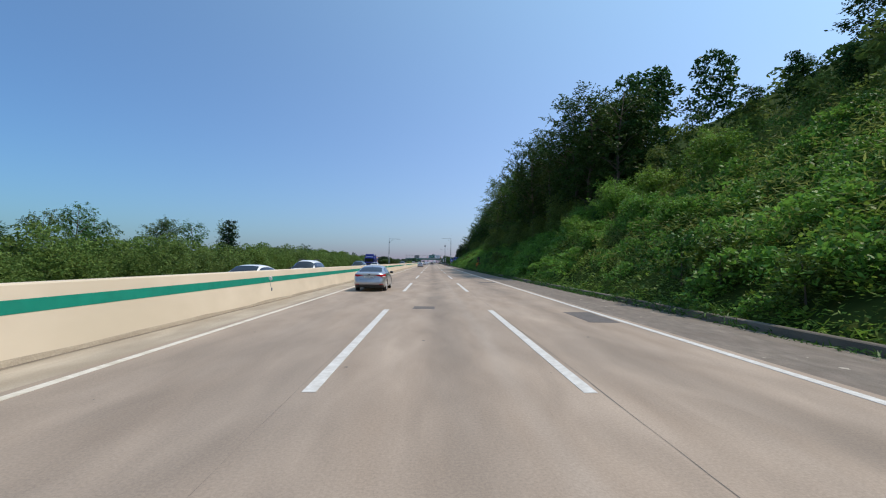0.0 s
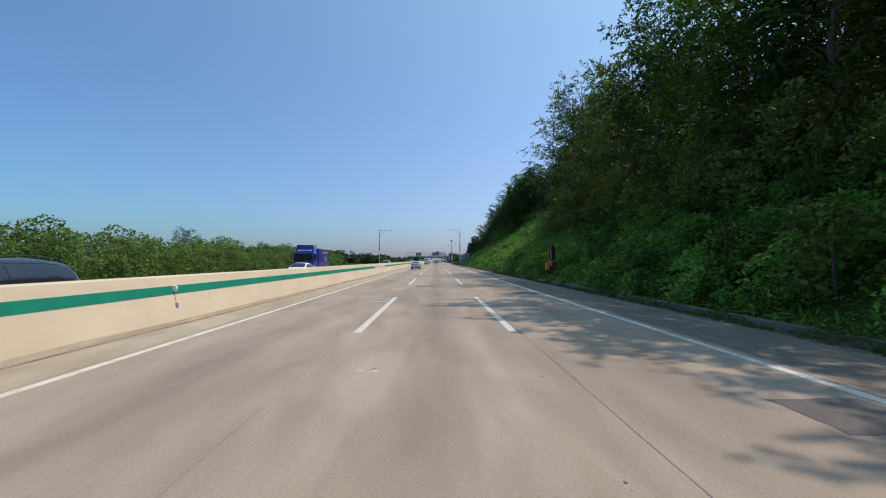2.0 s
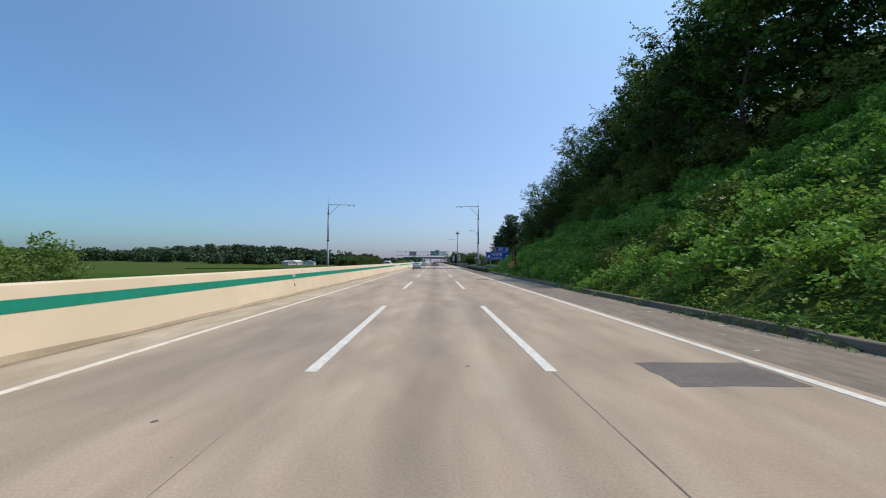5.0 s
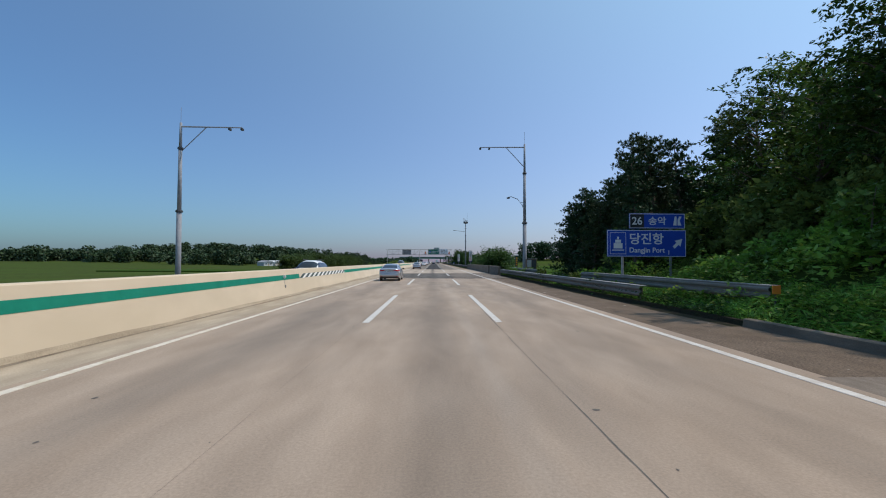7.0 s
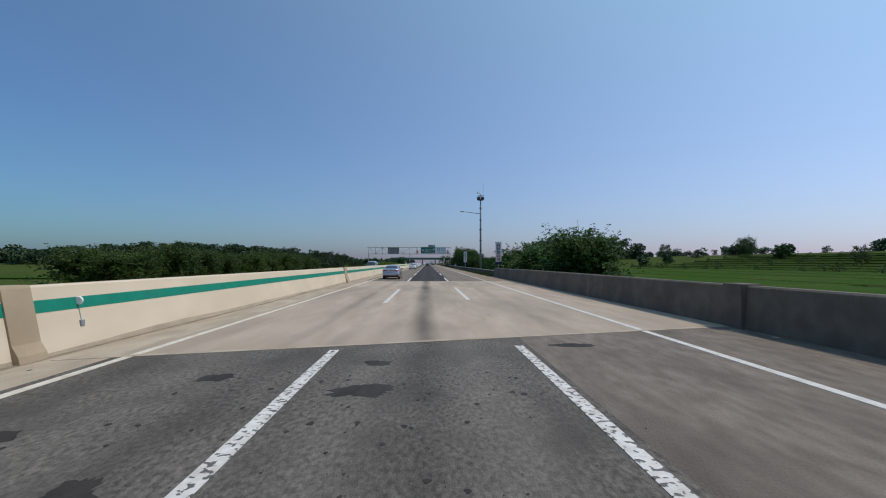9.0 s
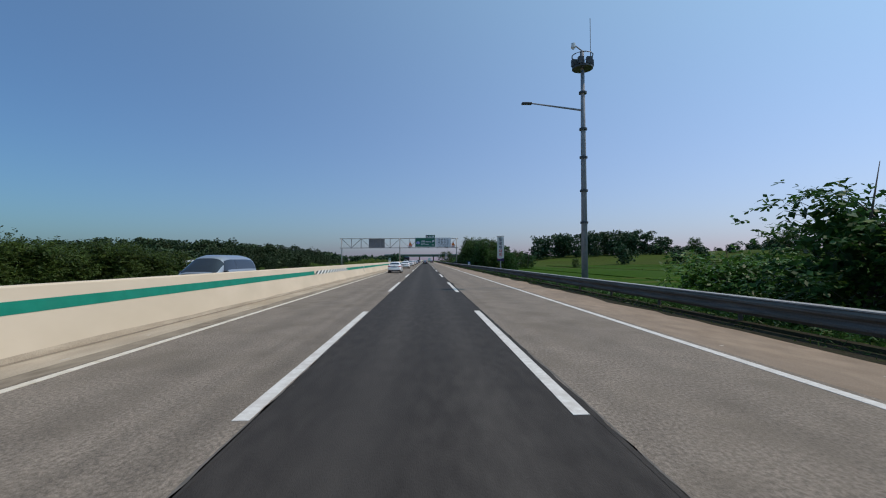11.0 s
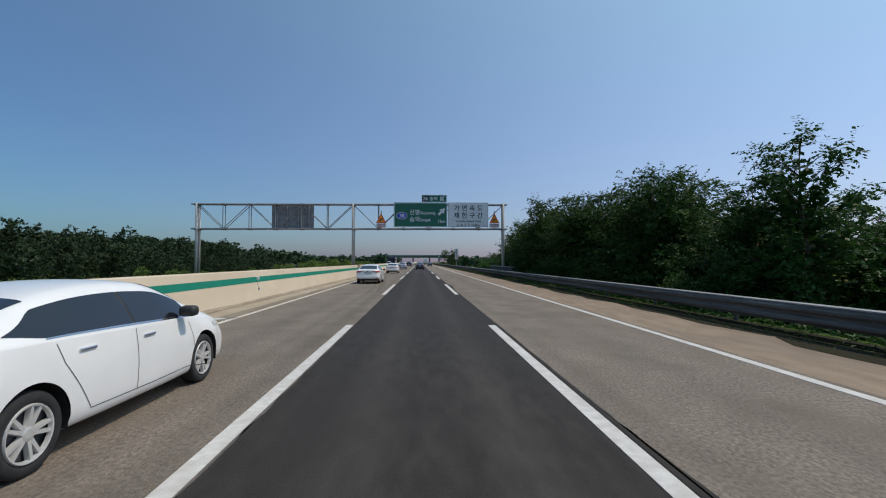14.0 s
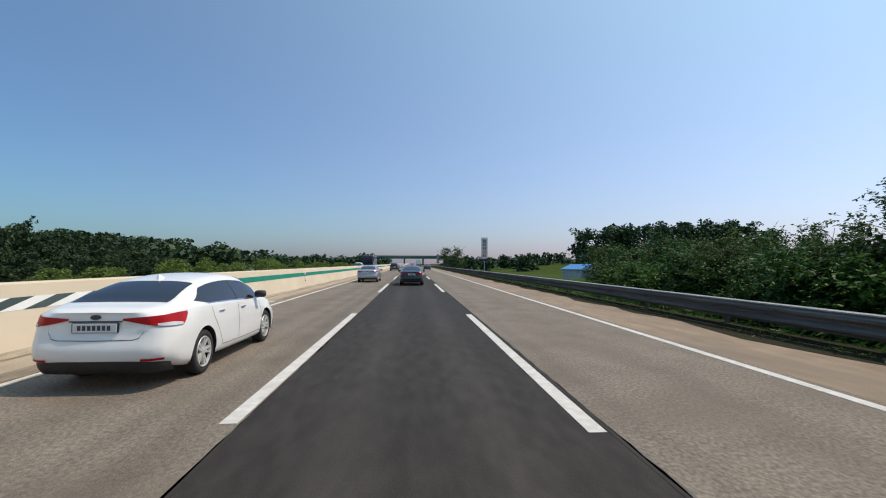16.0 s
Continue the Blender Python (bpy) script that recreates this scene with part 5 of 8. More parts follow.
def arrow_symbol(parent, x, z, s, y, material):
    bm = bmesh.new()
    q = ((-0.5, -0.28), (-0.28, -0.5), (0.12, -0.1), (0.3, -0.3), (0.5, 0.5), (-0.3, 0.3), (-0.1, 0.12))
    a = [bm.verts.new((x + px * s, y - 0.006, z + pz * s)) for px, pz in q]
    b = [bm.verts.new((x + px * s, y + 0.004, z + pz * s)) for px, pz in q]
    for k in range(7):
        bm.faces.new((a[k], a[(k + 1) % 7], b[(k + 1) % 7], b[k]))
    bm.faces.new(a)
    bm.faces.new(b[::-1])
    return part("arrow", bm, material, parent)


# ---- sign gantry ----
def gantry():
    ob = empty("sign_gantry", pose(0, 435.95, 0, 0, 0, -1.2), "galvanised steel truss gantry across the motorway carrying signs", "gantry")
    ZB, ZT, D = 5.36, 8.15, 0.32
    for x, z0 in ((9.55, -0.3), (-7.6, 1.2), (-25.1, -0.5)):
        for y in (-D, D):
            part("column", tubed([(x, y, z0), (x, y, ZT + 0.1)], 0.14, 12), M["column"], ob, smooth=True)
        for z in (2.2, 3.9):
            part("tie", tubed([(x, -D, z), (x, D, z)], 0.05, 8), M["steel"], ob)
        part("collar", boxed(x - 0.2, x + 0.2, -D - 0.2, D + 0.2, ZB - 0.16, ZB - 0.02, bevel=0.02), M["steel"], ob)
    for y in (-D, D):
        for z in (ZB, ZT):
            part("chord", tubed([(-25.7, y, z), (10.0, y, z)], 0.085, 8), M["steel"], ob)
    nodes = axis([(-25.1, -7.6, 6), (-7.6, 9.55, 6)])
    for i, x in enumerate(nodes):
        for z in (ZB, ZT):
            part("crossbar", tubed([(x, -D, z), (x, D, z)], 0.05, 6), M["steel"], ob)
            part("gusset", boxed(x - 0.2, x + 0.2, -D - 0.02, D + 0.02, z - 0.12, z + 0.1, bevel=0.02), M["dark_steel"], ob)
        for y in (-D, D):
            part("upright", tubed([(x, y, ZB), (x, y, ZT)], 0.05, 6), M["steel"], ob)
        if i + 1 < len(nodes):
            x1 = nodes[i + 1]
            up = i % 2 == 0
            for y in (-D, D):
                part("diagonal", tubed([(x, y, ZT if up else ZB), (x1, y, ZB if up else ZT)], 0.042, 6), M["steel"], ob)
            for z in (ZB, ZT):
                for k in range(4):
                    a, b = x + (x1 - x) * k / 4, x + (x1 - x) * (k + 1) / 4
                    part("brace", tubed([(a, -D if k % 2 == 0 else D, z), (b, D if k % 2 == 0 else -D, z)], 0.035, 6), M["column"], ob)
    part("footing", boxed(9.05, 10.05, -1.0, 1.0, -0.6, 0.25, bevel=0.03), M["parapet"], ob)
    part("solar_panel", boxed(9.6, 10.1, -0.85, -0.55, 2.35, 2.4, bevel=0.01), M["dark_steel"], ob, "small dark solar panel")
    y = -D - 0.22
    g = board("guide_sign", ob, -2.97, 3.12, 5.55, 8.36, y, M["sign_green"], "green guide board with white lettering and border", border=M["sign_white"], bw=0.06)
    part("route_shield", ellipse(-2.05, 6.85, 0.62, 0.42, y - 0.012, 0.012), M["sign_white"], g, "blue route oval with white rim")
    part("route_disc", ellipse(-2.05, 6.85, 0.57, 0.37, y - 0.02, 0.01), M["sign_blue"], g)
    words("38", 0.62, -2.05, y - 0.024, 6.64, M["sign_white"], g)
    words("신평", 0.66, -1.2, y - 0.004, 7.0, M["sign_white"], g, align="LEFT")
    words("Sinpyeong", 0.46, 0.02, y - 0.004, 7.02, M["sign_white"], g, align="LEFT", squeeze=0.92)
    words("송악", 0.66, -1.2, y - 0.004, 6.2, M["sign_white"], g, align="LEFT")
    words("Songak", 0.46, 0.02, y - 0.004, 6.22, M["sign_white"], g, align="LEFT", squeeze=0.92)
    words("1km", 0.5, 2.45, y - 0.004, 6.05, M["sign_white"], g)
    arrow_symbol(g, 2.45, 7.3, 0.85, y, M["sign_white"])
    p = board("exit_plate", ob, 0.2, 3.05, 8.4, 9.22, y, M["sign_green"], "small green exit plate on top of the guide sign", border=M["sign_white"], bw=0.035)
    part("number_field", boxed(0.27, 0.95, y - 0.008, y, 8.46, 9.16), M["sign_black"], p)
    words("26", 0.56, 0.61, y - 0.012, 8.62, M["sign_white"], p)
    words("송악", 0.5, 1.1, y - 0.004, 8.62, M["sign_white"], p, align="LEFT")
    ramp_symbol(p, 2.5, 8.81, 0.5, 0.5, y, M["sign_white"])
    for x in (0.7, 2.5):
        part("bracket", boxed(x - 0.04, x + 0.04, y + 0.05, y + 0.12, 8.0, 9.0), M["steel"], ob)
    w = board("limit_sign", ob, 3.22, 7.8, 5.55, 8.36, y, M["sign_white"], "white information board with black lettering", border=M["sign_black"], bw=0.03)
    words("가 변 속 도", 0.74, 5.51, y - 0.004, 7.45, M["sign_black"], w)
    words("제 한 구 간", 0.74, 5.51, y - 0.004, 6.62, M["sign_black"], w)
    words("Variable Speed Limit", 0.36, 5.51, y - 0.004, 6.12, M["sign_black"], w, squeeze=0.98)
    words("단 속 구 간 10.6km", 0.36, 5.51, y - 0.004, 5.66, M["sign_black"], w, squeeze=0.95)
    for x in (-4.4, 8.5):
        t = part("warning_triangle", triangle(x, 6.0, 1.15, 1.15, y, 0.05), M["sign_red"], ob, "orange warning triangle with a red rim")
        part("triangle_face", triangle(x, 6.08, 0.9, 0.92, y - 0.012, 0.02), M["sign_orange"], t)
        for k in range(3):       # a row of cars
            part("pictogram", boxed(x - 0.24 + 0.12 * k, x - 0.04 + 0.12 * k, y - 0.02, y - 0.008, 6.22 + 0.11 * k, 6.31 + 0.11 * k, bevel=0.02), M["sign_black"], t)
        pl = board("text_plate", ob, x - 0.58, x + 0.58, 5.5, 5.95, y, M["sign_white"], "small white plate with black and red lettering")
        words("주말상습정체", 0.17, x, y - 0.004, 5.77, M["sign_black"], pl)
        words("추돌주의", 0.24, x, y - 0.004, 5.54, M["sign_red"], pl)
        part("bracket", boxed(x - 0.05, x + 0.05, y + 0.05, y + 0.2, 5.4, 7.4), M["steel"], ob)
    b = board("board_back", ob, -17.05, -12.25, 5.35, 8.2, D + 0.3, M["pole"], "grey back of a board that faces the opposite lanes")
    for x in (-16.5, -15.3, -14.0, -12.8):
        part("rib", boxed(x - 0.07, x + 0.07, D + 0.12, D + 0.3, 5.4, 8.15), M["steel"], b)
    for z in (5.9, 6.5, 7.1, 7.7):
        part("rib", boxed(-17.0, -12.3, D + 0.22, D + 0.3, z - 0.03, z + 0.03), M["pole"], b)
    return ob


def ellipse(x, z, rx, rz, y, thick, n=28):
    bm = bmesh.new()
    a = [bm.verts.new((x + rx * math.cos(2 * math.pi * k / n), y, z + rz * math.sin(2 * math.pi * k / n))) for k in range(n)]
    b = [bm.verts.new((v.co.x, y + thick, v.co.z)) for v in a]
    for k in range(n):
        bm.faces.new((a[k], a[(k + 1) % n], b[(k + 1) % n], b[k]))
    bm.faces.new(a)
    bm.faces.new(b[::-1])
    return bm


def triangle(x, z0, w, h, y, thick):
    bm = bmesh.new()
    q = ((x - w / 2, z0), (x + w / 2, z0), (x, z0 + h))
    a = [bm.verts.new((px, y, pz)) for px, pz in q]
    b = [bm.verts.new((px, y + thick, pz)) for px, pz in q]
    for k in range(3):
        bm.faces.new((a[k], a[(k + 1) % 3], b[(k + 1) % 3], b[k]))
    bm.faces.new(a)
    bm.faces.new(b[::-1])
    return bm


gantry()
for y0, y1 in ((434.9, 437.1), (283.2, 284.3)):
    structure(from_bm("wall_block", prism([(-6.5, 0.0), (-6.55, 0.06), (-6.8, 0.6), (-6.9, 1.3), (-7.32, 1.3), (-7.4, 0.6), (-7.65, 0.06), (-7.7, 0.0)], y0, y1), M["barrier_raw"]), "bare stained concrete block in the median wall", "barrier")
structure(from_bm("wall_block", prism([(-6.58, 0.0), (-6.61, 0.12), (-6.72, 0.3), (-6.925, 1.22), (-6.95, 1.27), (-7.25, 1.27), (-7.28, 1.22), (-7.48, 0.3), (-7.6, 0.12), (-7.62, 0.0)], 253.75, 254.3), M["barrier_raw"]), "narrow rust-brown concrete joint piece between two median wall ends", "barrier")


# ---- camera poles and tower ----
def camera_pole(x, y, top, side, lamp, arm):
    """A tall stepped pole with an arm over the road; side: +1 or -1, where the arm points."""
    ob = empty("camera_pole", pose(x, y, 0), "tall grey stepped steel pole with a camera arm over the road", "pole", group="camera poles")
    part("shaft", tubed([(0, 0, -1.5), (0, 0, 6.0)], [0.24, 0.21], 14), M["pole"], ob, smooth=True)
    part("shaft", tubed([(0, 0, 6.0), (0, 0, 11.6)], [0.18, 0.15], 14), M["pole"], ob, smooth=True)
    part("shaft", tubed([(0, 0, 11.6), (0, 0, top)], [0.13, 0.1], 12), M["pole"], ob, smooth=True)
    for z, r in ((6.0, 0.3), (11.6, 0.24)):
        part("flange", tubed([(0, 0, z - 0.12), (0, 0, z - 0.06), (0, 0, z + 0.06), (0, 0, z + 0.12)], [r * 0.75, r, r, r * 0.7], 14), M["dark_steel"], ob)
    z = top - 0.35
    part("arm", tubed([(0, 0, z), (side * arm, 0, z - 0.05)], [0.07, 0.05], 8), M["pole"], ob)
    part("brace", tubed([(0, 0, z - 2.3), (side * arm * 0.42, 0, z - 0.03)], 0.04, 6), M["pole"], ob)
    for k in (1.0, 0.8):
        part("camera_head", boxed(side * arm * k - 0.1, side * arm * k + 0.1, -0.18, 0.18, z - 0.3, z - 0.1, bevel=0.03), M["dark_steel"], ob, "dark camera housing")
    part("antenna", tubed([(0, 0, top), (0, 0, top + 1.4)], 0.015, 5), M["pole"], ob)
    if lamp:
        pts = [(0, 0, 7.3), (side * 0.25, 0, 8.0), (side * 0.8, 0, 8.7), (side * 1.5, 0, 8.95), (side * 1.85, 0, 8.9)]
        part("lamp_arm", tubed(pts, 0.04, 7), M["pole"], ob)
        part("lamp_strut", tubed([(0, 0, 8.25), (side * 0.45, 0, 8.33)], 0.03, 6), M["pole"], ob)
        part("lamp_head", boxed(side * 1.85 - 0.16, side * 1.85 + 0.16, -0.1, 0.1, 8.72, 8.88, bevel=0.03), M["dark_steel"], ob)
    part("base", boxed(-0.45, 0.45, -0.45, 0.45, -1.6, 0.15, bevel=0.03), M["parapet"], ob)
    return ob


camera_pole(-22.5, 233.4, 13.9, 1, False, 5.4)
camera_pole(10.2, 243.3, 14.9, -1, True, 5.0)


def tower():
    ob = empty("camera_tower", pose(9.6, 327.2, -0.8), "slim grey mast with a camera platform and a lamp arm", "mast")
    part("shaft", tubed([(0, 0, 0), (0, 0, 9.5), (0, 0, 15.0)], [0.2, 0.15, 0.1], 12), M["pole"], ob, smooth=True)
    part("platform", tubed([(0, 0, 13.9), (0, 0, 14.0)], 0.62, 12), M["dark_steel"], ob)
    for k in range(6):
        a = k * math.pi / 3
        part("floodlight", boxed(-0.16, 0.16, -0.12, 0.12, 14.05, 14.45, m=pose(0.5 * math.cos(a), 0.5 * math.sin(a), 0)), M["dark_steel"], ob)
    part("ring_rail", tubed([(0.62 * math.cos(a), 0.62 * math.sin(a), 14.7) for a in (k * math.pi / 6 for k in range(13))], 0.03, 5), M["dark_steel"], ob)
    for k in range(6):
        a = k * math.pi / 3
        part("stanchion", tubed([(0.6 * math.cos(a), 0.6 * math.sin(a), 13.95), (0.62 * math.cos(a), 0.62 * math.sin(a), 14.7)], 0.025, 5), M["dark_steel"], ob)
    part("dome_arm", tubed([(0, 0, 15.0), (-0.55, 0, 15.4)], 0.04, 6), M["pole"], ob)
    part("dome_camera", tubed([(-0.55, 0, 15.45), (-0.55, 0, 15.2), (-0.55, 0, 15.1)], [0.12, 0.14, 0.06], 10), M["sign_white"], ob)
    part("antenna", tubed([(0.5, 0, 14.6), (0.5, 0, 17.0)], 0.02, 5), M["pole"], ob)
    part("lamp_arm", tubed([(0, 0, 11.4), (-3.2, 0, 11.8)], [0.06, 0.04], 7), M["pole"], ob)
    part("lamp_head", boxed(-3.7, -3.1, -0.13, 0.13, 11.72, 11.84, bevel=0.03), M["dark_steel"], ob)
    for z in (4.6, 6.5, 8.5, 10.2, 12.4):
        part("step_ring", tubed([(0, 0, z), (0, 0, z + 0.12)], 0.24, 10), M["dark_steel"], ob)
    return ob


tower()


# ---- roadside signs and boxes ----
def blue_sign():
    ob = empty("direction_sign", pose(0, 216.2, 0), "blue direction board with white lettering on two posts", "sign")
    for x, zt in ((9.7, 3.2), (12.2, 4.05)):
        part("post", tubed([(x, 0.12, -0.2 + ground_height(x, 216.2)), (x, 0.12, zt)], 0.07, 8), M["steel"], ob)
    b = board("main_board", ob, 8.87, 12.95, 1.93, 3.3, 0, M["sign_blue"], border=M["sign_white"], bw=0.025)
    f = board("picture_field", ob, 9.0, 9.85, 2.05, 3.18, -0.014, M["sign_blue"], thick=0.012, border=M["sign_white"], bw=0.02)
    bm = bmesh.new()
    box(bm, 9.2, 9.65, -0.03, -0.014, 2.35, 2.62)
    box(bm, 9.28, 9.57, -0.03, -0.014, 2.64, 2.8)
    box(bm, 9.38, 9.47, -0.03, -0.014, 2.82, 2.95)
    box(bm, 9.12, 9.73, -0.03, -0.014, 2.24, 2.29)
    part("ship_pictogram", bm, M["sign_white"], f)
    words("당진항", 0.62, 10.0, -0.004, 2.62, M["sign_white"], b, align="LEFT", squeeze=1.05)
    words("Dangjin Port", 0.36, 10.0, -0.004, 2.15, M["sign_white"], b, align="LEFT")
    words("1", 0.3, 12.05, -0.004, 2.05, M["sign_white"], b)
    arrow_symbol(b, 12.5, 2.6, 0.5, 0, M["sign_white"])
    p = board("exit_plate", ob, 10.02, 12.9, 3.38, 4.15, 0, M["sign_blue"], border=M["sign_white"], bw=0.025)
    part("number_field", boxed(10.07, 10.78, -0.008, 0, 3.43, 4.1), M["sign_black"], p)
    words("26", 0.55, 10.42, -0.012, 3.58, M["sign_white"], p)
    words("송악", 0.46, 11.0, -0.004, 3.6, M["sign_white"], p, align="LEFT", squeeze=1.1)
    ramp_symbol(p, 12.5, 3.77, 0.42, 0.46, 0, M["sign_white"])
    return ob


blue_sign()


def banner(y, x, letters, z0=1.4, z1=4.35, w=0.8):
    ob = empty("roadside_banner", pose(x, y, 0), "white vertical cloth banner on a steel post beyond the guard rail", "banner", group="roadside banners")
    g = ground_height(x, y)
    part("post", tubed([(0, 0.06, g - 0.3), (0, 0.06, z0 + 0.1)], 0.06, 8), M["steel"], ob)
    part("back_post", tubed([(0, 0.06, z0), (0, 0.06, z1)], 0.04, 8), M["steel"], ob)
    part("top_bar", tubed([(-w / 2 - 0.06, 0.03, z1 + 0.03), (w / 2 + 0.06, 0.03, z1 + 0.06)], 0.035, 8), M["dark_steel"], ob)
    part("bottom_bar", tubed([(-w / 2, 0.03, z0 + 0.06), (w / 2, 0.03, z0 + 0.06)], 0.035, 8), M["dark_steel"], ob)
    cl = part("cloth", boxed(-w / 2, w / 2, 0.0, 0.012, z0, z1 - 0.03), M["cloth"], ob)
    wave = [(-w / 2 + w * k / 12, z0 + 0.27 - 0.05 * math.sin(k / 12 * 5.2)) for k in range(13)]
    part("foot_band", prism([(-w / 2, z0), (w / 2, z0)] + [(a, b + 0.03 * k / 12) for k, (a, b) in enumerate(wave)][::-1], -0.006, 0.0), M["violet"], cl, "violet band at the foot")
    part("foot_wave", prism([(a, b - 0.02) for a, b in wave[:9]] + [(a, b + 0.07 * (1 - k / 8)) for k, (a, b) in enumerate(wave[:9])][::-1], -0.004, 0.0), M["sign_red"], cl, "red printed wave")
    if letters:
        step = (z1 - z0 - 0.65) / len(letters)
        for k, ch in enumerate(letters):
            words(ch, 0.43, 0.0, -0.008, z1 - 0.13 - step * (k + 0.85), M["navy"] if k < 3 else M["sign_red"], cl, squeeze=1.05, bold=0.017)
    else:
        for k in range(5):
            z = z1 - 0.55 - k * 0.46
            bars(cl, -0.24, 0.24, z, z + 0.36, -0.002, M["navy"] if k < 3 else M["sign_red"], rows=3, cols=2)
    return ob


M["cloth"] = mat("banner_cloth", (0.78, 0.77, 0.76), (0.72, 0.71, 0.7), 3, 0.8, leaf=0.55, spec=0.1)
M["violet"] = mat("violet_print", (0.03, 0.016, 0.075), (0.042, 0.022, 0.095), 2, 0.7)
M["navy"] = mat("navy_print", (0.02, 0.02, 0.07), (0.03, 0.03, 0.09), 2, 0.7)
banner(353.6, 9.05, "도로밖대피", 1.5, 4.4)
banner(303.8, 9.15, "", 1.5, 4.3, 0.75)
banner(497.0, 9.2, "", 1.9, 4.8, 0.8)
banner(600.0, 9.2, "", 1.9, 4.8, 0.8)


def alert_box(x, y):
    ob = empty("alert_board", pose(x, y, 0), "dark roadside alert board with orange cabinets on a post", "board", group="alert boards")
    part("post", tubed([(0.1, 0.2, -0.3), (0.1, 0.2, 2.9)], 0.07, 8), M["dark_steel"], ob)
    p = part("panel", boxed(-0.28, 0.26, 0.0, 0.15, 1.72, 2.8, bevel=0.03), M["panel"], ob, "dark navy display panel")
    part("light_strip", boxed(-0.17, -0.12, -0.012, 0.0, 1.8, 2.72), M["amber"], p, "amber strip")
    part("light_strip", boxed(-0.1, -0.06, -0.012, 0.0, 1.8, 2.5), M["orange"], p)
    c = part("cabinet", boxed(-0.22, 0.47, -0.1, 0.3, 1.18, 1.62, bevel=0.03), M["orange"], ob, "orange metal cabinet with a dark grille")
    part("grille", boxed(-0.04, 0.37, -0.108, -0.1, 1.23, 1.58), M["sign_black"], c)
    part("cabinet", boxed(-0.5, -0.23, -0.05, 0.3, 0.9, 1.48, bevel=0.03), M["orange"], ob, "orange metal cabinet")
    part("stand", tubed([(-0.37, 0.15, -0.3), (-0.37, 0.15, 0.95)], 0.06, 8), M["dark_steel"], ob)
    return ob


M["panel"] = mat("dark_display", (0.012, 0.014, 0.025), (0.018, 0.02, 0.035), 2, 0.3)
M["amber"] = mat("amber_plastic", (0.7, 0.32, 0.02), (0.8, 0.4, 0.03), 3, 0.4)
alert_box(9.25, 190.4)
alert_box(9.35, 91.0)


def small_sign(x, y, z0, z1, w, top, label, text=None, ground=None):
    ob = empty("distance_plate", pose(x, y, 0), label, "sign")
    part("post", tubed([(0, 0.05, ground_height(x, y) - 0.2 if ground is None else ground), (0, 0.05, z1 - 0.05)], 0.03, 7), M["steel"], ob)
    h = (z1 - z0) / 2
    a = board("plate", ob, -w / 2, w / 2, z0 + h, z1, 0, M[top], "green upper half")
    b = board("plate", ob, -w / 2, w / 2, z0, z0 + h, 0, M["sign_white"], "white lower half")
    if text:
        words(text[0], h * 0.62, 0, -0.004, z0 + h * 1.27, M["sign_white"], a)
        words(text[1], h * 0.8, 0, -0.004, z0 + h * 0.2, M["sign_green"], b)
    else:
        bars(a, -w * 0.42, w * 0.42, z0 + h * 1.15, z1 - h * 0.15, 0, M["sign_white"], 1, 2)
        bars(b, -w * 0.3, w * 0.3, z0 + h * 0.15, z0 + h * 0.9, 0, M["sign_green"], 1, 1)
    return ob


small_sign(9.5, 195.8, 1.2, 1.75, 0.36, "sign_green", "small green and white distance plate on the slope")
small_sign(-7.1, 391.3, 1.3, 2.15, 0.44, "sign_green", "green and white distance plate on the median wall", ("서울", "70"), 1.2)
small_sign(9.0, 391.4, 0.66, 1.24, 0.42, "sign_blue", "small distance plate behind the guard rail")


def arrow_light(x, y):
    ob = empty("hazard_light", pose(x, y, ground_height(x, y)), "tall black warning light with amber lamps and a solar panel", "light")
    h = -ground_height(x, y)
    part("post", tubed([(0, 0.08, -0.3), (0, 0.08, h + 2.5)], 0.05, 8), M["dark_steel"], ob)
    b = part("housing", boxed(-0.15, 0.15, -0.08, 0.06, h + 1.15, h + 2.3, bevel=0.02), M["sign_black"], ob)
    for k in range(4):
        part("lamp", boxed(-0.09, 0.09, -0.1, -0.08, h + 1.24 + k * 0.26, h + 1.4 + k * 0.26, bevel=0.01), M["amber"], b, "amber lamp")
    part("solar_panel", boxed(-0.26, 0.26, -0.2, 0.2, -0.015, 0.015, m=pose(0, 0.05, h + 2.48, 20, 0, 0)), M["pole"], ob)
    return ob


arrow_light(10.0, 247.2)
M["rust_brown"] = mat("rust_brown_paint", (0.16, 0.085, 0.045), (0.22, 0.125, 0.07), 5, 0.8, c3=(0.1, 0.055, 0.03), big=0.3, speck=0.2)
cab = empty("roadside_cabinet", pose(10.7, 242.2, ground_height(10.7, 242.2)), "rust-brown roadside equipment cabinet with a dark door", "cabinet")
part("body", boxed(-0.55, 0.5, -0.35, 0.35, 0.5, 2.2, bevel=0.03), M["rust_brown"], cab)
part("top_plate", boxed(-0.6, 0.55, -0.4, 0.4, 2.2, 2.25, bevel=0.01), M["steel"], cab, "pale steel roof plate")
part("door", boxed(-0.02, 0.46, -0.37, -0.35, 0.6, 2.1, bevel=0.005), M["dark_steel"], cab, "dark door")
part("panel", boxed(-0.5, -0.06, -0.365, -0.35, 1.3, 2.1, bevel=0.005), M["column"], cab, "pale panel")
for lx in (-0.48, 0.43):
    part("leg", boxed(lx - 0.04, lx + 0.04, -0.3, 0.3, -0.3, 0.5), M["dark_steel"], cab)

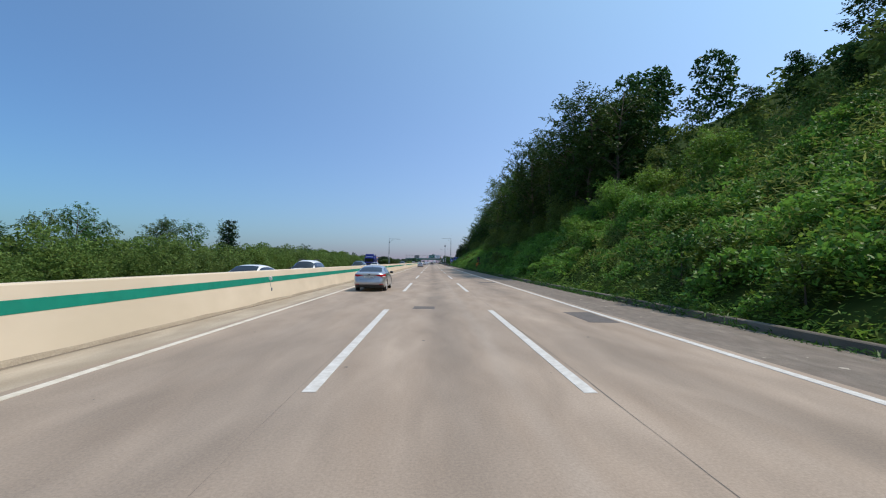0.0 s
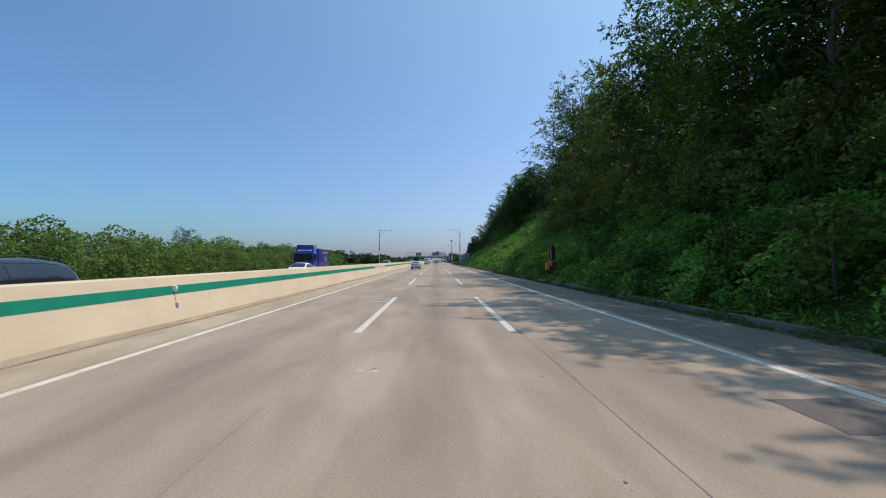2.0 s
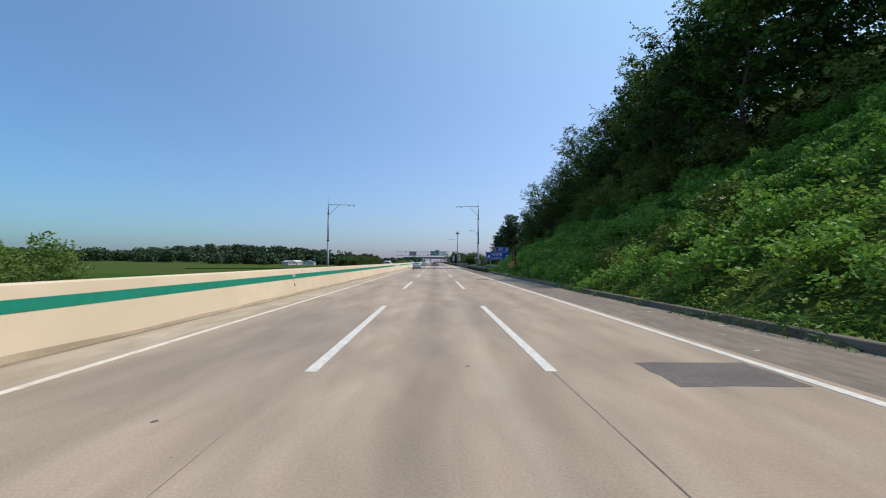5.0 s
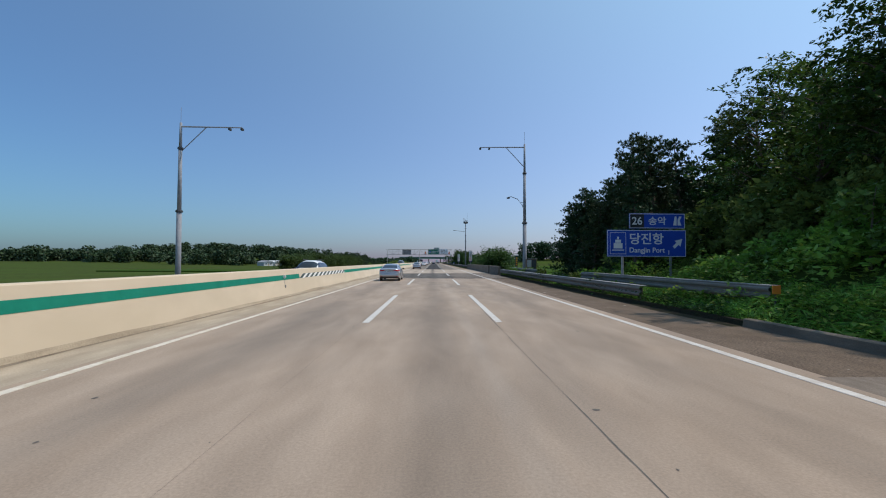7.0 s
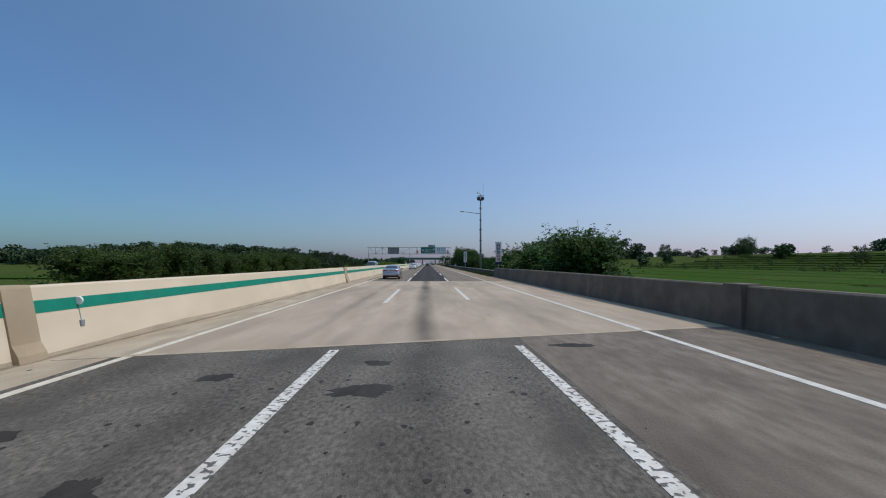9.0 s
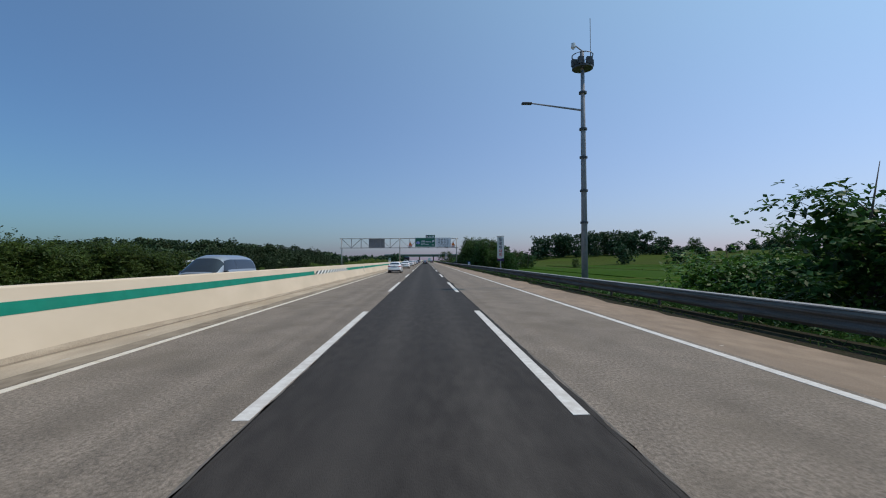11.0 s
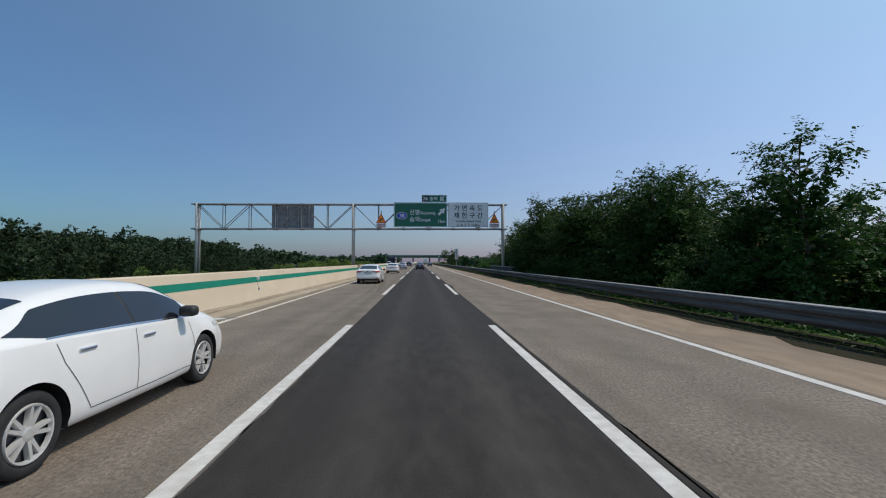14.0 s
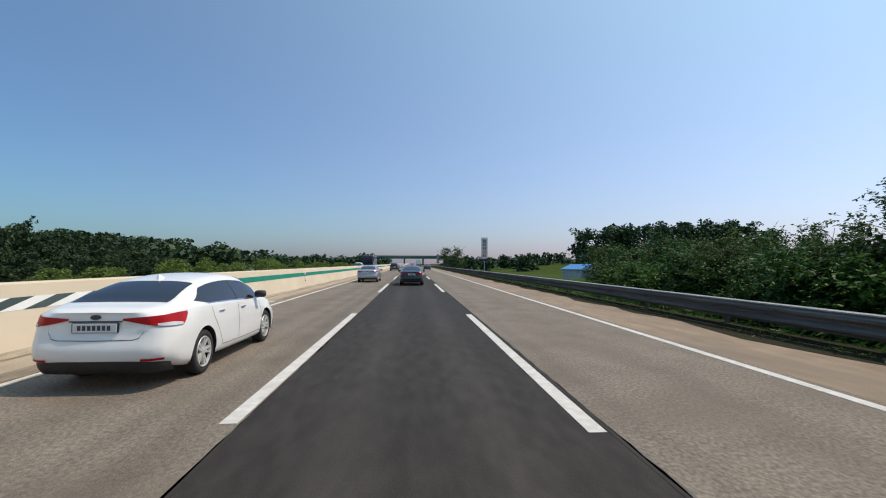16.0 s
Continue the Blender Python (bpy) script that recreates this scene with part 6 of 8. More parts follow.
dp = empty("delineator_post", pose(8.5, 112.9, 0.2), "slim white delineator post behind the kerb", "post")
part("stake", tubed([(0, 0, -0.3), (0, 0, 0.85)], 0.045, 8), M["sign_white"], dp)
part("reflector", boxed(-0.05, 0.05, -0.06, -0.04, 0.6, 0.75), M["amber"], dp, "amber reflector")


def reflector(y):
    ob = empty("wall_reflector", pose(wall_x(0.92), y, 0.92), "round white reflector on the median wall", "reflector", group="wall reflectors")
    part("bracket", boxed(-0.02, 0.05, -0.03, 0.03, -0.06, 0.06, bevel=0.008), M["steel"], ob)
    part("disc", tubed([(0.05, -0.04, 0), (0.05, -0.015, 0), (0.05, 0.02, 0)], [0.07, 0.085, 0.06], 14), M["sign_white"], ob)
    part("junction_box", boxed(0.05, 0.13, -0.05, 0.05, -0.5, -0.38, bevel=0.01), M["pole"], ob)
    part("cable", tubed([(0.02, 0, -0.06), (0.09, 0, -0.4)], 0.01, 5), M["pole"], ob)
    return ob


for y in (18.5, 67.2, 114.8, 161.0, 214.3, 255.3, 303.0, 351.6, 404.0, 470.0):
    reflector(y)


# ---- repairs, seals and stains on the road ----
def patch(poly, material="patch", label="square dark asphalt repair in the lane", z=0.004):
    return structure(from_bm("road_patch", plate(poly, -0.02, z), M[material]), label, "patch")


def rough(x0, x1, y0, y1, n=5, jit=0.05):
    """A rectangle with uneven edges."""
    out = []
    for a, b in (((x0, y0), (x1, y0)), ((x1, y0), (x1, y1)), ((x1, y1), (x0, y1)), ((x0, y1), (x0, y0))):
        for k in range(n):
            t = k / n
            out.append((a[0] + (b[0] - a[0]) * t + jit * (rng.rand() - 0.5), a[1] + (b[1] - a[1]) * t + jit * (rng.rand() - 0.5)))
    return out


for q in ((-0.9, -0.14, 15.9, 16.75), (4.22, 5.12, 12.6, 15.2), (3.72, 5.12, 36.7, 38.0), (4.05, 4.8, 39.95, 40.6), (2.97, 5.2, 44.6, 45.65), (3.75, 5.2, 49.9, 50.8), (3.95, 5.1, 59.6, 60.7), (-1.25, -0.08, 83.5, 84.4),
          (3.88, 5.1, 77.3, 78.5), (-1.15, -0.47, 101.15, 102.0), (3.9, 5.1, 101.3, 101.9), (-0.9, 0.05, 125.6, 126.4), (3.8, 5.1, 125.5, 126.8), (2.75, 4.95, 191.6, 192.65), (3.9, 5.1, 179.6, 181.0), (3.4, 3.9, 113.5, 113.9), (3.3, 5.1, 145.0, 146.4)):
    patch(rough(*q))
for q in ((-2.5, -1.95, 74.35, 74.75), (-2.5, -1.92, 73.15, 73.5), (-2.45, -1.4, 119.7, 120.5), (2.3, 3.4, 120.5, 120.8), (1.9, 3.0, 141.0, 141.3), (-6.25, -5.75, 91.6, 93.2), (-1.2, -0.9, 62.0, 62.3)):
    patch(rough(*q, jit=0.12), "patch_light", "pale worn repair spot in the lane", 0.003)
patch(rough(-1.45, 8.0, 238.1, 239.2, 8, 0.08), "asphalt_dark", "dark strip along the bridge joint", 0.005)
# three thin dark lines across the lanes
for poly in (rect(-5.2, 5.15, 242.6, 242.64), rect(-5.5, 8.2, 237.2, 237.22), rect(-5.5, 8.2, 236.4, 236.415)):
    structure(from_bm("bridge_joint", plate(poly, -0.02, 0.006), M["sealant"]), "thin dark line across the lanes", "joint")
structure(from_bm("bridge_joint", plate([(-6.4, sk(-6.4) - 0.05), (8.2, sk(8.2) - 0.05), (8.2, sk(8.2) + 0.14), (-6.4, sk(-6.4) + 0.14)], -0.02, 0.007), M["gutter"]), "pale steel and concrete joint strip across the lanes", "joint")
structure(from_bm("bridge_joint", plate(rect(-5.5, 8.2, 286.55, 286.7), -0.02, 0.006), M["sealant"]), "dark joint at the bridge end", "joint")


def hollow(cx, cy, rx, ry):
    """A worn spot with a ragged round outline."""
    n = 44
    seed = rng.rand() * 50
    r = [0.95 + 0.45 * noise.noise((math.cos(k / 7) * 1.6 + seed, math.sin(k / 7) * 1.6, seed)) + 0.3 * (rng.rand() - 0.5) for k in range(n)]
    poly = [(cx + rx * r[k] * math.cos(2 * math.pi * k / n), cy + ry * r[k] * math.sin(2 * math.pi * k / n)) for k in range(n)]
    patch(poly, "asphalt_dark", "dark worn hollow in the asphalt", 0.003)


for q in ((-0.9, 252.2, 0.45, 0.3), (-3.1, 252.9, 0.22, 0.22), (-0.85, 253.8, 0.22, 0.2), (2.9, 255.3, 0.45, 0.2), (-3.6, 246.9, 0.25, 0.35), (-2.6, 249.6, 0.2, 0.3), (-4.2, 250.6, 0.3, 0.25), (-3.5, 244.4, 0.3, 0.5)):
    hollow(*q)


def skid(x0, y0, x1, y1, w, bend):
    """A curved band of tyre rubber that fades to a point."""
    bm = bmesh.new()
    last = None
    for k in range(25):
        t = k / 24
        x, y = x0 + (x1 - x0) * t ** bend, y0 + (y1 - y0) * t
        h = w * (0.15 + math.sin(math.pi * min(1, t * 0.9 + 0.08))) * (0.85 + 0.3 * rng.rand())
        row = [bm.verts.new((x - h, y, 0.003)), bm.verts.new((x + h, y, 0.003))]
        if last:
            bm.faces.new((last[0], last[1], row[1], row[0]))
        last = row
    structure(from_bm("tyre_marks", bm, M["tyre"]), "faint curved tyre marks on the inner lane", "tyre marks")


for dx, w in ((0.0, 0.15), (-0.42, 0.07)):
    skid(-2.3 + dx, 351.0 + 3 * dx, -4.1 + dx, 376.0, w, 0.8)
    skid(-2.3 + dx, 409.0 + 4 * dx, -3.3 + dx, 428.0, w, 1.1)
for side, xe, seed in ((-1, -1.66, 0.0), (1, 1.95, 40.0)):          # tar that has run out over the lane's edge
    bm = bmesh.new()
    last = None
    for k in range(int((480 - 287) / 0.25)):
        y = 287 + 0.25 * k
        run = 0.9 * noise.noise((seed, y * 0.11, 0.0)) - 0.12
        out_ = 0.015 + max(0.0, run) * 0.55 * (0.75 + 0.5 * noise.noise((seed, y * 0.6, 3.0))) + 0.03 * noise.noise((seed, y * 2.3, 8.0)) + 0.015 * rng.rand()
        row = [bm.verts.new((xe - side * 0.04, y, 0.003)), bm.verts.new((xe + side * max(0.0, out_), y, 0.003))]
        if last:
            bm.faces.new((last[0], last[1], row[1], row[0]) if side > 0 else (last[1], last[0], row[0], row[1]))
        last = row
    structure(from_bm("tar_edge", bm, M["asphalt_dark"]), "ragged dark tar along the edge of the new lane", "tar")
bm = bmesh.new()
last = None
for k in range(120):
    y = 289 + 1.8 * k
    row = [bm.verts.new((-5.85 + 0.08 * noise.noise((1.0, y * 0.3, 0)), y, 0.004)), bm.verts.new((-5.43 + 0.02 * noise.noise((5.0, y * 0.5, 0)), y, 0.004))]
    if last:
        bm.faces.new((last[0], last[1], row[1], row[0]))
    last = row
structure(from_bm("gutter_dirt", bm, M["dirt"]), "brown dirt along the edge line of the inner lane", "dirt")


def blots(name, n, xs, y0, y1, size, material, label):
    """Small flat spots with ragged outlines: oil drops, grit, chewed rubber."""
    bm = bmesh.new()
    for k in range(n):
        a = xs[rng.randint(len(xs))]
        cx, cy = a[0] + a[1] * rng.normal(), y0 + (y1 - y0) * rng.rand()
        r = size * (0.4 + rng.rand() ** 3 * 2)
        vs = [bm.verts.new((cx + r * (0.5 + 0.7 * rng.rand()) * math.cos(i * 0.898), cy + 1.5 * r * (0.5 + 0.7 * rng.rand()) * math.sin(i * 0.898), 0.0035)) for i in range(7)]
        bm.faces.new(vs)
    tagged(from_bm(name, bm, M[material]), label, "road stains", kind="stuff")


blots("road_spots", 420, ((-1.95, 0.35), (0.0, 0.7), (3.5, 0.8), (1.6, 0.3), (-3.6, 0.8)), -5, 236, 0.02, "sealant", "small dark oil and tar spots on the concrete lanes")
blots("asphalt_pits", 520, ((-3.8, 0.9), (-2.6, 0.8), (-0.6, 0.7), (0.6, 0.7)), 239.3, 253.6, 0.02, "asphalt_dark", "dark ravelled pits in the worn asphalt")
blots("deck_spots", 70, ((-0.1, 0.5), (1.2, 0.7), (-2.6, 0.9), (3.4, 0.8)), 257, 286, 0.026, "sealant", "small dark tar spots on the bridge deck")
blots("road_grit", 500, ((-6.0, 0.25), (6.4, 0.5), (7.6, 0.25)), -5, 470, 0.035, "patch_light", "pale grit and small stones along the road edges")
blots("road_spots", 160, ((-3.4, 0.9), (3.6, 0.9)), 287, 480, 0.02, "sealant", "small dark tar spots on the grey lanes")


# ---- vehicles ----
M["rubber"] = mat("tyre_rubber", (0.018, 0.018, 0.019), (0.028, 0.028, 0.028), 10, 0.85)
M["alloy"] = mat("alloy_rim", (0.6, 0.59, 0.57), (0.68, 0.67, 0.65), 5, 0.35, 0.35)
M["glass_dark"] = mat("tinted_glass", (0.012, 0.014, 0.02), (0.016, 0.018, 0.024), 1, 0.06, spec=0.8)
M["black_plastic"] = mat("black_plastic", (0.02, 0.02, 0.021), (0.03, 0.03, 0.03), 8, 0.6)
M["red_lamp"] = mat("red_lamp_plastic", (0.4, 0.006, 0.008), (0.5, 0.01, 0.011), 6, 0.3, coat=0.0, spec=0.25)
M["clear_lamp"] = mat("clear_lamp", (0.6, 0.62, 0.65), (0.7, 0.72, 0.74), 6, 0.1, coat=0.6)
M["chrome"] = mat("chrome_trim", (0.7, 0.7, 0.7), (0.75, 0.75, 0.75), 3, 0.15, 1.0)
PAINTS = {}


def paint(name, c, metal=0.0, rough_=0.28):
    if name not in PAINTS:
        PAINTS[name] = mat(name + "_car_paint", c, tuple(min(1, v * 1.06) for v in c), 2, rough_, metal, coat=0.7)
    return PAINTS[name]


SEC = ((0.0, 0.0), (0.8, 0.0), (0.92, 0.05), (0.975, 0.18), (1.0, 0.42), (1.0, 0.6), (0.985, 0.8), (0.95, 0.92), (0.87, 1.0), (0.45, 1.035), (0.0, 1.045))
SHAPES = {
    "suv": dict(L=4.7, W=1.9, H=1.7, st=((-2.35, 0.45, 0.85, 0.78), (-2.31, 0.36, 1.02, 0.86), (-2.2, 0.3, 1.08, 0.91), (-1.5, 0.28, 1.08, 0.95), (0.4, 0.28, 1.06, 0.95), (1.2, 0.28, 1.04, 0.94), (1.9, 0.3, 0.98, 0.9), (2.25, 0.34, 0.86, 0.82), (2.35, 0.44, 0.7, 0.66)), roof=((-2.3, 1.1), (-2.18, 1.4), (-2.0, 1.6), (-1.2, 1.7), (0.0, 1.71), (0.5, 1.64), (0.9, 1.42), (1.35, 1.06)), glass=(-2.27, -2.05, 0.55, 1.25), win=(-2.0, 0.9), lean=(0.15, -0.4), tumble=0.17, belt=1.06, wb=0.88, axle=(-1.4, 1.4), r=0.36),
    "van": dict(L=5.1, W=1.92, H=1.93, st=((-2.55, 0.45, 0.9, 0.82), (-2.51, 0.36, 1.1, 0.89), (-2.4, 0.3, 1.15, 0.93), (-1.5, 0.28, 1.15, 0.96), (0.8, 0.28, 1.13, 0.96), (1.6, 0.28, 1.08, 0.94), (2.2, 0.3, 0.98, 0.9), (2.45, 0.34, 0.86, 0.82), (2.55, 0.44, 0.7, 0.66)), roof=((-2.5, 1.15), (-2.42, 1.6), (-2.3, 1.85), (-1.5, 1.93), (0.5, 1.93), (1.0, 1.84), (1.5, 1.5), (2.0, 1.12)), glass=(-2.47, -2.33, 1.1, 1.9), win=(-2.2, 1.45), lean=(0.1, -0.45), tumble=0.14, belt=1.13, wb=0.9, axle=(-1.5, 1.6), r=0.34),
}


def car(kind, x, y, heading, colour, label, name="car", category="car"):
    """A car whose front points along +y before it is turned by heading."""
    S = SHAPES[kind]
    ob = empty(name, pose(x, y, 0.0, 0, 0, heading), label, category)
    keys_ = np.array(S["st"])
    ys = np.concatenate([keys_[:, 0]] + [np.linspace(a + (b - a) / 4, b - (b - a) / 4, 3) for a, b in zip(keys_[:-1, 0], keys_[1:, 0])])
    ys = np.sort(ys)

    def at(yy):
        i = int(np.clip(np.searchsorted(keys_[:, 0], yy) - 1, 0, len(keys_) - 2))
        t = np.clip((yy - keys_[i, 0]) / (keys_[i + 1, 0] - keys_[i, 0]), 0, 1)
        p0, p1, p2, p3 = keys_[max(i - 1, 0)], keys_[i], keys_[i + 1], keys_[min(i + 2, len(keys_) - 1)]
        out = []
        for c in (1, 2, 3):
            d1 = (p2[c] - p0[c]) / max(p2[0] - p0[0], 1e-6) * (p2[0] - p1[0])
            d2 = (p3[c] - p1[c]) / max(p3[0] - p1[0], 1e-6) * (p2[0] - p1[0])
            h = t * t * (3 - 2 * t)
            out.append(p1[c] * (1 - h) + p2[c] * h + (t - 2 * t * t + t ** 3) * d1 * 0.6 + (t ** 3 - t * t) * d2 * 0.6)
        return out

    def side(yy, z):
        zl, zs, w = at(yy)
        return w * float(np.interp((z - zl) / (zs - zl), [v for u, v in SEC[2:9]], [u for u, v in SEC[2:9]]))

    bm = bmesh.new()
    rings = []
    for yy in ys:
        zl, zs, w = at(yy)
        half = [(u * w, zl + v * (zs - zl)) for u, v in SEC]
        ring = half + [(-a, b) for a, b in half[-2:0:-1]]
        rings.append([bm.verts.new((a, yy, b)) for a, b in ring])
    for u, v in zip(rings, rings[1:]):
        n = len(u)
        for k in range(n):
            bm.faces.new((u[k], u[(k + 1) % n], v[(k + 1) % n], v[k]))
    for ring, way in ((rings[0], -1), (rings[-1], 1)):      # softly domed ends
        zc = sum(v.co.z for v in ring) / len(ring)
        for k_, dy in ((0.93, 0.012), (0.75, 0.01), (0.4, 0.006)):
            inner = [bm.verts.new((v.co.x * k_ / (1 if k_ == 0.93 else 0.93 if k_ == 0.75 else 0.75), v.co.y + way * dy, zc + (v.co.z - zc) * k_ / (1 if k_ == 0.93 else 0.93 if k_ == 0.75 else 0.75))) for v in ring]
            n = len(ring)
            for k in range(n):
                q = (ring[k], ring[(k + 1) % n], inner[(k + 1) % n], inner[k])
                bm.faces.new(q if way > 0 else q[::-1])
            ring = inner
        bm.faces.new(ring if way > 0 else ring[::-1])
    body = part("body", bm, colour, ob, smooth=True)
    # the cabin
    zb, H, wb = S["belt"] - 0.1, S["H"], S["wb"]
    py_, pz_ = [p[0] for p in S["roof"]], [p[1] for p in S["roof"]]
    y0, y3 = py_[0], py_[-1]
    y1 = S["glass"][1]

    def top(yy):
        """A smooth roof line through the given heights."""
        e = 0.09
        return sum(w_ * float(np.interp(yy + o, py_, pz_)) for o, w_ in ((-e, 0.25), (0, 0.5), (e, 0.25)))

    def skin(yy, th, out=0.0):
        """A place on the cabin: th from 0 (belt) to 90 (roof's middle)."""
        t, h = radians(th), max(0.03, top(yy) - zb)
        end = min(1.0, 0.86 + 0.5 * min(yy - y0, y3 - yy))
        u, v = max(math.cos(t), 0.0) ** 0.5, math.sin(t) ** 0.8
        xx = wb * end * u * (1 - S["tumble"] * v * min(1.0, h / 0.5))
        p = Vector((xx, yy, zb + h * v))
        if out:
            p += Vector((u ** 2 * 1.2, 0, v)).normalized() * out
            if top(yy + 0.05) - top(yy - 0.05) < -0.03:
                p.y += out * 0.6
            elif top(yy + 0.05) - top(yy - 0.05) > 0.03:
                p.y -= out * 0.6
        return p

    ths = (0, 7, 15, 24, 34, 44, 54, 63, 71, 78, 84, 90)
    yc = np.linspace(y0, y3, 34)
    bm = bmesh.new()
    rows = []
    for yy in yc:
        half = [skin(yy, t) for t in ths]
        rows.append([bm.verts.new(p) for p in half] + [bm.verts.new((-p.x, p.y, p.z)) for p in half[-2::-1]])
    for u, v in zip(rows, rows[1:]):
        for k in range(len(u) - 1):
            bm.faces.new((u[k], u[k + 1], v[k + 1], v[k]))
    part("cabin", bm, colour, ob, smooth=True)

    def pane(nm, ya, yb, ta, tb, mirror=0, lean_a=0.0, lean_b=0.0):
        """A pane that lies on the cabin's skin; mirror: 0 for both halves in one, else the side."""
        bm = bmesh.new()
        n, m = 10, 6
        for sx in ((1, -1) if not mirror else (mirror,)):
            g = []
            for i in range(n + 1):
                row = []
                for j in range(m + 1):
                    t = ta + (tb - ta) * j / m
                    a_, b_ = ya + lean_a * j / m, yb + lean_b * j / m
                    p = skin(a_ + (b_ - a_) * i / n, t, 0.007)
                    row.append(bm.verts.new((sx * p.x, p.y, p.z)))
                g.append(row)
            for u, v in zip(g, g[1:]):
                for k in range(m):
                    bm.faces.new((u[k], u[k + 1], v[k + 1], v[k]))
        return part(nm, bm, M["glass_dark"], ob, smooth=True)

    ga, gb, gc, gd = S["glass"]
    pane("rear_window", ga, gb, 40, 90)
    pane("windscreen", gc, gd, 36, 90)
    mid = S.get("pillar", 0.0)
    for sx in (1, -1):
        pane("side_window", S["win"][0], mid - 0.012, 12, 46, sx, lean_a=S["lean"][0])
        pane("side_window", mid + 0.012, S["win"][1], 12, 46, sx, lean_b=S["lean"][1])
    # wheels
    r = S["r"]
    wheel = None
    for ay in S["axle"]:
        for sx in (-1, 1):
            w = at(ay)[2]
            # flat black half disc stands in for the shaded wheel opening
            part("arch", arch(sx * (w + 0.002), ay, r + 0.05, sx), M["black_plastic"], ob)
            t = part("wheel", wheel_bm(r, 0.2), M["rubber"], ob, smooth=False)
            t.matrix_basis = pose(sx * (w - 0.085), ay, r, 0, 0, 0 if sx > 0 else 180)
            part("rim", rim_bm(r * 0.7, 0.105), M["alloy"], t)
    # lamps, bumpers and plate
    L = S["L"] / 2
    rear, nose = keys_[0, 0], keys_[-1, 0]
    zl, zs, w = at(rear + 0.12)
    for sx in (-1, 1):
        zs_ = at(rear)[1] + 0.05
        z0, z1 = zs_ - 0.25, zs_ - 0.06
        lamp = part("tail_lamp", lamp_bm(sx, side, rear, 0.6, z0, z1, 0.4, -1), M["red_lamp"], ob, "red tail lamp", smooth=True)
        part("clear_strip", lamp_bm(sx, side, rear, 0.5, z0 + 0.005, z0 + 0.05, 0.22, -1, out=0.016), M["clear_lamp"], lamp, "pale reversing lamp strip")
        zn = at(nose - 0.25)[1]
        part("headlamp", lamp_bm(sx, side, nose, 0.42, zn - 0.2, zn - 0.07, 0.38, 1), M["clear_lamp"], ob, "clear headlamp", smooth=True)
        mx = wb - 0.02
        part("mirror", boxed(sx * (mx + 0.07) - 0.09, sx * (mx + 0.07) + 0.09, gc + 0.22, gc + 0.36, S["belt"] - 0.02, S["belt"] + 0.12, bevel=0.035), M["black_plastic"], ob)
        for hy in (-0.75, 0.3):
            hx = side(hy, S["belt"] - 0.13)
            part("handle", boxed(sx * hx - 0.018, sx * hx + 0.018, hy - 0.1, hy + 0.1, S["belt"] - 0.15, S["belt"] - 0.12, bevel=0.008), M["chrome"], ob, "chrome handle")
        for gy, slope in ((-1.0, -0.12), (-0.02, 0.0), (1.0, 0.06)):
            bm = bmesh.new()
            for k in range(5):
                za, zc = 0.32 + k * 0.11, 0.32 + (k + 1) * 0.11
                ya, yc = gy + slope * (1 - k / 5), gy + slope * (1 - (k + 1) / 5)
                q = [(sx * (side(ya, za) + 0.0015), ya - 0.005, za), (sx * (side(ya, za) + 0.0015), ya + 0.005, za), (sx * (side(yc, zc) + 0.0015), yc + 0.005, zc), (sx * (side(yc, zc) + 0.0015), yc - 0.005, zc)]
                bm.faces.new([bm.verts.new(v) for v in q])
            part("door_gap", bm, M["black_plastic"], ob)
    def wrap(z0, z1, out, reach, thick=0.02):
        """A strip that follows the body round the rear corners."""
        bm = bmesh.new()
        zm = (z0 + z1) / 2
        half = [(0.0, rear - out - 0.03), (side(rear, zm) * 0.6, rear - out - 0.028), (side(rear, zm) * 0.9, rear - out - 0.014), (side(rear, zm) + out * 0.4, rear - out * 0.8)]
        half += [(side(rear + reach * u ** 1.5, zm) + out, rear + reach * u ** 1.5) for u in (0.04, 0.1, 0.18, 0.28, 0.4, 0.55, 0.7, 0.85, 1.0)]
        line = [(-x_, y_) for x_, y_ in half[:0:-1]] + half
        o = [[bm.verts.new((x_, y_, z)) for x_, y_ in line] for z in (z0 + 0.01, z0 + 0.03, z1 - 0.03, z1 - 0.01)]
        c = [[bm.verts.new((x_ * 0.97, y_ + 0.03, z)) for x_, y_ in line] for z in (z0, z1)]
        for u, v in ((c[0], o[0]), (o[0], o[1]), (o[1], o[2]), (o[2], o[3]), (o[3], c[1])):
            for k in range(len(line) - 1):
                bm.faces.new((u[k], u[k + 1], v[k + 1], v[k]))
        return bm

    if kind == "suv":
        for sx in (-1, 1):
            rail_ = [(sx * 0.56, u, top(u) + d) for u, d in ((-1.75, -0.02), (-1.6, 0.05), (-0.8, 0.07), (0.0, 0.06), (0.2, -0.02))]
            part("roof_rail", tubed(rail_, 0.02, 6), M["black_plastic"], ob, "dark roof rail", smooth=True)
    part("rear_bumper", wrap(zl + 0.1, zl + 0.34, 0.014, 0.5), colour, ob, smooth=True)
    part("rear_valance", wrap(zl - 0.05, zl + 0.11, 0.016, 0.45), M["black_plastic"], ob, "black lower bumper", smooth=True)
    for sx in (-1, 1):
        part("bumper_reflector", boxed(sx * 0.46 - 0.13, sx * 0.46 + 0.13, rear - 0.052, rear - 0.01, zl + 0.06, zl + 0.095, bevel=0.006), M["red_lamp"], ob, "thin red reflector")
    zp = (zs + zl) / 2 + 0.1
    pl = part("number_plate", boxed(-0.26, 0.26, rear - 0.05, rear + 0.04, zp - 0.058, zp + 0.058, bevel=0.006), M["sign_white"], ob, "white number plate with plain bars")
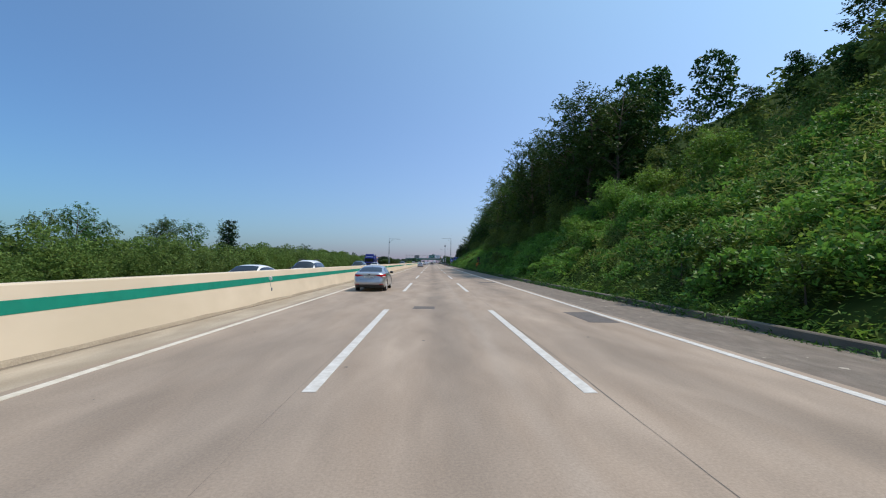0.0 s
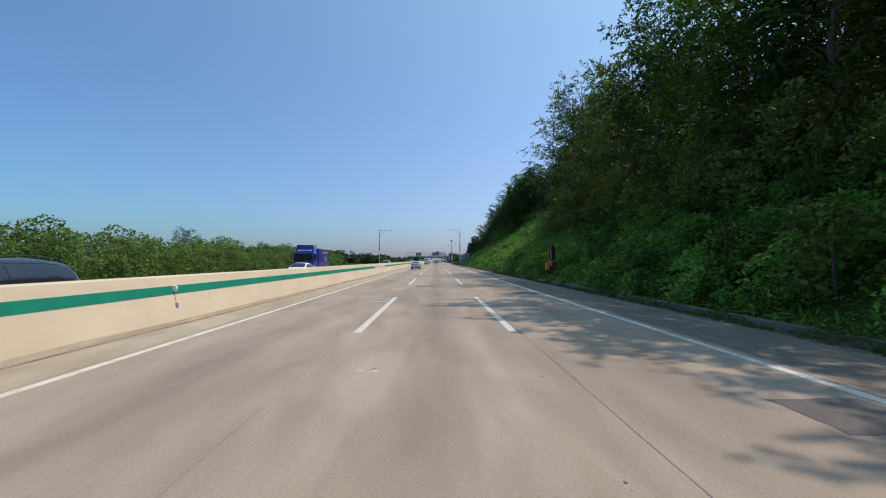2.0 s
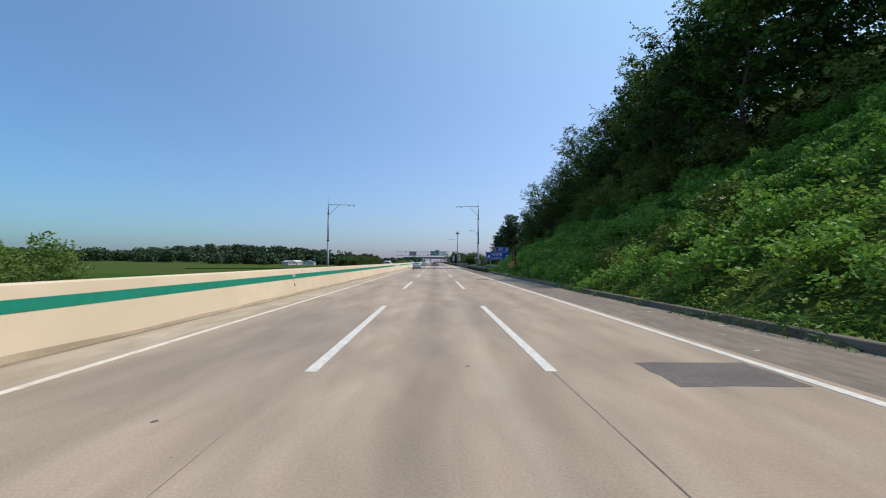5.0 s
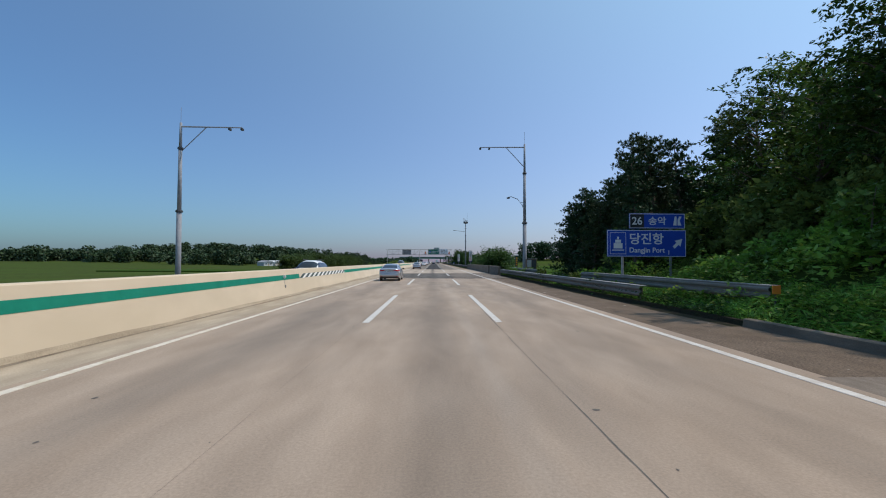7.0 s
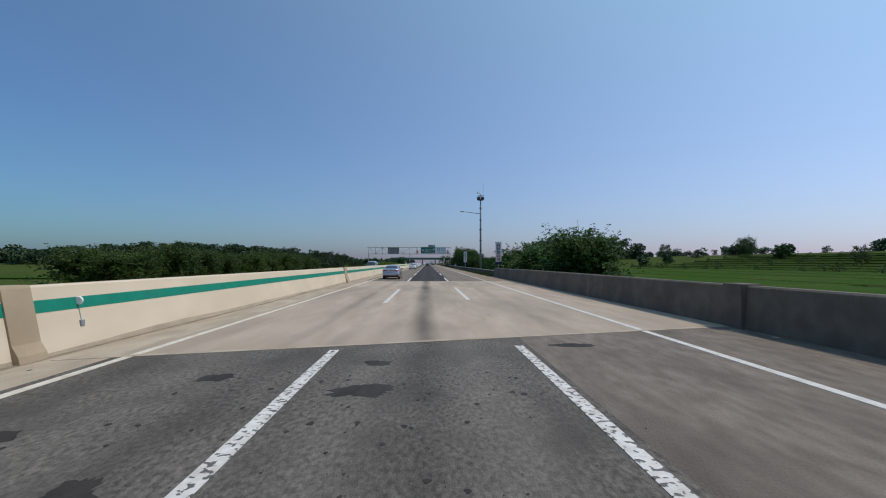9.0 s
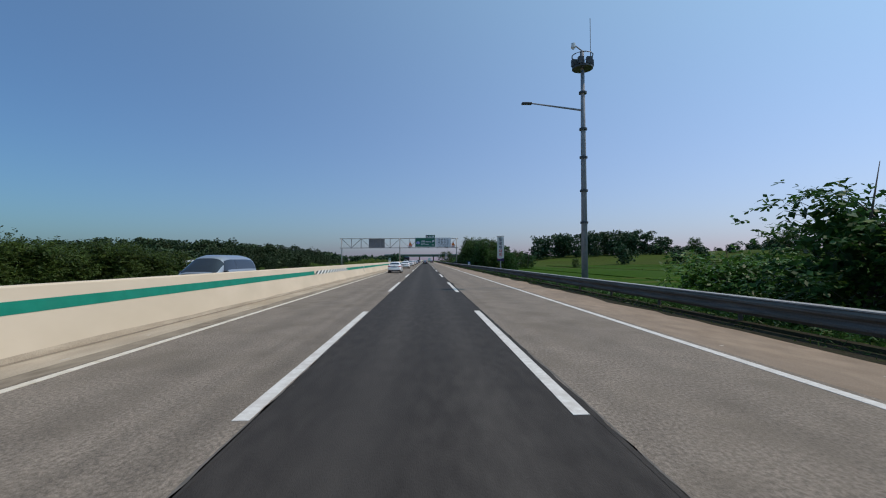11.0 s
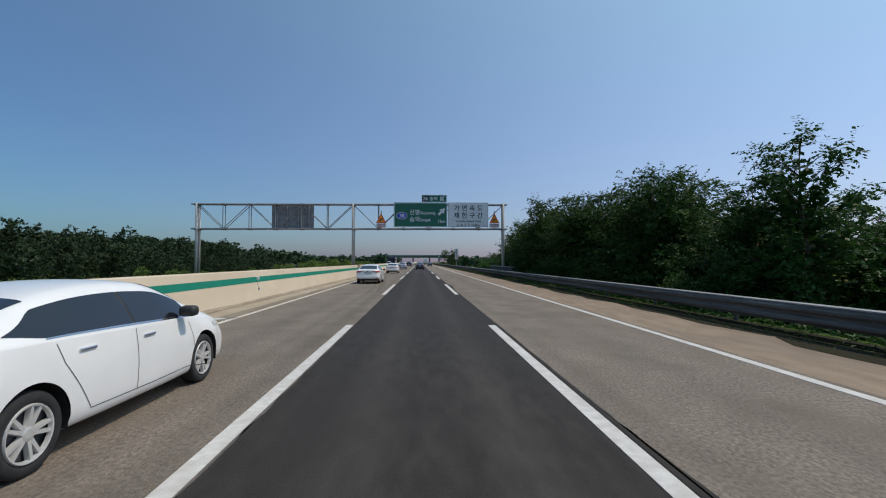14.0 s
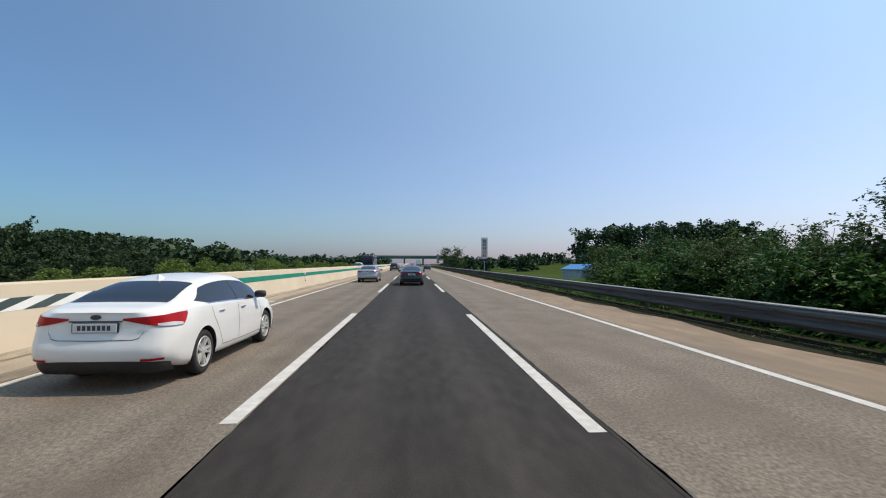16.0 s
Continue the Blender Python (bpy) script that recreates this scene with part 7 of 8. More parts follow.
    bars(pl, -0.2, 0.2, zp - 0.03, zp + 0.03, rear - 0.05, M["pole"], 1, 6)
    part("plate_frame", boxed(-0.275, 0.275, rear - 0.044, rear + 0.05, zp - 0.072, zp + 0.072, bevel=0.006), M["black_plastic"], ob)
    part("emblem", ellipse(0, zs - 0.1, 0.065, 0.03, rear - 0.036, 0.03), M["dark_steel"], ob, "plain oval emblem")
    part("lid_gap", boxed(-0.5, 0.5, rear - 0.0315, rear + 0.05, zl + 0.27, zl + 0.277), M["black_plastic"], ob)
    part("exhaust", tubed([(0.45, rear - 0.02, zl - 0.05), (0.45, rear + 0.3, zl - 0.05)], 0.035, 10), M["chrome"], ob)
    bm = bmesh.new()
    q = [(0, y1 + 0.1, top(y1 + 0.1) - 0.02), (0, y1 + 0.3, top(y1 + 0.3) - 0.02), (0, y1 + 0.14, top(y1 + 0.1) + 0.06), (0, y1 + 0.1, top(y1 + 0.1) + 0.06)]
    a = [bm.verts.new((-0.02, b, c)) for _, b, c in q]
    b = [bm.verts.new((0.02, b, c)) for _, b, c in q]
    for k in range(4):
        bm.faces.new((a[k], a[(k + 1) % 4], b[(k + 1) % 4], b[k]))
    bm.faces.new(a)
    bm.faces.new(b[::-1])
    part("antenna_fin", bm, colour, ob)
    return ob


def arch(x, y, r, sx):
    bm = bmesh.new()
    n = 18
    a = [bm.verts.new((x, y + r * math.cos(t), r - 0.05 + r * math.sin(t))) for t in (math.pi * k / n for k in range(n + 1))]
    b = [bm.verts.new((x - sx * 0.03, v.co.y, v.co.z)) for v in a]
    for k in range(n):
        bm.faces.new((a[k], a[k + 1], b[k + 1], b[k]))
    bm.faces.new(a)
    bm.faces.new(b[::-1])
    return bm


def wheel_bm(r, w):
    return tubed([(-w / 2, 0, 0), (-w / 2 + 0.02, 0, 0), (w / 2 - 0.03, 0, 0), (w / 2, 0, 0)], [r - 0.03, r, r, r - 0.04], 28)


def rim_bm(r, x):
    """A dished rim with ten spokes, on the outer face at x."""
    bm = tubed([(x - 0.02, 0, 0), (x - 0.018, 0, 0)], r * 0.99, 28)
    tube(bm, [(x - 0.015, 0, 0), (x + 0.006, 0, 0)], r * 0.24, 14)
    for k in range(10):
        a = 2 * math.pi * k / 10
        box(bm, x - 0.016, x + 0.004, r * 0.2, r * 0.97, -0.022, 0.022, m=Matrix.Rotation(a, 4, "X"))
    n = 28
    for rr in ((r, r * 0.9),):
        o = [bm.verts.new((x + 0.004, rr[0] * math.cos(2 * math.pi * k / n), rr[0] * math.sin(2 * math.pi * k / n))) for k in range(n)]
        i = [bm.verts.new((x + 0.004, rr[1] * math.cos(2 * math.pi * k / n), rr[1] * math.sin(2 * math.pi * k / n))) for k in range(n)]
        for k in range(n):
            bm.faces.new((o[k], o[(k + 1) % n], i[(k + 1) % n], i[k]))
    return bm


def lamp_bm(sx, side, end, x_in, z0, z1, depth, way, out=0.012):
    """A lamp that wraps round the corner of the body, pointed at both ends."""
    bm = bmesh.new()
    n, m = 40, 4
    rows = []
    for k in range(n + 1):
        t = k / n
        h = z1 - z0
        a = z0 + h * 0.4 * (1 - min(1, t * 2.2)) + h * 0.6 * max(0, t - 0.6) / 0.4
        b = z1 - h * 0.12 * (1 - min(1, t * 2)) - h * 0.2 * max(0, t - 0.6) / 0.4
        row = []
        for q in range(m + 1):
            z = a + (b - a) * q / m
            edge = side(end, z)
            if t < 0.4:
                xx = x_in + (edge - x_in) * t / 0.4
                yy = end + way * (0.028 - 0.016 * t / 0.4)
            else:
                u = ((t - 0.4) / 0.6) ** 2
                yy = end - way * depth * u + way * out * max(0.0, 1 - 6 * u)
                xx = side(end - way * depth * u, z) + out * min(1.0, 3 * u + 0.5)
            row.append(bm.verts.new((sx * xx, yy, z)))
        rows.append(row)
    for u, v in zip(rows, rows[1:]):
        for k in range(m):
            bm.faces.new((u[k], u[k + 1], v[k + 1], v[k]))
    return bm


from mathutils import bvhtree


def curve_of(pts):
    """A smooth line of values through (y, value) pairs."""
    px, pv = np.array([p[0] for p in pts]), np.array([p[1] for p in pts])
    dx = np.gradient(pv, px)

    def f(y):
        y = min(max(y, px[0]), px[-1])
        i = int(min(max(np.searchsorted(px, y) - 1, 0), len(px) - 2))
        h = px[i + 1] - px[i]
        t = (y - px[i]) / h
        return float(pv[i] * (1 + 2 * t) * (1 - t) ** 2 + pv[i + 1] * t * t * (3 - 2 * t) + h * (dx[i] * t * (1 - t) ** 2 - dx[i + 1] * t * t * (1 - t)))
    return f


TOP = curve_of([(-2.3, 0.99), (-2.2, 1.03), (-2.05, 1.055), (-1.9, 1.085), (-1.55, 1.2), (-1.15, 1.318), (-0.75, 1.398), (-0.3, 1.435), (0.15, 1.428), (0.5, 1.385), (0.9, 1.215), (1.25, 1.04), (1.45, 0.972), (1.8, 0.895), (2.08, 0.8), (2.2, 0.71), (2.29, 0.6)])
BELT = curve_of([(-2.3, 0.93), (-2.1, 0.972), (-1.8, 0.988), (-1.2, 0.982), (-0.5, 0.958), (0.3, 0.925), (1.0, 0.9), (1.4, 0.865), (1.8, 0.805), (2.1, 0.71), (2.29, 0.55)])
BELT_W = curve_of([(-2.3, 0.6), (-2.24, 0.7), (-2.1, 0.775), (-1.7, 0.83), (-1.0, 0.85), (0.0, 0.855), (0.8, 0.845), (1.3, 0.82), (1.8, 0.765), (2.1, 0.65), (2.29, 0.45)])
SIDE_W = curve_of([(-2.3, 0.66), (-2.26, 0.74), (-2.14, 0.825), (-1.8, 0.88), (-1.2, 0.892), (0.0, 0.888), (1.2, 0.892), (1.8, 0.855), (2.08, 0.76), (2.2, 0.64), (2.29, 0.48)])
RAIL_W = curve_of([(-2.3, 0.5), (-2.1, 0.62), (-1.85, 0.665), (-1.35, 0.62), (-0.7, 0.585), (0.0, 0.59), (0.5, 0.61), (1.0, 0.68), (1.35, 0.72), (1.8, 0.6), (2.29, 0.35)])
SILL = curve_of([(-2.3, 0.36), (-2.2, 0.34), (-1.9, 0.24), (-1.0, 0.2), (1.6, 0.2), (2.1, 0.22), (2.29, 0.32)])
SED_AXLES, SED_R = (-1.36, 1.34), 0.318


def sedan_bulge(y, z):
    """How far the bumpers stand out beyond the panels above them."""
    rear, nose = sstep(-1.75, -2.28, y), sstep(1.8, 2.28, y)
    return -rear * (0.07 * math.exp(-((z - 0.5) / 0.17) ** 2) + 0.02 * sstep(0.96, 1.01, z)) + nose * 0.07 * math.exp(-((z - 0.42) / 0.16) ** 2)


def sedan_lower(y, f):
    zl, zb, wm, wb = SILL(y), BELT(y), SIDE_W(y), BELT_W(y)
    z = zl + (zb - zl) * f
    x = wm * float(np.interp(f, (0, 0.03, 0.08, 0.18, 0.32, 0.5, 0.68), (0.86, 0.93, 0.962, 0.985, 0.995, 1.0, 0.996)))
    if f > 0.62:
        x += (wb - x) * ((f - 0.62) / 0.38) ** 1.5
    return Vector((x, y + sedan_bulge(y, z), z))


def sedan_upper(y, v):
    """v from 0 at the belt to 1 in the roof's middle."""
    wb, zb, wr, zt = BELT_W(y), BELT(y), RAIL_W(y), TOP(y)
    ze = zb + (zt - zb) * 0.83
    k = (0.0, 0.26, 0.5, 0.6, 0.72, 0.86, 1.0)
    px = (wb, wb + (wr - wb) * 0.42, wb + (wr - wb) * 0.93, wr * 0.93, wr * 0.72, wr * 0.37, 0.0)
    pz = (zb, zb + (ze - zb) * 0.5, ze - (ze - zb) * 0.06, ze + (zt - ze) * 0.35, ze + (zt - ze) * 0.74, ze + (zt - ze) * 0.95, zt)
    z = curve_of(list(zip(k, pz)))(v)
    return Vector((curve_of(list(zip(k, px)))(v), y + sedan_bulge(y, z), z))


def sedan_skin(y, v, out):
    p = sedan_upper(y, v)
    a, b = sedan_upper(y + 0.02, v) - sedan_upper(y - 0.02, v), sedan_upper(y, min(1.0, v + 0.02)) - sedan_upper(y, max(0.0, v - 0.02))
    n = a.cross(b).normalized()
    n = n if n.z + 0.3 * n.x > 0 else -n
    return p + n * out


def sedan_body():
    """The whole shell as one lofted surface with the wheel openings cut out."""
    ys = sorted(set([round(-2.3 + 0.03 * i, 3) for i in range(7)] + [round(v, 3) for v in np.linspace(-2.1, -0.9, 31)] + [round(v, 3) for v in np.linspace(-0.9, 0.85, 22)] + [round(v, 3) for v in np.linspace(0.85, 1.85, 27)] + [round(v, 3) for v in np.linspace(1.85, 2.29, 12)]))
    fs = (0.0, 0.02, 0.05, 0.09, 0.14, 0.19, 0.24, 0.3, 0.36, 0.42, 0.48, 0.54, 0.6, 0.66, 0.72, 0.78, 0.84, 0.9, 0.95, 0.985)
    vs = (0.0, 0.06, 0.14, 0.22, 0.3, 0.38, 0.46, 0.53, 0.6, 0.67, 0.75, 0.83, 0.92, 1.0)
    bm = bmesh.new()
    rings = []
    for y in ys:
        half = [Vector((0, y, SILL(y)))] + [sedan_lower(y, f) for f in fs] + [sedan_upper(y, v) for v in vs]
        rings.append(half + [Vector((-p.x, p.y, p.z)) for p in half[-2:0:-1]])
    n = len(rings[0])
    caps = []
    for ring, way in ((rings[0], -1), (rings[-1], 1)):
        for k in (0.8, 0.6, 0.4, 0.2, 0.0):
            caps.append((way, k, [Vector((p.x * k, p.y + way * 0.03 * (1 - k * k), p.z)) for p in ring]))
    rear = [c for w, k, c in caps if w < 0][::-1]
    nose = [c for w, k, c in caps if w > 0]
    rows = rear + rings + nose
    bv = [[bm.verts.new(p) for p in row] for row in rows]
    for u, w in zip(bv, bv[1:]):
        for k in range(n):
            q = (u[k], u[(k + 1) % n], w[(k + 1) % n], w[k])
            c = sum((v.co for v in q), Vector()) / 4
            if abs(c.x) > 0.6 and any(math.hypot(c.y - ay, c.z - SED_R) < 0.372 for ay in SED_AXLES):
                continue
            bm.faces.new(q)
    for e in bm.edges:         # draw the cut edge onto a clean circle
        if e.is_boundary:
            for v in e.verts:
                for ay in SED_AXLES:
                    r = math.hypot(v.co.y - ay, v.co.z - SED_R)
                    if abs(v.co.x) > 0.6 and r < 0.45 and v.co.z > 0.22:
                        v.co.y, v.co.z = ay + (v.co.y - ay) * 0.372 / r, SED_R + (v.co.z - SED_R) * 0.372 / r
    bmesh.ops.remove_doubles(bm, verts=bm.verts, dist=0.0005)
    return bm


def sedan(x, y, colour, label, rim, group=""):
    """A four-door saloon, its front along +y, with its parts."""
    ob = empty("car", pose(x, y, 0.0), label, "car", group)
    bm = sedan_body()
    bmesh.ops.recalc_face_normals(bm, faces=bm.faces)
    tree_ = bvhtree.BVHTree.FromBMesh(bm)
    part("body", bm, colour, ob, smooth=True)

    def grid(nm, f, nu, nv, material, parent, text="", sides=(1,)):
        bm = bmesh.new()
        for sx in sides:
            g = [[bm.verts.new((sx * p.x, p.y, p.z)) for p in (f(i / nu, j / nv) for j in range(nv + 1))] for i in range(nu + 1)]
            for u, w in zip(g, g[1:]):
                for k in range(nv):
                    bm.faces.new((u[k], u[k + 1], w[k + 1], w[k]))
        bmesh.ops.remove_doubles(bm, verts=bm.verts, dist=0.0004)
        return part(nm, bm, material, parent, text, smooth=True)

    def cast(origin, way, out):
        hit, nrm, _, _ = tree_.ray_cast(origin, way)
        return (hit if hit else origin + way * 0.9) - way * out

    def behind(a, z, out):       # a: degrees round the tail, seen from an axis inside the boot
        d = Vector((math.sin(radians(a)), -math.cos(radians(a)), 0))
        return cast(Vector((0, -1.55, z)) + d * 2, -d, out)

    def beside(y_, z, out, sx=1):
        return cast(Vector((sx * 2, y_, z)), Vector((-sx, 0, 0)), out)

    def ribbon(nm, pts, w, f, material, text=""):
        bm = bmesh.new()
        last = None
        fine = [tuple(np.array(a) + (np.array(b) - np.array(a)) * t) for a, b in zip(pts, pts[1:]) for t in (0, 0.2, 0.4, 0.6, 0.8)] + [pts[-1]]
        for i, p in enumerate(fine):
            a, b = np.array(fine[max(i - 1, 0)]), np.array(fine[min(i + 1, len(fine) - 1)])
            t = (b - a) / (np.linalg.norm(b - a) + 1e-9)
            row = [bm.verts.new(f(p[0] - t[1] * w * s, p[1] + t[0] * w * s)) for s in (-0.5, 0.5)]
            if last:
                bm.faces.new((last[0], last[1], row[1], row[0]))
            last = row
        return part(nm, bm, material, ob, text)

    # glass
    grid("rear_window", lambda u, w: sedan_skin(-1.9 + 0.8 * u, 0.6 + 0.4 * w, 0.005), 14, 8, M["glass_dark"], ob, sides=(1, -1))
    grid("windscreen", lambda u, w: sedan_skin(0.5 + 0.78 * u, 0.6 + 0.4 * w, 0.005), 12, 8, M["glass_dark"], ob, sides=(1, -1))
    for sx in (1, -1):
        def window(u, w, y0, y1, ends):
            yy = y0 + (y1 - y0) * u
            if ends < 0:       # drawn out to a point behind the rear door
                low = 0.05 + 0.16 * max(0.0, (-1.18 - yy) / 0.34) ** 1.3
                hi = low + (0.46 - low) * min(1.0, ((yy + 1.525) / 0.36) ** 0.8)
            else:
                low = 0.05
                hi = 0.06 + 0.4 * min(1.0, max(0.02, (1.06 - yy) / 0.16))
            return sedan_skin(yy, low + (hi - low) * w, 0.005)
        grid("side_window", lambda u, w: window(u, w, -1.52, -0.13, -1), 22, 6, M["glass_dark"], ob, sides=(sx,))
        grid("side_window", lambda u, w: window(u, w, -0.09, 1.05, 1), 16, 6, M["glass_dark"], ob, sides=(sx,))
        grid("pillar_trim", lambda u, w: sedan_skin(-0.14 + 0.06 * u, 0.05 + 0.41 * w, 0.003), 2, 6, M["black_plastic"], ob, "black pillar between the windows", sides=(sx,))
        grid("window_trim", lambda u, w: sedan_skin(-1.2 + 2.2 * u, 0.025 + 0.02 * w, 0.004), 24, 1, M["chrome"], ob, "thin bright strip under the windows", sides=(sx,))
        # doors and handles
        side_f = lambda a, b: beside(a, b, 0.0025, sx)
        for pts in (((1.04, 0.34), (1.02, 0.6), (0.95, 0.86)), ((-0.1, 0.31), (-0.1, 0.6), (-0.11, 0.93)), ((-1.12, 0.95), (-1.06, 0.78), (-0.9, 0.55), (-0.76, 0.33)), ((-0.76, 0.32), (0.2, 0.3), (1.04, 0.31))):
            ribbon("door_gap", pts, 0.008, side_f, M["gap"])
        for hy, hz in ((-0.8, 0.855), (0.1, 0.835)):
            c = beside(hy, hz, 0.0, sx)
            part("handle", boxed(c.x - 0.02, c.x + 0.02, hy - 0.1, hy + 0.1, hz - 0.014, hz + 0.014, bevel=0.01), M["chrome"], ob, "chrome handle")
        # lamps
        lamp_top = lambda u: 0.912 + 0.05 * min(1.0, u * 1.3)
        lamp_low = lambda u: 0.888 - 0.092 * math.sin(min(1.0, u / 0.7) * math.pi / 2) ** 1.2 + 0.13 * max(0.0, (u - 0.84) / 0.16) ** 1.5
        lamp = grid("tail_lamp", lambda u, w: behind(22 + 50 * u, lamp_low(u) + (lamp_top(u) - lamp_low(u)) * w, 0.012), 26, 5, M["red_lamp"], ob, "red tail lamp", sides=(sx,))
        grid("clear_strip", lambda u, w: behind(44 + 20 * u, lamp_low(0.44 + 0.4 * u) + 0.006 + (0.012 + 0.036 * math.sin(math.pi * (0.12 + 0.76 * u))) * w, 0.016), 12, 2, M["clear_lamp"], lamp, "pale reversing lamp strip", sides=(sx,))
        grid("headlamp", lambda u, w: beside(2.15 - 0.5 * u, 0.655 + 0.06 * u + (0.1 + 0.02 * u) * w * (1 - 0.55 * u), 0.008), 12, 3, M["clear_lamp"], ob, "clear headlamp", sides=(sx,))
        # mirror
        mx = sx * (BELT_W(0.78) + 0.1)
        part("mirror", boxed(mx - 0.1, mx + 0.1, 0.7, 0.86, 0.945, 1.075, bevel=0.045), M["black_plastic"], ob, "black door mirror", smooth=True)
        for ay in SED_AXLES:
            bm = bmesh.new()
            a = [[bm.verts.new((sx * xx, ay + 0.374 * math.cos(t), SED_R + 0.374 * math.sin(t))) for xx in (0.58, 0.862)] for t in (math.pi * (k / 20 * 1.16 - 0.08) for k in range(21))]
            for u, w in zip(a, a[1:]):
                bm.faces.new((u[0], u[1], w[1], w[0]))
            part("wheel_well", bm, M["black_plastic"], ob)
            t = part("wheel", tyre_bm(SED_R, 0.2), M["rubber"], ob, smooth=True)
            t.matrix_basis = pose(sx * (SIDE_W(ay) - 0.125), ay, SED_R, 0, 0, 0 if sx > 0 else 180)
            part("rim", spoke_bm(SED_R * 0.7, 0.1), rim, t, "alloy rim with ten paired spokes", smooth=False)
            # backing disc added so the gaps between the spokes look dark
            part("brake_disc", tubed([(0.03, 0, 0), (0.04, 0, 0)], SED_R * 0.69, 24), M["dark_steel"], t)
    # boot lid, bumper, plate
    ribbon("lid_gap", ((-37, 0.9), (-36, 0.74), (-33, 0.67), (-29, 0.65), (0, 0.645), (29, 0.65), (33, 0.67), (36, 0.74), (37, 0.9)), 0.009, lambda a, b: behind(a, b, 0.0025), M["gap"])
    grid("rear_valance", lambda u, w: behind(-54 + 108 * u, 0.395 - 0.05 * abs(2 * u - 1) ** 4, 0.005) + Vector((0, 0.09 * (1 - w) ** 2, -(0.17 - 0.05 * abs(2 * u - 1) ** 4) * (1 - w))), 40, 5, M["black_plastic"], ob, "black lower bumper")
    for sx in (-1, 1):
        grid("bumper_reflector", lambda u, w: behind(sx * (34 + 14 * u), 0.388 + 0.03 * w, 0.01), 6, 1, M["red_lamp"], ob, "thin red reflector")
    rear = behind(0, 0.8, 0.0).y
    part("plate_frame", boxed(-0.275, 0.275, rear - 0.016, rear + 0.05, 0.738, 0.862, bevel=0.008), M["black_plastic"], ob)
    pl = part("number_plate", boxed(-0.26, 0.26, rear - 0.022, rear + 0.01, 0.745, 0.855, bevel=0.004), M["sign_white"], ob, "white number plate with plain bars")
    for k in range(7):
        part("bar", boxed(-0.2 + 0.058 * k, -0.162 + 0.058 * k, rear - 0.026, rear - 0.02, 0.77, 0.83), M["dark_steel"], pl)
    part("lid_recess", boxed(-0.31, 0.31, rear - 0.012, rear + 0.05, 0.868, 0.884, bevel=0.004), M["gap"], ob, "shaded grip above the plate")
    part("emblem", ellipse(0, 0.93, 0.062, 0.03, behind(0, 0.93, 0.0).y - 0.01, 0.02), M["dark_steel"], ob, "plain oval emblem")
    part("exhaust", tubed([(0.42, -2.24, 0.25), (0.42, -1.9, 0.26)], 0.03, 10), M["chrome"], ob)
    bm = bmesh.new()
    zt = TOP(-0.92)
    q = [(-1.02, TOP(-1.02) - 0.01), (-0.84, TOP(-0.84) - 0.01), (-0.95, zt + 0.055), (-1.0, zt + 0.06)]
    a, b = [bm.verts.new((-0.022 if k < 2 else -0.006, q[k][0], q[k][1])) for k in range(4)], [bm.verts.new((0.022 if k < 2 else 0.006, q[k][0], q[k][1])) for k in range(4)]
    for k in range(4):
        bm.faces.new((a[k], a[(k + 1) % 4], b[(k + 1) % 4], b[k]))
    bm.faces.new(a)
    bm.faces.new(b[::-1])
    part("antenna_fin", bm, colour, ob)
    return ob


def tyre_bm(r, w):
    """A tyre: a ring with rounded shoulders, open in the middle."""
    bm = bmesh.new()
    n, h = 36, w / 2
    prof = ((r * 0.68, -h * 0.8), (r * 0.8, -h), (r * 0.94, -h * 0.96), (r, -h * 0.7), (r, h * 0.7), (r * 0.94, h * 0.96), (r * 0.8, h), (r * 0.69, h * 0.9), (r * 0.68, h * 0.3))
    rows = [[bm.verts.new((px, pr * math.cos(2 * math.pi * k / n), pr * math.sin(2 * math.pi * k / n))) for k in range(n)] for pr, px in prof]
    for u, v in zip(rows, rows[1:]):
        for k in range(n):
            bm.faces.new((u[k], u[(k + 1) % n], v[(k + 1) % n], v[k]))
    return bm


def spoke_bm(r, x):
    """An outer ring, a hub and five pairs of tapering spokes."""
    bm = bmesh.new()
    n = 30
    prof = ((r * 0.99, x - 0.06), (r, x - 0.01), (r * 0.97, x + 0.004), (r * 0.91, x), (r * 0.88, x - 0.03))
    rows = [[bm.verts.new((px, pr * math.cos(2 * math.pi * k / n), pr * math.sin(2 * math.pi * k / n))) for k in range(n)] for pr, px in prof]
    for u, w in zip(rows, rows[1:]):
        for k in range(n):
            bm.faces.new((u[k], u[(k + 1) % n], w[(k + 1) % n], w[k]))
    tube(bm, [(x - 0.04, 0, 0), (x - 0.012, 0, 0), (x - 0.006, 0, 0)], [r * 0.26, r * 0.25, r * 0.16], 14)
    for k in range(10):
        a = 2 * math.pi * (k // 2) / 5 + (0.2 if k % 2 else -0.2)
        w0, w1 = 0.024, 0.017
        vs = [bm.verts.new(Matrix.Rotation(a, 4, "X") @ Vector(v)) for v in ((x - 0.045, r * 0.15, -w0), (x - 0.045, r * 0.15, w0), (x - 0.045, r * 0.93, w1), (x - 0.045, r * 0.93, -w1), (x - 0.014, r * 0.15, -w0 * 0.7), (x - 0.014, r * 0.15, w0 * 0.7), (x - 0.004, r * 0.93, w1 * 0.7), (x - 0.004, r * 0.93, -w1 * 0.7))]
        for q in ((4, 5, 6, 7), (0, 1, 5, 4), (1, 2, 6, 5), (2, 3, 7, 6), (3, 0, 4, 7)):
            bm.faces.new([vs[i] for i in q])
    return bm


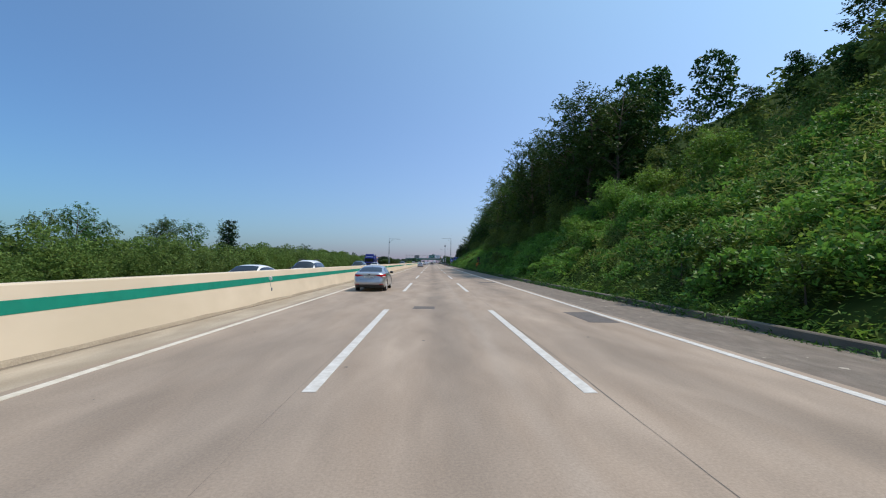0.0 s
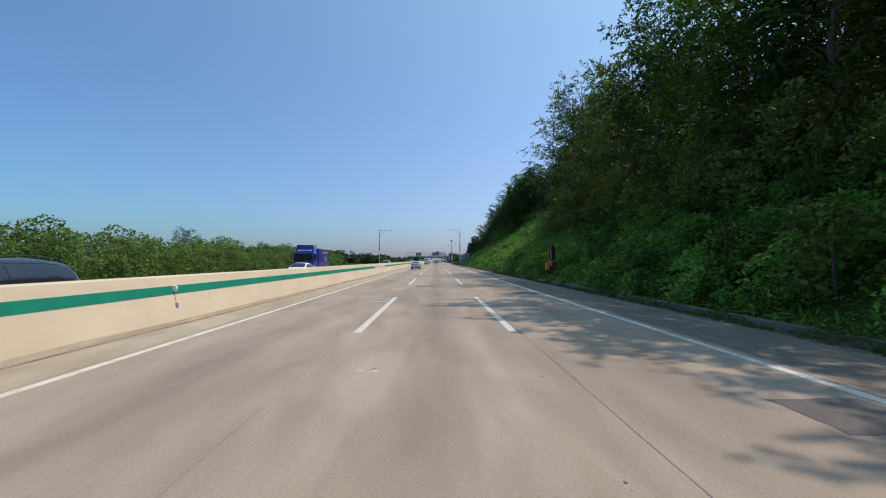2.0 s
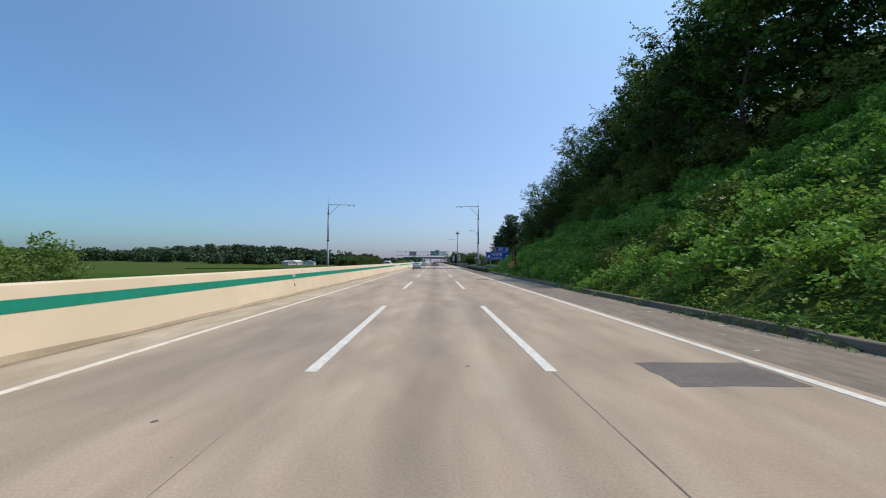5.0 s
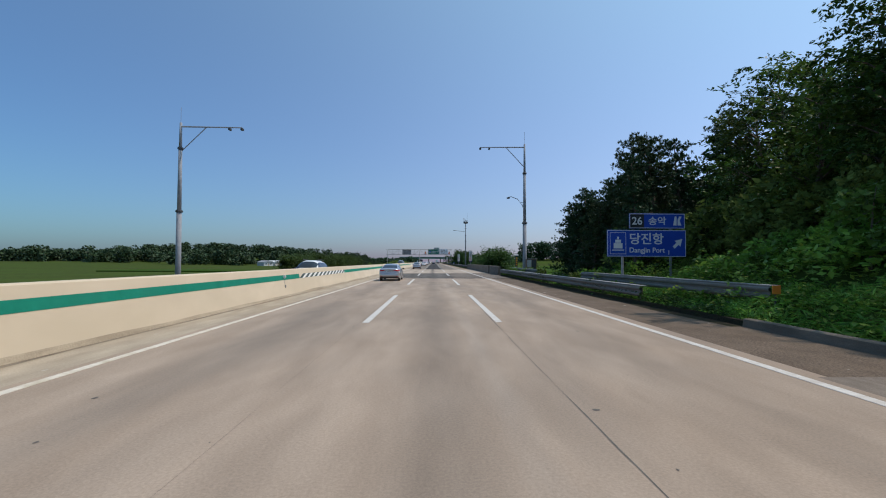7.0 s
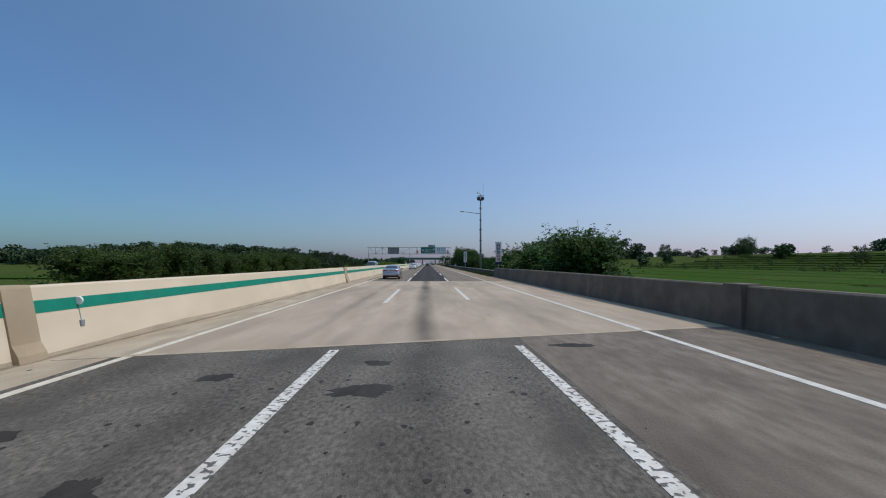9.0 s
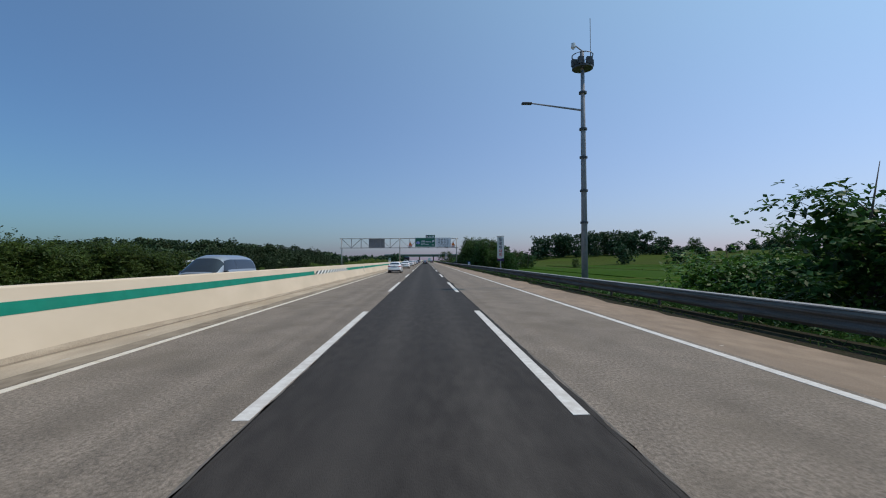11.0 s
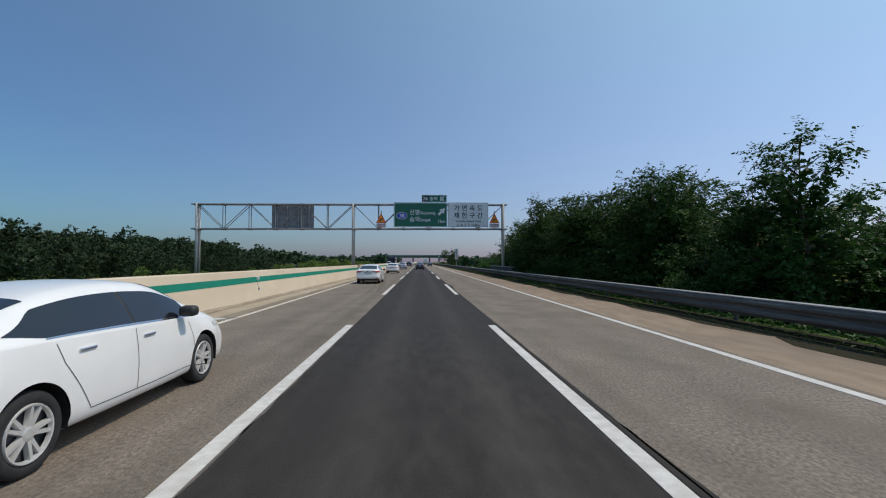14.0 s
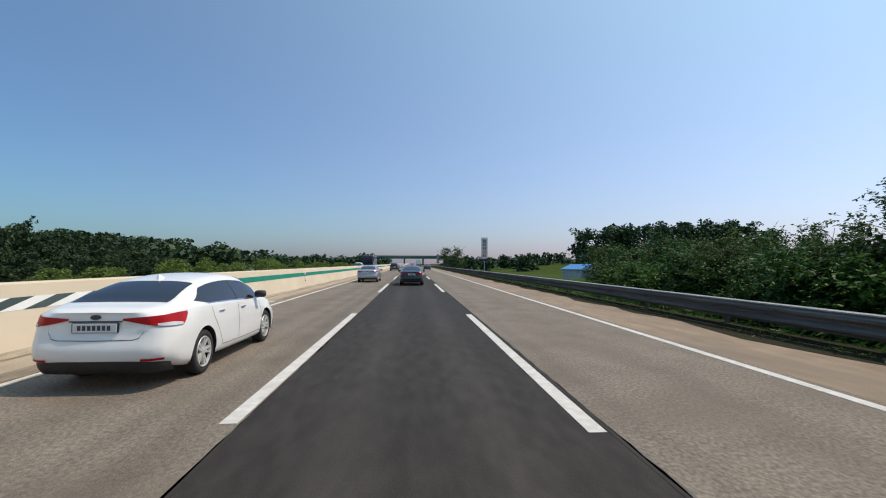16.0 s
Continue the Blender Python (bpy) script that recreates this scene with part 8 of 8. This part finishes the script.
M["gap"] = mat("shaded_panel_gap", (0.05, 0.05, 0.052), (0.07, 0.07, 0.072), 8, 0.9)
W_, S_, B_ = paint("white", (0.86, 0.85, 0.83)), paint("silver", (0.42, 0.43, 0.45), 0.6), paint("black", (0.012, 0.012, 0.016))
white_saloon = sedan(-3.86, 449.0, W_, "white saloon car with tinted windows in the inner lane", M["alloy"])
# the one white saloon, repeated at other points of its run
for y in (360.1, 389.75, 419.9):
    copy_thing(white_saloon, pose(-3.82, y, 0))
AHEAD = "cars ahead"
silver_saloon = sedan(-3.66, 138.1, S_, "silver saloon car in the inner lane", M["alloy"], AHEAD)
# added copies of the single silver saloon along its lane
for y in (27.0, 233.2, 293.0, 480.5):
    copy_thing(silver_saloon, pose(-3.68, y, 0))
sedan(0.0, 475.1, B_, "dark saloon car in the middle lane", M["alloy"], AHEAD)
car("suv", -3.7, 537.0, 0, B_, "black sport utility car far ahead in the inner lane")
sedan(-3.6, 600.0, W_, "white car far ahead in the inner lane", M["alloy"], AHEAD)
sedan(3.7, 552.0, B_, "dark car far ahead in the outer lane", M["alloy"], AHEAD)
sedan(0.1, 590.0, paint("blue_grey", (0.12, 0.2, 0.28), 0.3), "blue-grey car far ahead in the middle lane", M["alloy"], AHEAD)
ONC = "cars on the opposite lanes"
for kind, x, y, col, lab in (("suv", -9.4, 33.0, W_, "white sport utility car on the opposite lanes"),
                             ("suv", -11.0, 66.2, B_, "black sport utility car with roof rails on the opposite lanes"),
                             ("suv", -9.4, 139.5, paint("slate", (0.06, 0.07, 0.09)), "dark grey sport utility car on the opposite lanes"), ("suv", -9.4, 228.0, W_, "white sport utility car on the opposite lanes"),
                             ("van", -9.4, 322.0, S_, "silver van on the opposite lanes"), ("suv", -9.4, 520.0, W_, "white sport utility car on the opposite lanes")):
    tagged(car(kind, x, y, 180, col, lab), group=ONC)
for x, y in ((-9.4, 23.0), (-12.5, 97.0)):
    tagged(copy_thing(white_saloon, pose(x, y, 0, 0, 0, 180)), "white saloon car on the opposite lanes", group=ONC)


def lorry(x, y, heading, colour, label, cargo, name="lorry", writing=False, L=8.0, H=3.6):
    ob = empty(name, pose(x, y, 0, 0, 0, heading), label, "lorry")
    part("cargo_box", boxed(-1.22, 1.22, -L / 2, L / 2 - 2.1, 1.0, H, bevel=0.04), cargo, ob, "flat-sided cargo box")
    part("cab", boxed(-1.15, 1.15, L / 2 - 1.95, L / 2, 0.55, 2.6, bevel=0.12), colour, ob)
    bm = prism([(-1.05, 0), (1.05, 0), (0.95, 0.85), (-0.95, 0.85)], L / 2 - 2.05, L / 2 - 0.7)
    d = part("wind_deflector", bm, colour, ob)
    d.location = (0, 0, 2.55)
    part("windscreen", boxed(-1.02, 1.02, L / 2 - 0.02, L / 2 + 0.012, 1.55, 2.4, bevel=0.01), M["glass_dark"], ob)
    for sx in (-1, 1):
        part("side_window", boxed(sx * 1.15 - 0.012, sx * 1.15 + 0.012, L / 2 - 1.3, L / 2 - 0.3, 1.6, 2.35, bevel=0.005), M["glass_dark"], ob)
        part("mirror", boxed(sx * 1.35 - 0.08, sx * 1.35 + 0.08, L / 2 - 0.15, L / 2 - 0.02, 1.7, 2.2, bevel=0.03), M["black_plastic"], ob)
        for wy in (-L / 2 + 1.2, -L / 2 + 2.3, L / 2 - 1.1):
            t = part("wheel", wheel_bm(0.48, 0.3), M["rubber"], ob)
            t.matrix_basis = pose(sx * 1.03, wy, 0.48, 0, 0, 0 if sx > 0 else 180)
            part("rim", rim_bm(0.28, 0.155), M["alloy"], t)
    part("chassis", boxed(-0.5, 0.5, -L / 2 + 0.2, L / 2 - 0.3, 0.6, 1.0), M["dark_steel"], ob)
    part("bumper", boxed(-1.15, 1.15, L / 2 - 0.1, L / 2 + 0.1, 0.4, 0.8, bevel=0.05), M["black_plastic"], ob)
    part("rear_door", boxed(-1.16, 1.16, -L / 2 - 0.03, -L / 2, 1.05, H - 0.06, bevel=0.01), cargo, ob)
    if writing:
        for z0, z1, y0, n, w in ((2.42, 2.72, -0.3, 6, 0.3), (1.86, 2.06, -1.1, 8, 0.13), (1.56, 1.76, -1.1, 8, 0.13)):
            bm = bmesh.new()
            for k in range(n):
                for sx in (-1, 1):
                    for a, b, c, d in ((0, w, 0, 0.22), (0, w, 0.42, 0.62), (0, w * 0.3, 0.62, 1), (w * 0.62, w, 0.55, 1)):
                        box(bm, sx * 1.225 - 0.006, sx * 1.225 + 0.006, y0 - k * w * 1.35 - w + a, y0 - k * w * 1.35 - w + b, z0 + (z1 - z0) * c, z0 + (z1 - z0) * d)
            part("bars", bm, M["amber"], ob, "plain orange bars")
        part("crown_panel", boxed(-0.8, 0.8, L / 2 - 0.72, L / 2 - 0.66, 2.72, 2.86), M["white"], ob, "pale panel over the windscreen")
        part("grille", boxed(-0.75, 0.75, L / 2 - 0.01, L / 2 + 0.02, 0.95, 1.3, bevel=0.01), M["black_plastic"], ob)
        for sx in (-1, 1):
            part("headlamp", boxed(sx * 0.92 - 0.16, sx * 0.92 + 0.16, L / 2 - 0.01, L / 2 + 0.03, 0.84, 1.02, bevel=0.01), M["white"], ob)
            part("wiper", tubed([(sx * 0.1, L / 2 + 0.03, 1.56), (sx * 0.7, L / 2 + 0.03, 1.78)], 0.012, 6), M["black_plastic"], ob)
            part("roof_lamp", boxed(sx * 0.7 - 0.07, sx * 0.7 + 0.07, L / 2 - 0.6, L / 2 - 0.5, 2.58, 2.66, bevel=0.01), M["amber"], ob)
            part("side_guard", boxed(sx * 1.18 - 0.02, sx * 1.18 + 0.02, -L / 2 + 2.9, L / 2 - 2.2, 0.6, 0.9, bevel=0.01), M["steel"], ob)
        part("fuel_tank", boxed(-1.1, -0.55, L / 2 - 3.3, L / 2 - 2.3, 0.5, 0.95, bevel=0.06), M["steel"], ob)
    return ob


BLUE = paint("blue", (0.015, 0.03, 0.28))
lorry(-15.0, 109.6, 180, BLUE, "blue box lorry with orange bars on the opposite lanes", BLUE, writing=True, L=7.2, H=3.0)
lorry(3.6, 690, 0, W_, "white box lorry far ahead in the outer lane", W_)


def bus(x, y, heading):
    ob = empty("bus", pose(x, y, 0, 0, 0, heading), "dark blue coach on the opposite lanes", "bus")
    c = paint("coach_blue", (0.02, 0.03, 0.09))
    part("body", boxed(-1.25, 1.25, -5.6, 5.6, 0.35, 3.3, bevel=0.15), c, ob)
    part("windscreen", boxed(-1.1, 1.1, 5.59, 5.62, 1.3, 2.85, bevel=0.01), M["glass_dark"], ob)
    for sx in (-1, 1):
        for k in range(7):
            part("side_window", boxed(sx * 1.25 - 0.012, sx * 1.25 + 0.012, -5.1 + k * 1.48, -5.1 + k * 1.48 + 1.38, 1.7, 2.75, bevel=0.004), M["glass_dark"], ob)
        for wy in (-3.4, 3.6):
            t = part("wheel", wheel_bm(0.5, 0.3), M["rubber"], ob)
            t.matrix_basis = pose(sx * 1.13, wy, 0.5, 0, 0, 0 if sx > 0 else 180)
            part("rim", rim_bm(0.3, 0.155), M["alloy"], t)
        part("mirror", boxed(sx * 1.4 - 0.1, sx * 1.4 + 0.1, 5.6, 5.8, 2.1, 2.6, bevel=0.03), M["black_plastic"], ob)
    return ob


bus(-9.8, 545, 180)


# ---- overpass, houses and far things ----
def overpass():
    ob = empty("overpass", pose(0, 850, 0), "green-railed road bridge far ahead across the motorway", "bridge")
    part("girder", boxed(-45, 35, -4, 4, 5.6, 6.9, bevel=0.05), M["bridge_green"], ob, "green steel girder")
    part("deck", boxed(-50, 40, -4.6, 4.6, 6.9, 7.5, bevel=0.05), M["parapet"], ob)
    part("railing", boxed(-50, 40, -4.6, -4.4, 7.5, 8.5), M["bridge_green"], ob)
    for x in (-23, -7.1, 10):
        part("pier", tubed([(x, 0, -0.5), (x, 0, 5.6)], 0.7, 14), M["parapet"], ob)
    for x in (-48, 38):
        part("abutment", boxed(x - 9, x + 9, -5, 5, -2, 6.9), M["parapet"], ob)
    return ob


M["bridge_green"] = mat("green_bridge_paint", (0.07, 0.2, 0.17), (0.09, 0.24, 0.2), 1, 0.6)
overpass()


def house(x, y, w, d, h, roof_h, turn, wall, roof, label, name="house"):
    z = ground_height(x, y)
    ob = empty(name, pose(x, y, z, 0, 0, turn), label, "house")
    part("wall", boxed(-w / 2, w / 2, -d / 2, d / 2, -0.5, h), wall, ob)
    part("roof", prism([(-w / 2 - 0.4, h), (w / 2 + 0.4, h), (w / 2 + 0.4, h + 0.12), (0, h + roof_h), (-w / 2 - 0.4, h + 0.12)], -d / 2 - 0.4, d / 2 + 0.4), roof, ob)
    for k in (-1, 1):
        wn_ = part("window", boxed(k * w * 0.25 - 0.6, k * w * 0.25 + 0.6, -d / 2 - 0.03, -d / 2 + 0.02, h * 0.35, h * 0.75), M["sign_white"], ob)
        part("pane", boxed(k * w * 0.25 - 0.5, k * w * 0.25 + 0.5, -d / 2 - 0.05, -d / 2 - 0.03, h * 0.4, h * 0.71), M["glass_dark"], wn_)
    part("door", boxed(-0.5, 0.5, -d / 2 - 0.04, -d / 2 + 0.02, -0.05, 2.0), M["barrier_raw"], ob)
    return ob


M["plaster"] = mat("pale_plaster", (0.5, 0.5, 0.48), (0.58, 0.58, 0.56), 1.5, 0.9, c3=(0.42, 0.41, 0.39))
M["roof_blue"] = mat("blue_sheet_roof", (0.05, 0.22, 0.5), (0.07, 0.27, 0.56), 1.5, 0.5)
M["roof_grey"] = mat("grey_sheet_roof", (0.25, 0.26, 0.28), (0.32, 0.33, 0.34), 1.5, 0.6)
M["roof_white"] = mat("white_sheet_roof", (0.65, 0.66, 0.67), (0.7, 0.71, 0.72), 1.5, 0.5)
VILL = "village houses beyond the fields"
for k in range(22):
    x, y = -62 - 75 * rng.rand(), 545 + 130 * rng.rand()
    rf = ("roof_blue", "roof_grey", "roof_white", "roof_grey")[k % 4]
    tagged(house(x, y, 7 + 4 * rng.rand(), 9 + 4 * rng.rand(), 2.8, 1.6, 90 * rng.rand(), M["plaster"], M[rf], {"roof_blue": "small pale village house with a blue roof", "roof_grey": "small pale village house with a grey roof", "roof_white": "small pale village shed with a white roof"}[rf]), group=VILL)
house(43, 552, 6, 7, 2.6, 1.4, 20, M["plaster"], M["roof_blue"], "small house with a blue roof beside the fields")
house(47, 546, 8, 9, 2.4, 1.0, 20, M["roof_grey"], M["roof_grey"], "grey sheet-metal barn beside the fields", name="barn")
for x, y, w, d in ((-405, 632, 30, 16), (-372, 652, 34, 14), (-345, 640, 18, 12)):
    house(x, y, w, d, 5.0, 1.8, 8, M["roof_white"], M["roof_white"], "long white factory hall on the horizon", name="factory_hall")
